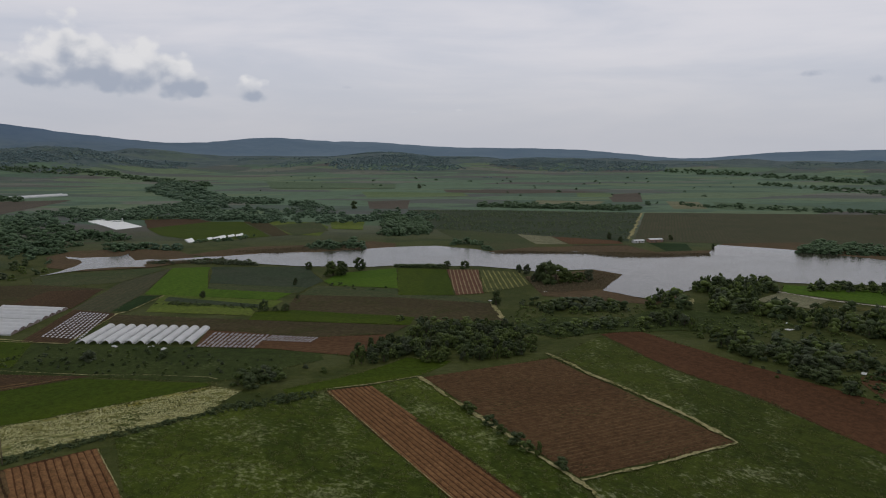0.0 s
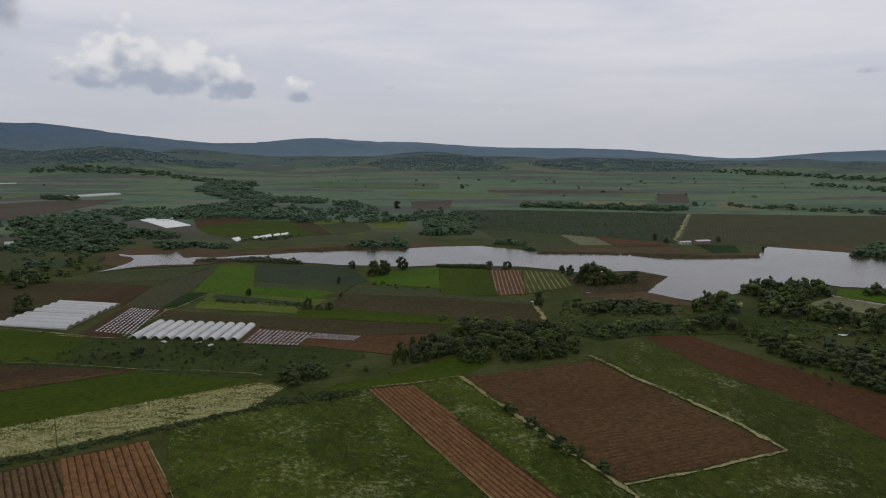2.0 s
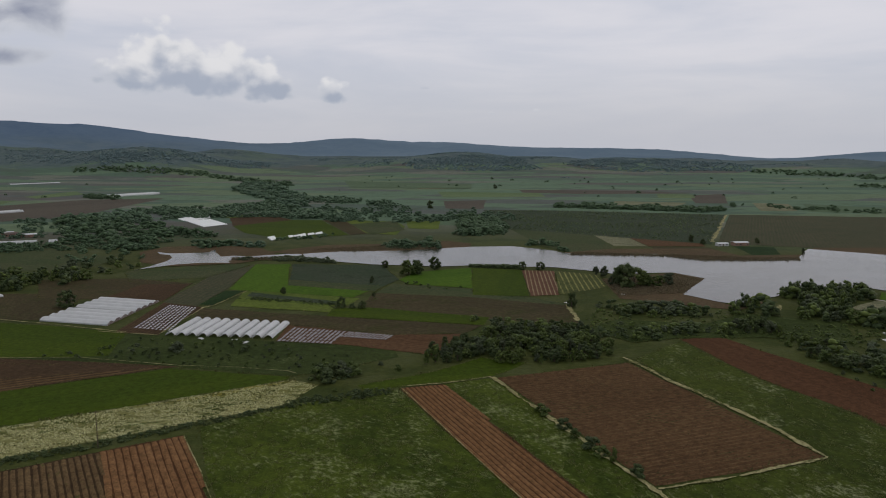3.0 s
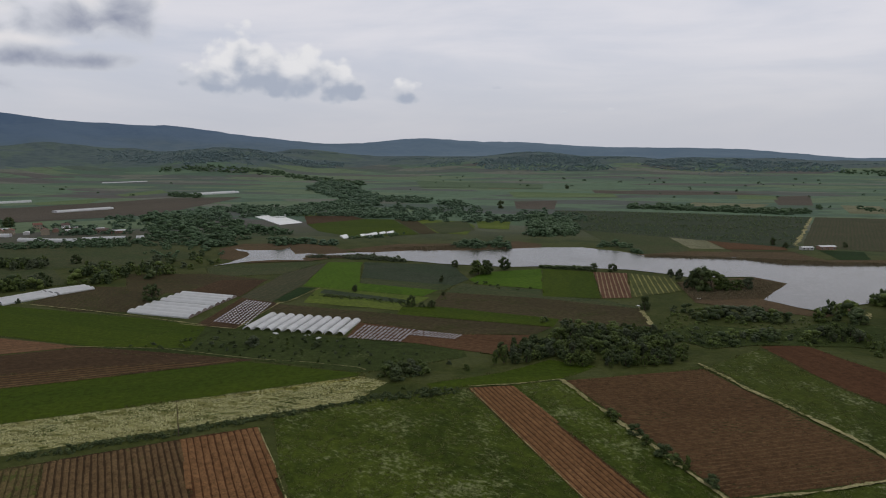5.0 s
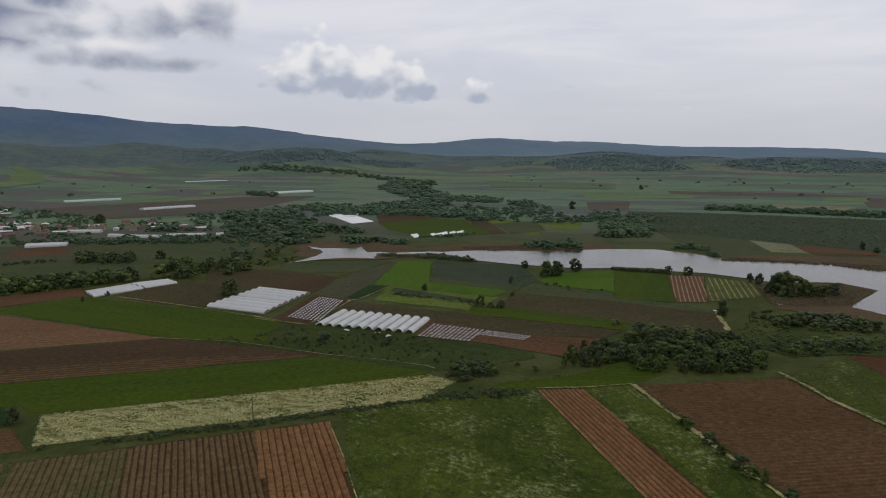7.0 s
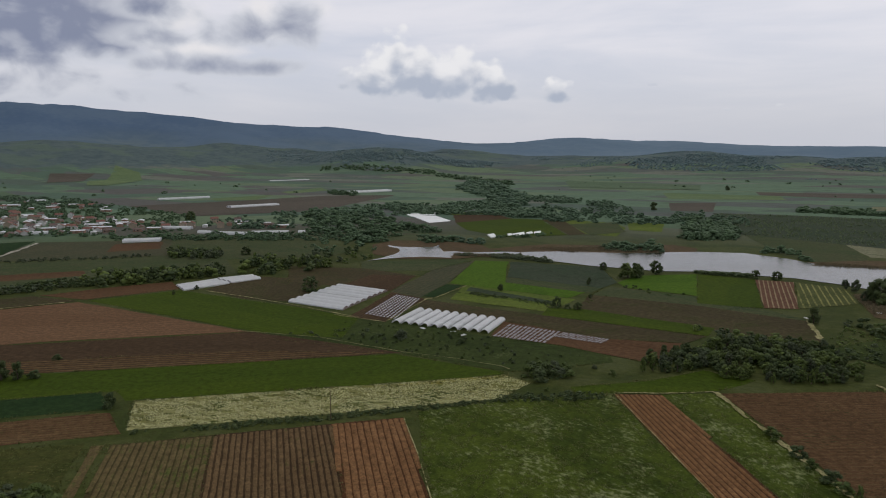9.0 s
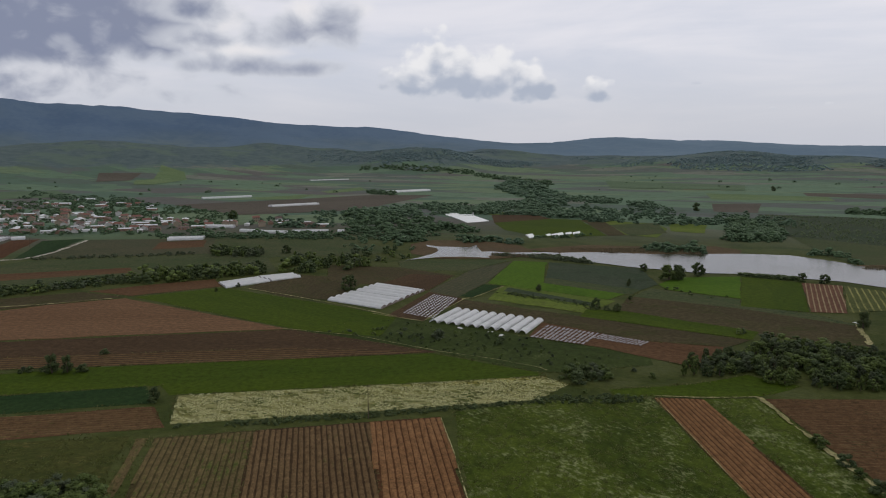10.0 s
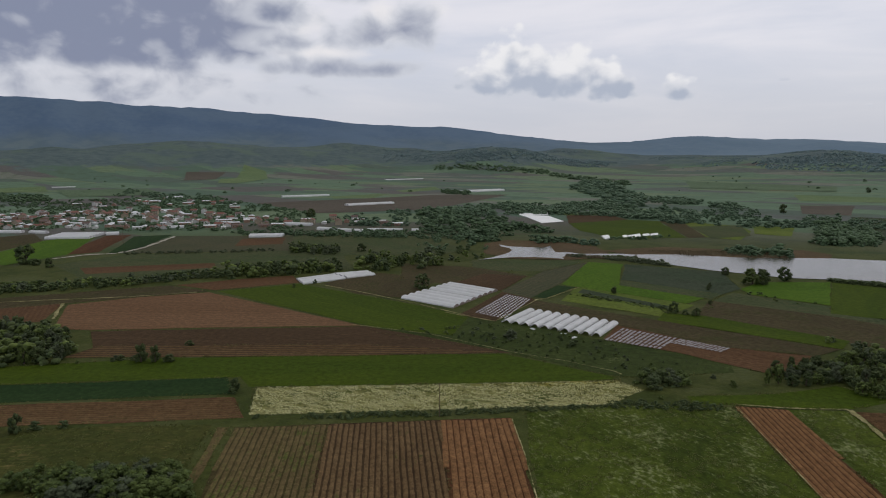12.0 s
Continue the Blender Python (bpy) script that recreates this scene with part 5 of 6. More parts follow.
def mulch_strips(a, b, c, d, strips, dashes):
    """Strips of plastic mulch side by side, each in dashes with torn edges."""
    top = new("mulched_bed")
    tagged(top, "brown bed with broken strips of pale plastic mulch", "planting bed")
    for i in range(strips):
        u = (i + 0.5) / strips
        for k in range(dashes):
            v0, v1 = (k + 0.05 + rnd.uniform(-0.05, 0.05)) / dashes, (k + 0.92 + rnd.uniform(-0.12, 0.10)) / dashes
            bm = bmesh.new()
            prev = None
            for s in range(5):
                x, y = corner_place(a, b, c, d, u, v0 + (v1 - v0) * s / 4)
                x2, y2 = corner_place(a, b, c, d, u + 0.01, v0 + (v1 - v0) * s / 4)
                q = math.hypot(x2 - x, y2 - y)
                nx, ny = (x2 - x) / q, (y2 - y) / q
                half = 0.72 * (1 + 0.5 * noise.noise(Vector((x / 2, y / 2, i))))
                o = 0.3 * noise.noise(Vector((x / 4, y / 4, i + 9)))
                row = [bm.verts.new((x + nx * (o + h), y + ny * (o + h), z)) for h, z in ((-half, 0.02), (-half * 0.5, 0.2), (half * 0.5, 0.2), (half, 0.02))]
                if prev:
                    for j in range(3):
                        bm.faces.new((prev[j], row[j], row[j + 1], prev[j + 1]))
                prev = row
            part("plastic_strip", bm, M["mulch"], top)
    top.location.z = LAYER[0] - 0.12
    return top


HOUSE_LOOKS = [
    (11, 8, 3.4, 27, "white_wall", "tile", 3, 1, "white plastered house with a red tiled roof"),
    (10, 9, 6.0, 25, "ochre_wall", "tile", 3, 2, "two-storey ochre house with a red tiled roof"),
    (13, 7, 3.2, 24, "brick_wall", "tile_old", 4, 1, "low brick house with a weathered tiled roof"),
    (9, 8, 5.8, 28, "white_wall", "tile_old", 2, 2, "two-storey white house with a faded tiled roof"),
    (12, 6, 2.8, 14, "white_wall", "sheet", 3, 1, "low outbuilding with a pale sheet roof"),
    (16, 8, 3.4, 12, "brick_wall", "sheet", 4, 1, "long shed with a pale sheet roof"),
]
HOUSES = []
for w, d, h, pitch, wall_mat, roof_mat, n, storeys, words in HOUSE_LOOKS:
    one = gable_house(w, d, h, pitch, wall_mat, roof_mat, n, storeys, roof_mat != "sheet")
    HOUSES.append(tagged(one, words + " in the village", "house", "village houses"))
PLACED = [False] * len(HOUSES)


def put_house(k, x, y, turn):
    m = pose(x, y, -0.05, 0, 0, turn)
    if not PLACED[k]:
        HOUSES[k].matrix_world = m
        PLACED[k] = True
        return HOUSES[k]
    return copy_thing(HOUSES[k], m)


def village(poly, gap, seed, fill):
    r = random.Random(seed)
    for x, y in spots(poly, gap, seed, fill):
        k = r.choice((0, 0, 1, 2, 2, 3, 4, 4, 4, 5, 5))
        put_house(k, x, y, 42 + r.choice((0, 90)) + r.uniform(-10, 10))


def farm_sheds(x, y):
    for dx, dy, k in ((0, 0, 4), (20, 6, 5)):
        put_house(k, x + dx, y + dy, 15 + 3 * dx % 20)


# ---- rows standing on the near plots ----
ridges(BED_A_field, BED_A, -52.4, 2.1, 0.22, "crest_grey", wide=0.74, lump=0.22)
ridges(BED_B_field, BED_B, -52.1, 2.0, 0.26, "crest_brown", wide=0.70, lump=0.28)
ridges(BED_C_field, BED_C, -55.1, 2.3, 0.26, "crest_red", wide=0.80, lump=0.22)
ridges(STRIP_field, STRIP, -60.7, 2.0, 0.26, "crest_red", wide=0.76, lump=0.22)
ridges(RED_BED_field, RED_BED, 36.2, 2.2, 0.22, "crest_brown", wide=0.6, lump=0.2, broken=0.15)
ridges(LINED_BED_field, LINED_BED, 33.5, 3.4, 0.22, "crest_brown", wide=0.4, lump=0.3)
ridges(VINES_field, VINES, 25.6, 2.4, 0.09, "vine_ridge", name="vine_rows", wide=0.30, broken=0.22, lump=0.5)
flower_heads([(-225.0, 198.2), (-176.6, 232.2), (-98.6, 288.4), (-84.6, 283.4), (-89.7, 259.8), (-144.1, 218.2), (-203.3, 174.4)])


def young_vines(owner, poly, heading, gap):
    """Bare young vines at even steps along their rows."""
    r = random.Random(29)
    c, q = math.cos(radians(heading)), math.sin(radians(heading))
    local = [(x * c + y * q, -x * q + y * c) for x, y in poly]
    v, places = min(p[1] for p in local) + gap * 0.5, []
    while v < max(p[1] for p in local):
        u = min(p[0] for p in local) + r.random()
        while u < max(p[0] for p in local):
            x, y = u * c - v * q, u * q + v * c
            if inside(x, y, poly) and r.random() < 0.8:
                places.append((x, y, 0.0, r.uniform(0.35, 0.7), r.uniform(0.4, 0.95), r.uniform(0, 6.28)))
            u += 1.9
        v += gap
    inv = owner.matrix_world.inverted()
    ob = stamp("young_vines", [tuft(4, 0.3, 110 + k) for k in range(4)], places, M["vine"], "", "", owner)
    ob.matrix_local = inv


young_vines(VINES_field, VINES, 25.6, 2.4)
# ---- polytunnels and greenhouses ----
for k in range(10):
    tunnel(-188.7 + 6.14 * k, 372.0 + -0.26 * k, 91.5, 36 - 0.4 * k, 4.9, 1.75, "white polythene tunnel with open ends beside brown soil", "row of polytunnels", 0.25, shut=False)
greenhouse_block((-281.0, 377.0), (-234.5, 370.5), (-236.5, 402.5), (-281.0, 408.5), 4, 0.8, 1.2, "low white polythene greenhouse of joined spans with open brown ends", "large greenhouse spans", end="open_end")
greenhouse_block((-281.0, 411.0), (-236.8, 404.5), (-237.5, 434.5), (-280.5, 441.5), 4, 0.8, 1.2, "low white polythene greenhouse of joined spans with open brown ends", "large greenhouse spans", end="open_end")
for corners in (((-374.0, 378.8), (-361.8, 413.3), (-383.8, 421.7), (-393.6, 391.4)),
                ((-362.1, 415.7), (-352.2, 438.7), (-369.2, 447.8), (-384.7, 424.0))):
    greenhouse_block(*corners, 3, 0.9, 1.0, "low white polythene greenhouse between soil and wheat", "field greenhouses")
greenhouse_block((-413, 880), (-395, 915), (-450, 981), (-483, 964), 9, 0.4, 0.5, "bright white low greenhouse block beside dark soil", "white greenhouse blocks", "sheeting", "sheeting")
greenhouse_block((-479, 956), (-457, 998), (-478, 1043), (-505, 987), 6, 0.4, 0.5, "bright white low greenhouse block beside dark soil", "white greenhouse blocks", "sheeting", "sheeting")
for shed in (((-275, 753), (-272, 763), (-286, 792), (-289, 778)), ((-262, 778), (-260, 786), (-266, 800), (-269, 792)), ((-255, 776), (-249, 800), (-257, 820), (-263, 795)),
             ((-247, 800), (-243, 814), (-249, 828), (-252, 815)), ((-240, 808), (-236, 824), (-241, 838), (-245, 823))):
    greenhouse_block(*shed, 3, 0.8, 0.7, "low white greenhouse half hidden by trees", "shore greenhouses", "sheeting", "sheeting")
tunnel(-1431.8, 1950.5, 58.1, 139, 13.6, 3, "long white greenhouse far across the valley", "", 1.5, "film", "greenhouse")
tunnel(-1109.5, 1140.0, 60.9, 107, 11.6, 2.5, "long white greenhouse far across the valley", "", 1.5, "film", "greenhouse")
tunnel(-841.9, 1002.1, 66.6, 44, 8.7, 2.2, "long white greenhouse far across the valley", "", 1.5, "film", "greenhouse")
tunnel(-850.1, 1005.7, 66.6, 44, 8.7, 2.2, "long white greenhouse far across the valley", "", 1.5, "film", "greenhouse")
tunnel(-821.5, 1045.0, 62.8, 50, 8.7, 2.2, "long white greenhouse far across the valley", "", 1.5, "film", "greenhouse")
tunnel(-829.5, 1049.1, 62.8, 50, 8.7, 2.2, "long white greenhouse far across the valley", "", 1.5, "film", "greenhouse")
tunnel(-856.9, 1492.4, 64.4, 119, 13.6, 3, "long white greenhouse far across the valley", "", 1.5, "film", "greenhouse")
tunnel(-869.5, 1498.5, 64.4, 119, 13.6, 3, "long white greenhouse far across the valley", "", 1.5, "film", "greenhouse")
tunnel(-624.2, 573.8, 38.6, 39, 8.7, 1.8, "white greenhouse at the village edge", "", 1.5, "film", "greenhouse")
tunnel(-629.8, 580.8, 38.6, 39, 8.7, 1.8, "white greenhouse at the village edge", "", 1.5, "film", "greenhouse")
tunnel(-813.3, 442.5, 36.6, 51, 7.8, 1.6, "white greenhouse at the village edge", "", 1.5, "film", "greenhouse")
tunnel(-818.0, 448.9, 36.6, 51, 7.8, 1.6, "white greenhouse at the village edge", "", 1.5, "film", "greenhouse")
tunnel(-822.8, 455.4, 36.6, 51, 7.8, 1.6, "white greenhouse at the village edge", "", 1.5, "film", "greenhouse")
tunnel(-827.6, 461.8, 36.6, 51, 7.8, 1.6, "white greenhouse at the village edge", "", 1.5, "film", "greenhouse")
tunnel(-832.3, 468.2, 36.6, 51, 7.8, 1.6, "white greenhouse at the village edge", "", 1.5, "film", "greenhouse")
tunnel(-837.1, 474.6, 36.6, 51, 7.8, 1.6, "white greenhouse at the village edge", "", 1.5, "film", "greenhouse")
tunnel(-1154.7, 519.7, 36.2, 81, 9.7, 2, "white greenhouse at the village edge", "", 1.5, "film", "greenhouse")
tunnel(-1160.6, 527.8, 36.2, 81, 9.7, 2, "white greenhouse at the village edge", "", 1.5, "film", "greenhouse")
tunnel(-948.7, 431.9, 30.5, 56, 8.7, 2, "white greenhouse at the village edge", "", 1.5, "film", "greenhouse")
tunnel(-902.9, 454.7, 16.5, 25, 7.8, 1.8, "white greenhouse at the village edge", "", 1.5, "film", "greenhouse")
tunnel(-1986.3, 1080.4, 57.5, 59, 13.6, 3, "white greenhouse at the village edge", "", 1.5, "film", "greenhouse")
tunnel(-1322.8, 959.9, 65.0, 30, 11.6, 2.6, "white greenhouse at the village edge", "", 1.5, "film", "greenhouse")
tunnel(-1333.7, 965.0, 65.0, 30, 11.6, 2.6, "white greenhouse at the village edge", "", 1.5, "film", "greenhouse")
tunnel(-1265.1, 867.5, 28.9, 33, 9.7, 2.4, "white greenhouse at the village edge", "", 1.5, "film", "greenhouse")
tunnel(-606.5, 665.1, 0.5, 38, 8.7, 2.2, "white greenhouse at the village edge", "", 1.5, "film", "greenhouse")
tunnel(-569.8, 669.0, 11.8, 38, 8.7, 2.2, "white greenhouse at the village edge", "", 1.5, "film", "greenhouse")
tunnel(-540.1, 693.8, 30.5, 44, 8.7, 2.2, "white greenhouse at the village edge", "", 1.5, "film", "greenhouse")
tunnel(-504.4, 708.3, 30.5, 8, 9.7, 2.5, "white greenhouse at the village edge", "", 1.5, "film", "greenhouse")
tunnel(-1034.9, 625.0, 67.3, 30, 11.6, 2.5, "white greenhouse at the village edge", "", 1.5, "film", "greenhouse")
tunnel(-1046.0, 629.6, 67.3, 30, 11.6, 2.5, "white greenhouse at the village edge", "", 1.5, "film", "greenhouse")
tunnel(-962.1, 537.1, 38.0, 55, 8.7, 2, "white greenhouse at the village edge", "", 1.5, "film", "greenhouse")
tunnel(-686.6, 689.2, 20.2, 41, 8.7, 2.4, "white greenhouse at the village edge", "", 1.5, "film", "greenhouse")
tunnel(-803.7, 492.0, 55.3, 14, 6.8, 1.6, "white greenhouse at the village edge", "", 1.5, "film", "greenhouse")
tunnel(-809.5, 495.9, 55.3, 14, 6.8, 1.6, "white greenhouse at the village edge", "", 1.5, "film", "greenhouse")
tunnel(-806.0, 578.8, 44.2, 28, 8.7, 2, "white greenhouse at the village edge", "", 1.5, "film", "greenhouse")
tunnel(-774.1, 605.3, 46.3, 25, 8.7, 2, "white greenhouse at the village edge", "", 1.5, "film", "greenhouse")
# ---- mulched beds ----
mulch_pads((-216.9, 366.4), (-192.0, 361.4), (-204, 420), (-226, 426), 9, 15)
mulch_strips((-126.4, 348.0), (-96.0, 345.8), (-94.1, 372.2), (-126.6, 377.2), 13, 5)
mulch_strips((-96.2, 360.5), (-69.4, 356.6), (-66.6, 366.6), (-93.0, 371.5), 13, 3)
# ---- the village ----
village([(-1059, 398), (-869, 533), (-766, 570), (-708, 651), (-659, 696), (-702, 742), (-866, 738), (-1054, 764), (-1151, 709), (-1205, 602), (-1275, 482)], 23, 31, 0.85)
village([(-1232, 663), (-1120, 812), (-941, 828), (-1110, 948), (-1322, 945), (-1356, 776)], 40, 37, 0.6)
village([(-669, 707), (-545, 746), (-603, 799), (-711, 775)], 30, 41, 0.6)
farm_sheds(214, 763)
wooden_pole(-140.9, 212.6, 13.0, "thin weathered wooden utility pole beside a flower field")
scrap(-167.9, 348.6, 4, 0)
scrap(-149.4, 348.6, 3, 2)
scrap(-141.5, 343.9, 4, 3)
scrap(195.3, 384.6, 5, 4)
scrap(201.0, 398.9, 3, 5)
scrap(190.4, 306.1, 4, 6)
scrap(177.4, 292.9, 3, 7)
scrap(73.1, 491.9, 3, 8)
scrap(32.2, 459.5, 4, 9)
scrap(-506.6, 933.6, 6, 10)
wooden_pole(-713.3, 448.2, 14.0, "wooden utility pole beside a soil strip")
# ---- single trees ----
plant("round", -113.5, 586.4, 7.3, "on the lake shore")
plant("broad", -88.3, 556.8, 12.9, "on the lake shore")
plant("round", -82.3, 559.4, 13.0, "on the lake shore")
plant("round", -70.1, 583.9, 12.0, "on the lake shore")
plant("round", 3.4, 590.3, 7.7, "on the lake shore")
plant("round", 18.4, 590.5, 7.7, "on the lake shore")
plant("round", 78.7, 521.9, 19.0, "on a reedy spit")
plant("broad", 85.9, 524.3, 15.7, "on a reedy spit")
plant("dark", 75.0, 528.8, 13.1, "on a reedy spit")
plant("broad", 94.9, 526.6, 10.5, "on a reedy spit")
plant("broad", 104.0, 529.0, 8.8, "on a reedy spit")
plant("grey", 112.8, 533.8, 9.8, "on a reedy spit")
plant("dark", 34.8, 449.1, 10.4, "beside a dirt track")
plant("dark", -164.7, 470.8, 4.5, "in a green field")
plant("round", -112.7, 433.3, 7.4, "in a meadow")
plant("dark_shrub", -104.9, 430.3, 3.7, "in a meadow")
plant("round", -98.8, 430.3, 5.5, "in a meadow")
plant("round", -98.7, 467.5, 3.5, "beside brown soil")
plant("dark", -110.7, 515.9, 4.3, "in a fallow field")
plant("grey", 62.6, 571.3, 7.5, "on the lake shore")
plant("grey", 68.2, 563.3, 9.3, "on the lake shore")
plant("grey", 69.8, 528.7, 7.9, "on the lake shore")
plant("shrub", 9.3, 260.9, 4.1, "on a vineyard margin")
plant("shrub", 11.4, 258.0, 3.6, "on a vineyard margin")
plant("dark_shrub", 17.6, 246.8, 4.7, "on a vineyard margin")
plant("shrub", 20.7, 239.0, 3.8, "on a vineyard margin")
plant("dark_shrub", 25.6, 230.2, 4.5, "on a vineyard margin")
plant("shrub", 28.3, 225.1, 4.0, "on a vineyard margin")
plant("tall", 31.5, 219.8, 5.5, "on a vineyard margin")
plant("dark_shrub", 37.3, 210.3, 4.6, "on a vineyard margin")
plant("dark", -61.7, 268.6, 3.5, "beside a meadow")
plant("dark_shrub", -73.4, 266.0, 2.1, "beside a meadow")
plant("shrub", -75.4, 276.3, 1.7, "beside a meadow")
plant("round", -289.5, 414.5, 12.0, "beside a large greenhouse")
plant("round", -662.4, 320.0, 19.1, "at a field corner")
plant("dark", -621.2, 319.6, 9.7, "at a field corner")
plant("dark_shrub", -644.4, 319.8, 7.0, "at a field corner")
plant("dark", -300.4, 193.9, 9.6, "beside a green field")
plant("dark", -294.6, 197.5, 8.9, "beside a green field")
plant("dark_shrub", -289.6, 201.7, 4.1, "beside a green field")
plant("dark_shrub", -312.9, 187.1, 2.4, "beside a green field")
plant("dark", -229.0, 189.8, 6.6, "at a field corner")
plant("dark_shrub", -228.0, 187.2, 3.5, "at a field corner")
plant("dark", -261.4, 117.6, 7.3, "beside ridged soil")
plant("dark_shrub", -258.2, 123.3, 3.4, "beside ridged soil")
plant("dark_shrub", -251.5, 129.4, 2.9, "beside ridged soil")
plant("round", -758.3, 789.1, 14.2, "behind the village")
plant("grey_shrub", -369.6, 387.2, 3.5, "in front of a greenhouse")
plant("dark", -370.8, 365.7, 3.8, "beside a greenhouse")
plant("dark_shrub", -305.1, 224.7, 3.2, "on bare soil")
plant("round", -450.6, 539.8, 9.2, "in a fallow plot")
plant("dark", -163.9, 468.9, 5.7, "in a green field")
plant("dark", -111.8, 524.9, 4.4, "in a fallow field")
plant("grey_shrub", -169.2, 325.2, 5.5, "in scrub meadow")
plant("dark_shrub", -136.4, 328.8, 3.0, "in scrub meadow")
plant("dark_shrub", -171.0, 329.6, 3.7, "in scrub meadow")
plant("dark", -152.0, 1206.7, 15.7, "beyond the lake")
plant("round", 257.8, 787.9, 6.7, "beside farm sheds")
plant("dark", 189.1, 792.1, 9.3, "beside a farm track")
plant("round", 197.0, 772.3, 6.5, "beside farm sheds")
plant("dark", 279.4, 718.8, 5.0, "on the far lake shore")
plant("round", -63.1, 1860.7, 13.5, "in far fields")
# ---- thickets and hedges ----
wood([(-50.7, 317.5), (-41.3, 345.9), (-24.9, 358.7), (-14.2, 352.3), (-25.3, 324.8), (-43.1, 315.8)], 5.2, MIXED, 3.5, 7, "in a dense thicket between fields", "valley thicket", 101, 0.8)
wood([(-24.5, 352.2), (-12.3, 384.6), (21.8, 397.8), (34.2, 390.0), (43.1, 368.1), (50.1, 352.6), (43.7, 336.4), (17.9, 325.0), (-11.8, 323.0)], 5.2, MIXED, 3.5, 7.5, "in a dense thicket between fields", "valley thicket", 102, 0.9)
wood([(-31.0, 400.2), (-12.7, 394.9), (25.2, 400.5), (25.7, 408.8), (-13.1, 408.6), (-31.8, 411.3)], 7, SCRUB, 2, 5, "at the edge of a thicket", "valley thicket", 103, 0.7)
wood([(37.9, 377.5), (66.1, 369.4), (98.2, 387.8), (108.7, 403.8), (73.4, 392.8), (56.8, 390.1)], 7, SCRUB, 2.5, 6, "among rough grass", "scrub by the lake", 104, 0.8)
wood([(53, 453), (116, 446), (114.0, 424.0), (61.9, 426.7)], 8, SCRUB, 4, 8, "near the reed bed", "scrub by the lake", 105, 0.9)
wood([(110.3, 385.4), (140.1, 393.2), (141.6, 351.0), (152.7, 323.9), (164.5, 353.3), (149.9, 380.6), (141.6, 412.4), (124.5, 412.3)], 6, MIXED, 4, 8, "along a ploughed field", "field edge thicket", 106, 0.9)
wood([(152.7, 323.9), (160.4, 302.0), (171.2, 277.4), (183.1, 291.5), (194.2, 325.9), (192.4, 353.4), (176.9, 364.3)], 6.5, SCRUB, 3, 7, "along a ploughed field", "field edge thicket", 107, 0.85)
wood([(130, 438), (155, 435), (163, 464), (144, 467)], 8, MIXED, 6, 10, "on the lake shore", "shore trees", 108, 1.0)
wood([(165, 430), (207, 407), (228.1, 350.5), (236.4, 340.3), (279, 405), (269, 416), (232, 416), (215, 437), (202, 450), (178, 455)], 8.5, MIXED, 6, 11, "in lakeside woodland", "shore trees", 109, 0.9)
wood([(182, 499), (178, 455), (205, 455), (243, 499), (250, 523), (200, 523)], 8.5, MIXED, 7, 11, "in lakeside woodland", "shore trees", 110, 1.0)
wood([(186.0, 364.3), (209.9, 321.5), (223.1, 308.7), (207.2, 285.8), (190.8, 302.2), (189.1, 331.4)], 9, SCRUB, 3, 7, "among rough grass", "scrub by the lake", 111, 0.8)
wood([(258, 495), (309, 480), (353, 469), (367, 488), (324, 504), (269, 512)], 9, MIXED, 6, 9, "on the lake shore behind a green field", "shore trees", 112, 0.9)
wood([(-583, 188), (-532, 238), (-490, 297), (-448, 368), (-469, 385), (-514, 312), (-564, 252), (-619, 200)], 6.0, SCRUB + ["dark"], 3, 6.5, "in a hedge between fields", "long hedge", 113, 0.95)
wood([(-442, 363), (-388, 435), (-407, 457), (-478, 393)], 7.0, MIXED, 5, 10.5, "in a tree belt between fields", "tree belt", 114, 0.9)
wood([(-381, 445), (-352, 457), (-331, 503), (-356, 541), (-419, 502)], 8.5, MIXED, 6, 11, "in a copse by the greenhouses", "copse", 115, 0.55)
wood([(-498, 489), (-452, 508), (-478, 537), (-533, 524)], 8.5, MIXED, 6, 9, "in a small copse", "copse", 116, 0.8)
wood([(-388, 505), (-329, 518), (-316, 577), (-354, 622), (-382, 581), (-414, 539)], 11, SCRUB, 4, 8, "in damp scrub", "copse", 117, 0.45)
wood([(-379.1, 129.9), (-351.8, 154.2), (-332.0, 172.9), (-363.3, 196.0), (-406, 203), (-434, 192), (-481, 167)], 6.5, MIXED, 5, 10, "in a thicket beside a green field", "field thicket", 118, 0.9)
wood([(-195.8, 95.4), (-166.0, 118.3), (-174.1, 124.4), (-197.7, 115.5), (-205.9, 104.2), (-206.7, 96.2)], 4.2, NEAR, 4.5, 6.5, "in a thicket beside ridged soil", "near thicket", 119, 1.0)
wood([(-196.7, 74.1), (-150.7, 106.8), (-163.2, 116.2), (-199.9, 92.8), (-206.0, 78.1)], 5.5, NEAR, 4.5, 6.5, "in a thicket beside ridged soil", "near thicket", 120, 0.8)
wood([(-327.0, 172.9), (-289.6, 201.7), (-294.5, 205.2), (-333.4, 176.4)], 5, SCRUB, 1.5, 3, "on a field margin", "margin shrubs", 121, 0.6)
wood([(-90.8, 286.6), (-81.8, 284.5), (-69.2, 291.8), (-73.1, 303.3), (-88.8, 300.8)], 5.5, SCRUB, 4, 6.5, "at the end of a flower field", "meadow shrubs", 122, 1.0)
wood([(-67.6, 284.6), (-47.7, 311.6), (-49.0, 320.2), (-68.5, 311.5)], 9, SCRUB, 1.5, 4, "on a field margin", "margin shrubs", 123, 0.6)
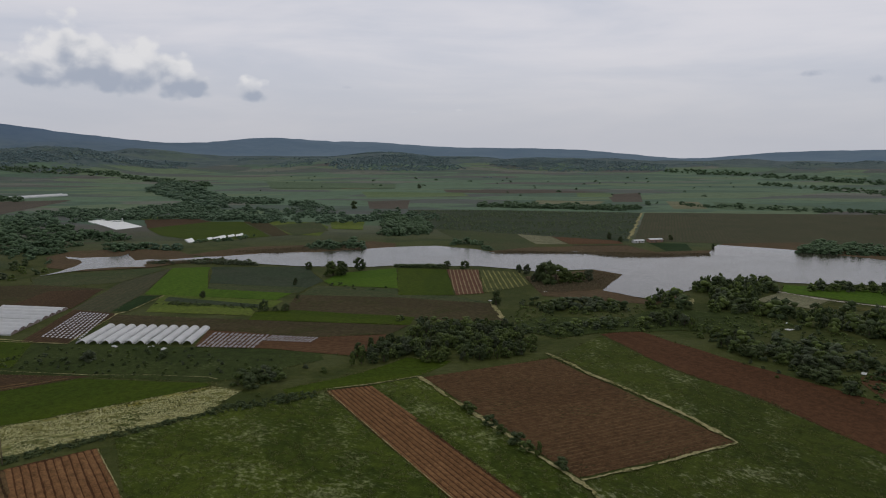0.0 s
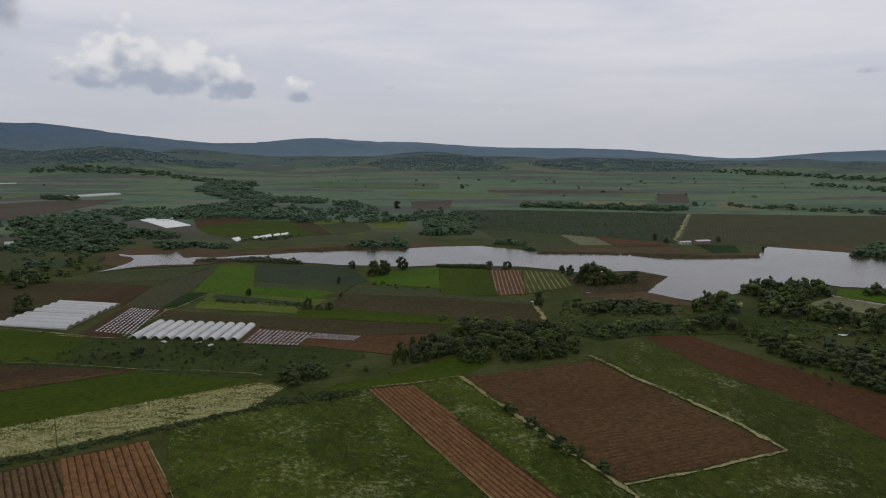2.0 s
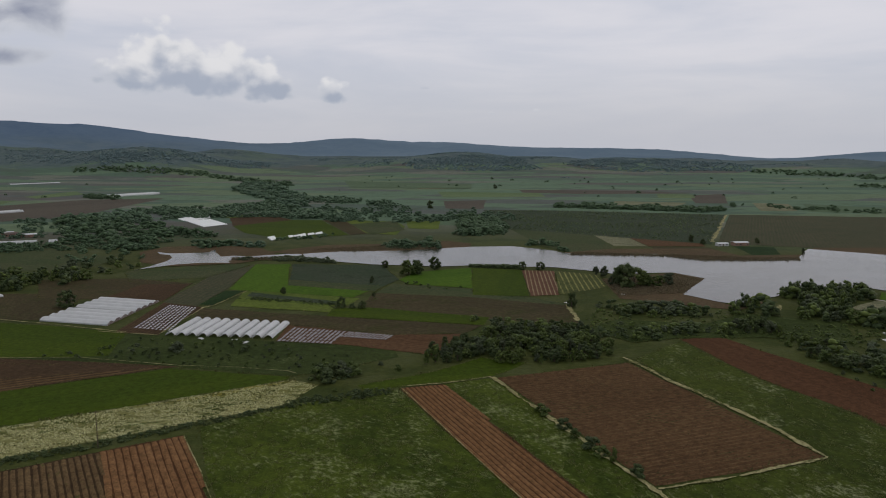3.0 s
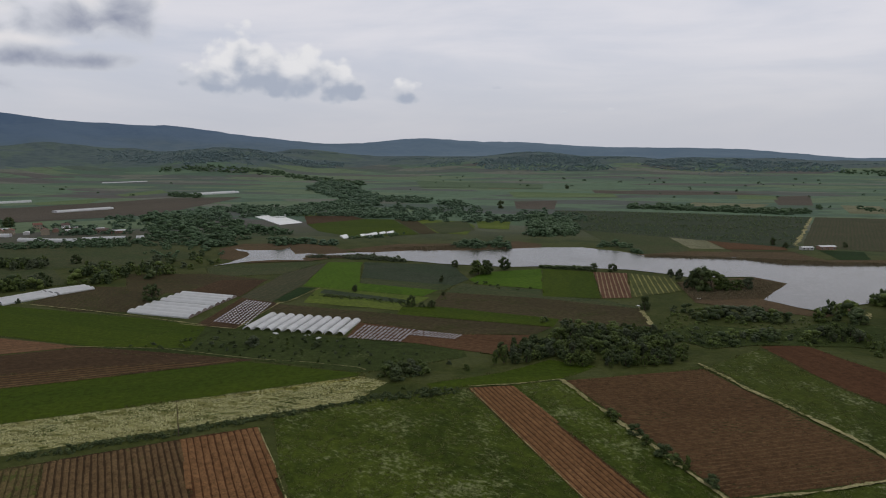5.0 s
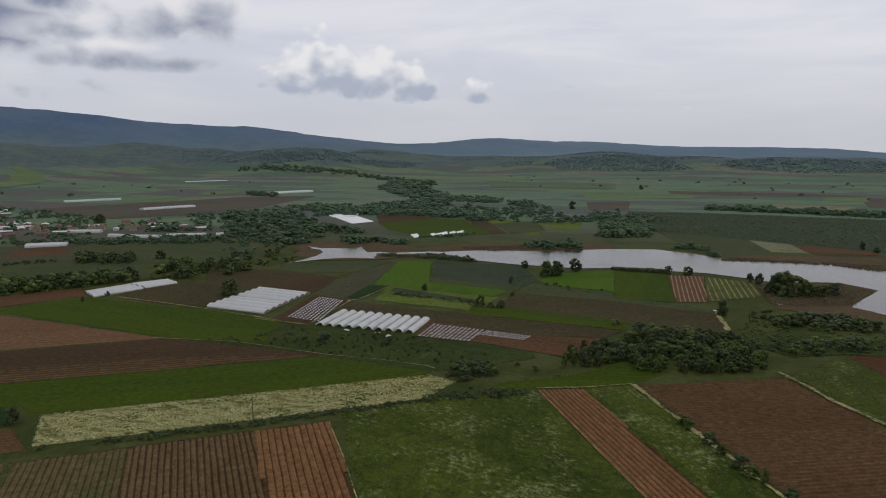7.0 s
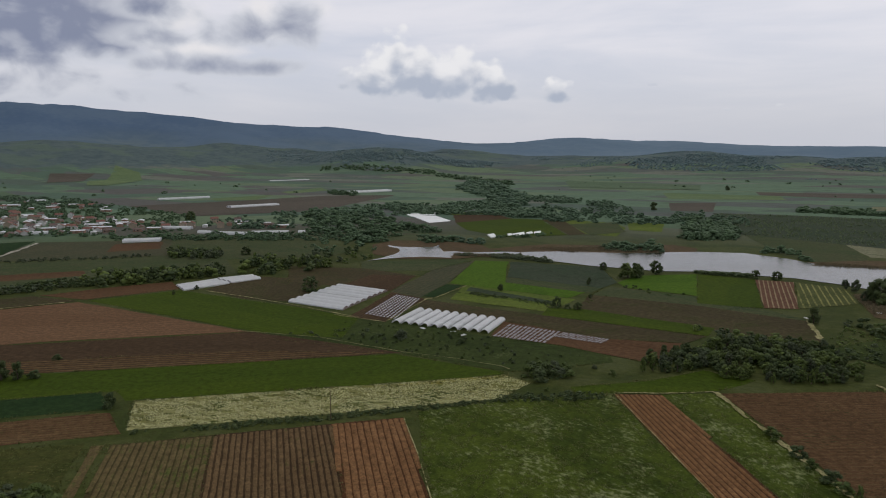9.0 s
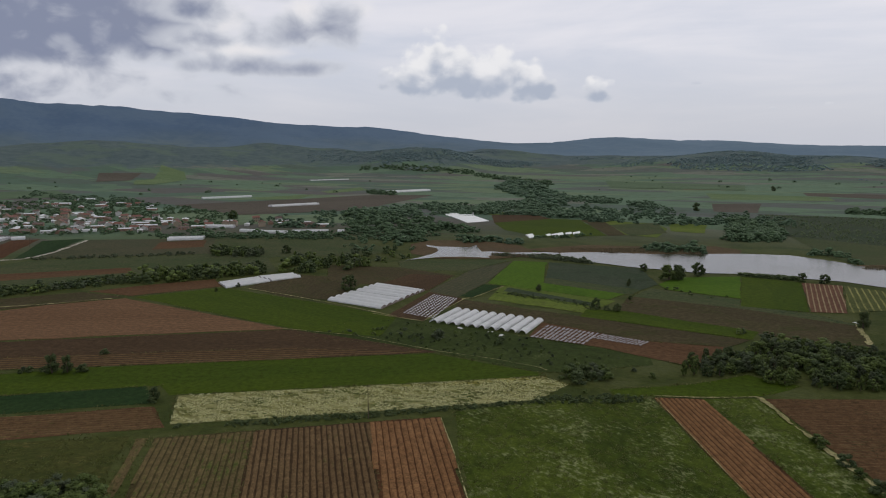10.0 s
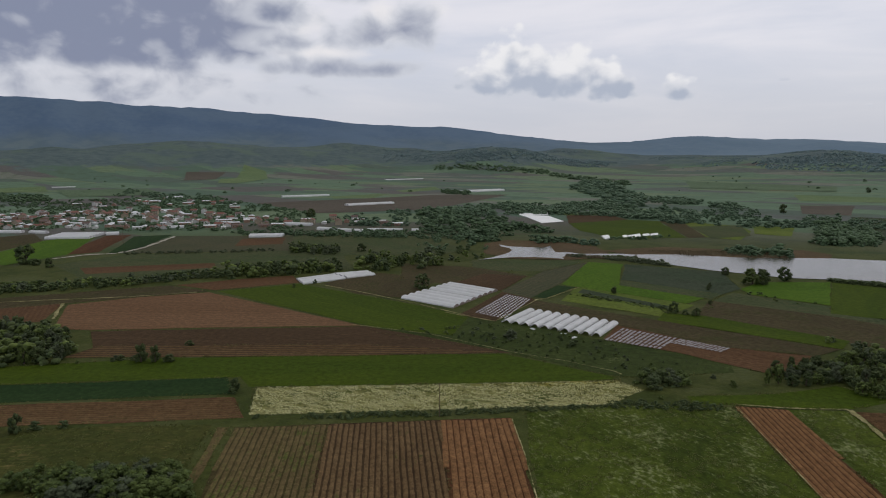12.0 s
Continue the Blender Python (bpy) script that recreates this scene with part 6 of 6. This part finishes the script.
far_wood("low_hedge", [(-197.1, 171.0), (-140.5, 212.8), (-87.5, 256.8), (-88.8, 260.4), (-143.7, 217.7), (-201.0, 174.5)], 1.7, 0.6, 1.6, "low weedy hedge below a flower field", 124, "leaf_dark", 0.9, gaps=-0.3)
far_wood("low_hedge", [(-91.7, 254.1), (-63.9, 268.6), (-46.3, 278.5), (-47.0, 282.6), (-68.2, 277.0), (-92.7, 263.5)], 2.0, 0.6, 1.8, "weedy ditch with low shrubs", 125, "leaf_dark", 0.85, gaps=-0.1)
wood([(-237.6, 308.1), (-192.3, 351.8), (-121.8, 345.7), (-61.1, 334.8), (-98.1, 301.8), (-158.3, 304.4)], 7.5, SCRUB, 0.7, 2.0, "scattered over a meadow", "meadow shrubs", 126, 0.7)
wood([(-228.3, 351.1), (-186.9, 347.2), (-121.6, 337.5), (-65.0, 320.1), (-99.6, 311.3), (-205.7, 315.0)], 8, SCRUB, 0.7, 2.0, "scattered over a meadow", "meadow shrubs", 127, 0.6)
wood([(-191, 448), (-120, 438), (-122, 445), (-187, 461)], 5, SCRUB, 0.8, 2, "on a dry bank", "bank shrubs", 128, 0.7)
wood([(-85, 510), (-34, 497), (-35, 503), (-87, 521)], 7, SCRUB, 1.5, 3.5, "on a plot boundary", "bank shrubs", 129, 0.7)
wood([(-633, 398), (-516, 496), (-529, 507), (-648, 407)], 6.5, ['grey_shrub'], 2.2, 3.2, "in an orchard row", "orchard row", 130, 0.85)
wood([(127.8, 353.1), (154.5, 285.6), (165.4, 275.4), (171.4, 259.8), (173.2, 262.8), (158.2, 292.8), (134.4, 355.2)], 5, SCRUB, 0.8, 2.2, "along a ploughed field", "field edge thicket", 131, 0.6)
wood([(115.9, 418.1), (213, 419), (224.8, 345.3), (175.1, 265.8), (171.3, 285.6), (155.6, 330.3), (130.2, 378.1)], 8, SCRUB, 1.2, 3.6, "among rough grass", "scrub by the lake", 132, 0.55)
wood([(53.4, 365.9), (103.6, 384.1), (112.4, 418.0), (60.7, 417.7), (36.9, 383.7)], 8, SCRUB, 1, 3, "among rough grass", "scrub by the lake", 133, 0.5)
wood([(34.9, 440.8), (143.5, 418.2), (160, 468), (123, 458), (56, 467)], 10, SCRUB, 1.2, 3.5, "near the reed bed", "scrub by the lake", 134, 0.5)
wood([(-223.4, 94.7), (-213.4, 108.2), (-198.3, 121.5), (-181.8, 130.2), (-168.1, 120.8), (-215.1, 90.9)], 4.6, NEAR, 4, 6.5, "in a thicket beside rough grass", "near thicket", 184, 0.95)
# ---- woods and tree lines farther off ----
far_wood("distant_trees", [(-483, 686), (-388, 657), (-357, 651), (-304, 700), (-325, 766), (-495, 893), (-688, 985)], 10, 5, 11, "dark damp woodland by the pond", 135, "leaf_half_hazed", 0.85, gaps=-0.02)
far_wood("distant_trees", [(-662, 925), (-609, 1153), (-507, 1134), (-477, 1303), (-328, 1116), (-248, 975), (-384, 1022), (-499, 987), (-506, 913)], 12, 6, 11, "scattered woodland beyond the pond", 136, "leaf_hazed", 0.9, gaps=-0.3)
far_wood("distant_trees", [(-710, 1691), (-925, 2333), (-692, 1960), (-451, 1457), (-380, 1251), (-364, 1115), (-487, 1331)], 14, 6, 12, "belt of valley trees", 137, "leaf_hazed", 0.9, shapes=DOT_SHAPES, wide=2.0, gaps=-0.15)
far_wood("distant_trees", [(-1641, 2456), (-1205, 2574), (-695, 2089), (-633, 1901), (-1131, 2414), (-1588, 2374)], 18, 8, 13, "long line of far trees", 138, "leaf_half_hazed", 0.8, shapes=DOT_SHAPES)
far_wood("distant_trees", [(-275, 960), (-112, 962), (-122, 1044), (-210, 1160), (-351, 1227)], 15, 5, 10, "scattered trees among plots", 139, "leaf_hazed", 0.75)
far_wood("distant_trees", [(-70, 810), (-25, 795), (-16, 920), (-45, 1036), (-91, 1081)], 9, 6, 10, "dark trees by the far shore", 140, "leaf_half_hazed", 1.0)
far_wood("distant_trees", [(-140, 690), (-82, 707), (-87, 750), (-143, 749)], 8, 5, 9, "trees on the far lake shore", 141, "leaf_half_hazed", 1.0)
far_wood("distant_trees", [(8, 716), (45, 692), (47, 742), (13, 775)], 8, 5, 9, "trees on the far lake shore", 142, "leaf_half_hazed", 1.0)
far_wood("distant_trees", [(66, 1247), (327, 1170), (348, 1228), (71, 1327)], 9, 6, 10, "long dark tree belt", 143, "leaf_half_hazed", 0.95)
far_wood("distant_trees", [(350, 687), (416, 651), (483, 613), (522, 663), (447, 700), (397, 756)], 9, 6, 10, "trees on the far lake shore", 144, "leaf_half_hazed", 0.9)
far_wood("distant_trees", [(-114, 977), (-49, 948), (13, 1028), (-60, 1163), (-131, 1130)], 15, 5, 9, "scattered trees among plots", 145, "leaf_hazed", 0.7)
far_wood("distant_trees", [(371, 1292), (699, 1103), (783, 1058), (825, 1115), (731, 1155), (387, 1348)], 15, 5, 9, "far line of trees", 146, "leaf_half_hazed", 0.75)
far_wood("distant_trees", [(921, 2064), (998, 1583), (1050, 1423), (1127, 1528), (1095, 1737), (983, 2183)], 22, 6, 11, "far line of trees", 147, "leaf_half_hazed", 0.8, shapes=DOT_SHAPES)
far_wood("distant_trees", [(929, 2930), (1153, 2791), (1391, 2211), (1271, 2019), (1096, 2600), (903, 2846)], 24, 8, 14, "far line of trees", 148, "leaf_half_hazed", 0.85, shapes=DOT_SHAPES)
far_wood("distant_trees", [(-393, 1458), (-297, 1395), (-176, 1183), (-188, 1139), (-293, 1279), (-378, 1362)], 14, 6, 10, "tree clumps among far fields", 149, "leaf_hazed", 0.7)
far_wood("distant_trees", [(-282, 748), (-214, 787), (-225, 830), (-245, 787), (-279, 757)], 8, 3, 6, "shrubs beside greenhouses", 150, "leaf_half_hazed", 0.7)
far_wood("distant_trees", [(-301, 692), (-260, 705), (-279, 757), (-313, 738)], 9, 5, 9, "trees between pond and lake", 151, "leaf_hazed", 0.6)
far_wood("distant_trees", [(-601, 698), (-527, 773), (-615, 872), (-667, 800)], 14, 5, 9, "trees behind the village edge", 152, "leaf_hazed", 0.6, gaps=-0.05)
far_wood("distant_trees", [(-1079, 387), (-756, 562), (-630, 665), (-792, 837), (-1183, 981), (-1433, 884), (-1468, 530)], 11, 3, 6.5, "garden trees among village houses", 153, "leaf_half_hazed", 0.7, gaps=-0.12)
far_wood("distant_trees", [(-1668, 603), (-1450, 759), (-1644, 856), (-2010, 729)], 13, 7, 11, "dark trees above the village", 154, "leaf_half_hazed", 1.0)
far_wood("distant_trees", [(-1507, 930), (-1100, 885), (-1011, 903), (-1308, 1037), (-1687, 1089)], 15, 5, 9, "trees above the village", 155, "leaf_hazed", 0.7, gaps=-0.05)
far_wood("distant_trees", [(-682, 563), (-423, 666), (-370, 664), (-406, 727), (-526, 697), (-707, 583)], 9, 4, 7, "hedge along the village edge", 156, "leaf_half_hazed", 0.85)
far_wood("distant_trees", [(-680, 718), (-570, 837), (-499, 878), (-583, 1005), (-741, 890)], 15, 5, 9, "scattered trees behind greenhouses", 157, "leaf_hazed", 0.55, gaps=-0.08)
far_wood("distant_trees", [(-902, 1372), (-810, 1351), (-876, 1462), (-980, 1490)], 14, 6, 10, "far tree clump", 158, "leaf_half_hazed", 1.0)
far_wood("distant_trees", [(-522, 1421), (-384, 1316), (-296, 1288), (-430, 1471), (-544, 1516)], 14, 6, 10, "far tree clump", 159, "leaf_hazed", 0.8)
far_wood("lone_trees", [(-465, 1588), (630, 1517), (1076, 2602), (-775, 2655)], 95, 4, 7, "lone trees dotted over far fields", 160, "leaf_half_hazed", 0.32)
far_wood("lone_trees", [(-1818, 833), (-879, 1337), (-1214, 2301), (-2300, 1229)], 110, 4, 7, "lone trees dotted over far fields", 161, "leaf_half_hazed", 0.32)
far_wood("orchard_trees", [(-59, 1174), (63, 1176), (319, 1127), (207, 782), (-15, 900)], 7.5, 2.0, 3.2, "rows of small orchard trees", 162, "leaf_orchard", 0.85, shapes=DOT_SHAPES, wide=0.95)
far_wood("distant_trees", [(-406, 575), (-338, 605), (-363, 650), (-477, 679)], 12, 3, 7, "bushes in damp meadow by the pond", 163, "leaf_half_hazed", 0.6)
far_wood("hill_trees", [(-498, 2977), (-416, 3171), (-244, 3247), (-65, 3377), (39, 3078), (107, 2928), (-191, 2830), (-419, 2839)], 17, 5, 8, "dark woodland over a foothill", 164, "leaf_hill_hazed", 0.95, shapes=PUFF_SHAPES, wide=2.0, gaps=-0.3)
far_wood("hill_trees", [(164, 3126), (303, 3270), (582, 3378), (826, 3271), (983, 3104), (923, 2911), (510, 2952), (278, 3001)], 17, 5, 8, "dark woodland over a foothill", 165, "leaf_hill_hazed", 0.95, shapes=PUFF_SHAPES, wide=2.0, gaps=-0.3)
far_wood("hill_trees", [(-1686, 2692), (-1503, 2752), (-1421, 2992), (-1134, 3122), (-1071, 2945), (-1316, 2767), (-1562, 2488)], 17, 5, 8, "dark woodland over a foothill", 166, "leaf_hill_hazed", 0.95, shapes=PUFF_SHAPES, wide=2.0, gaps=-0.3)
far_wood("low_scrub", [(110.2, 409.4), (142.5, 415.3), (211, 416), (224.8, 345.3), (200.1, 278.9), (172.6, 264.6), (170.5, 284.2), (154.3, 327.5), (135.4, 366.3), (108.9, 380.4)], 4.2, 0.8, 2.2, "low dense scrub and brambles", 167, "leaf", 0.8, shapes=FAR_SHAPES, gaps=-0.25)
far_wood("low_scrub", [(53.1, 363.6), (103.6, 384.1), (143.5, 418.2), (158, 450), (121, 450), (55, 456), (40.0, 417.6), (38.5, 383.7)], 4.6, 0.8, 2.0, "low dense scrub and brambles", 168, "leaf", 0.75, shapes=FAR_SHAPES, gaps=-0.18)
far_wood("low_scrub", [(-190, 458), (-150, 447), (-118, 441), (-106, 428), (-110, 423), (-124, 434), (-152, 440), (-190, 449)], 3.0, 0.8, 2.2, "dark brambles on a bank across a meadow", 181, "leaf_dark", 0.9, gaps=-0.2)
far_wood("low_scrub", [(-85, 508), (-34, 496), (6, 476), (36, 452), (34, 449), (4, 472), (-36, 492), (-86, 503)], 3.4, 0.7, 2.0, "weedy boundary between lake plots", 182, "leaf", 0.8, gaps=0.0)
far_wood("low_scrub", [(-112, 517), (-100, 480), (-98, 433), (-94, 433), (-96, 480), (-108, 518)], 3.2, 0.6, 1.6, "weedy boundary between lake plots", 183, "leaf", 0.8, gaps=0.0)
# ---- reeds ----
reeds([(-261, 612), (-194, 619), (-199, 635), (-265, 621)], 2.2, 1.5, 3, 169)
far_wood("distant_trees", [(-259, 609), (-192, 612), (-147, 598), (-152, 616), (-197, 628), (-263, 618)], 3.4, 2, 4.5, "grey-green willow scrub along a channel", 170, "leaf_grey", 0.8)
far_wood("lakeside_hedge", [(-42, 596), (1, 594), (1, 600), (-42, 602)], 1.7, 2.6, 3.4, "dense dark green hedge on the lake shore", 171, "leaf_dark", 1.0, gaps=-2.0)
reeds([(65, 548), (126, 577), (144, 559), (116, 500), (70, 486)], 1.9, 0.7, 1.5, 172)
reeds([(47, 676), (136, 677), (168, 652), (212, 656), (255, 664), (262, 682), (219, 678), (144, 689), (54, 696)], 2.2, 1.2, 2.4, 173)
reeds([(-168, 678), (-83, 707), (-85, 728), (-132, 727), (-214, 685)], 3, 1.5, 2.8, 174)


plant_woods(240, 280)


def hill_woods():
    """Loose woodland over the foothills, its leaf colour tinted with haze."""
    r = random.Random(77)
    places = []
    for _ in range(60000):
        az, d = radians(r.uniform(-36, 38)), 2500 + 1150 * r.random()
        x, y = -d * math.sin(az), d * math.cos(az)
        z = land_z(x, y)
        n = noise.fractal(Vector((x / 260, y / 260, 8)), 0.9, 2.0, 4)
        if n + z / 75.0 < 0.85 + 0.25 * (r.random() - 0.5):
            continue
        h = r.uniform(3, 6)
        places.append((x, y, z - 0.45 * h, h * r.uniform(1.6, 3.2), h, r.uniform(0, 6.28)))
    r.shuffle(places)
    stamp("hill_woods", PUFF_SHAPES, places[:6000], M["leaf_hill_hazed"], "dark loose woodland over the foothills", "woods")


hill_woods()


def grass_tufts():
    """Tall grass and weeds over the near meadows."""
    r = random.Random(3)
    kinds = [tuft(6, 0.6, 20 + k) for k in range(5)]
    places = []
    while len(places) < 15000:
        az, d = radians(r.uniform(-34, 66)), 185 + 170 * r.random()
        x, y = -d * math.sin(az), d * math.cos(az)
        if not any(inside(x, y, q) for q in PLOTS[:4]) or any(inside(x, y, q) for q in (BED_A, BED_B, BED_C, STRIP, VINES)):
            continue
        if noise.fractal(Vector((x / 5, y / 7, 2)), 0.9, 2.0, 3) < 0.05:
            continue
        places.append((x, y, 0.0, r.uniform(0.4, 0.9), r.uniform(0.25, 0.6), r.uniform(0, 6.28)))
    stamp("tall_grass", kinds, places, M["blade"], "tufts of tall grass and weeds", "grass")


grass_tufts()


def margin_weeds():
    """Ragged weeds along the edges of the nearer plots."""
    r = random.Random(13)
    kinds = [tuft(7, 0.6, 90 + k) for k in range(5)]
    places = []
    for poly in PLOTS:
        for (x0, y0), (x1, y1) in zip(poly, poly[1:] + poly[:1]):
            mid = math.hypot((x0 + x1) / 2, (y0 + y1) / 2)
            if mid > 620:
                continue
            n = int(math.hypot(x1 - x0, y1 - y0) / (0.8 if mid < 380 else 1.5))
            for k in range(n):
                s = (k + r.random()) / n
                x, y = x0 + (x1 - x0) * s + r.gauss(0, 0.7), y0 + (y1 - y0) * s + r.gauss(0, 0.7)
                if math.hypot(x, y) > 175 and noise.noise(Vector((x / 9, y / 9, 6))) > -0.15:
                    q = 0.6 + 0.7 * max(0.0, noise.noise(Vector((x / 21, y / 21, 2))))
                    places.append((x, y, 0.0, q * r.uniform(0.7, 1.5), q * r.uniform(0.5, 1.1), r.uniform(0, 6.28)))
    stamp("margin_weeds", kinds, places, M["weed"], "ragged weeds along field margins", "weeds")


margin_weeds()
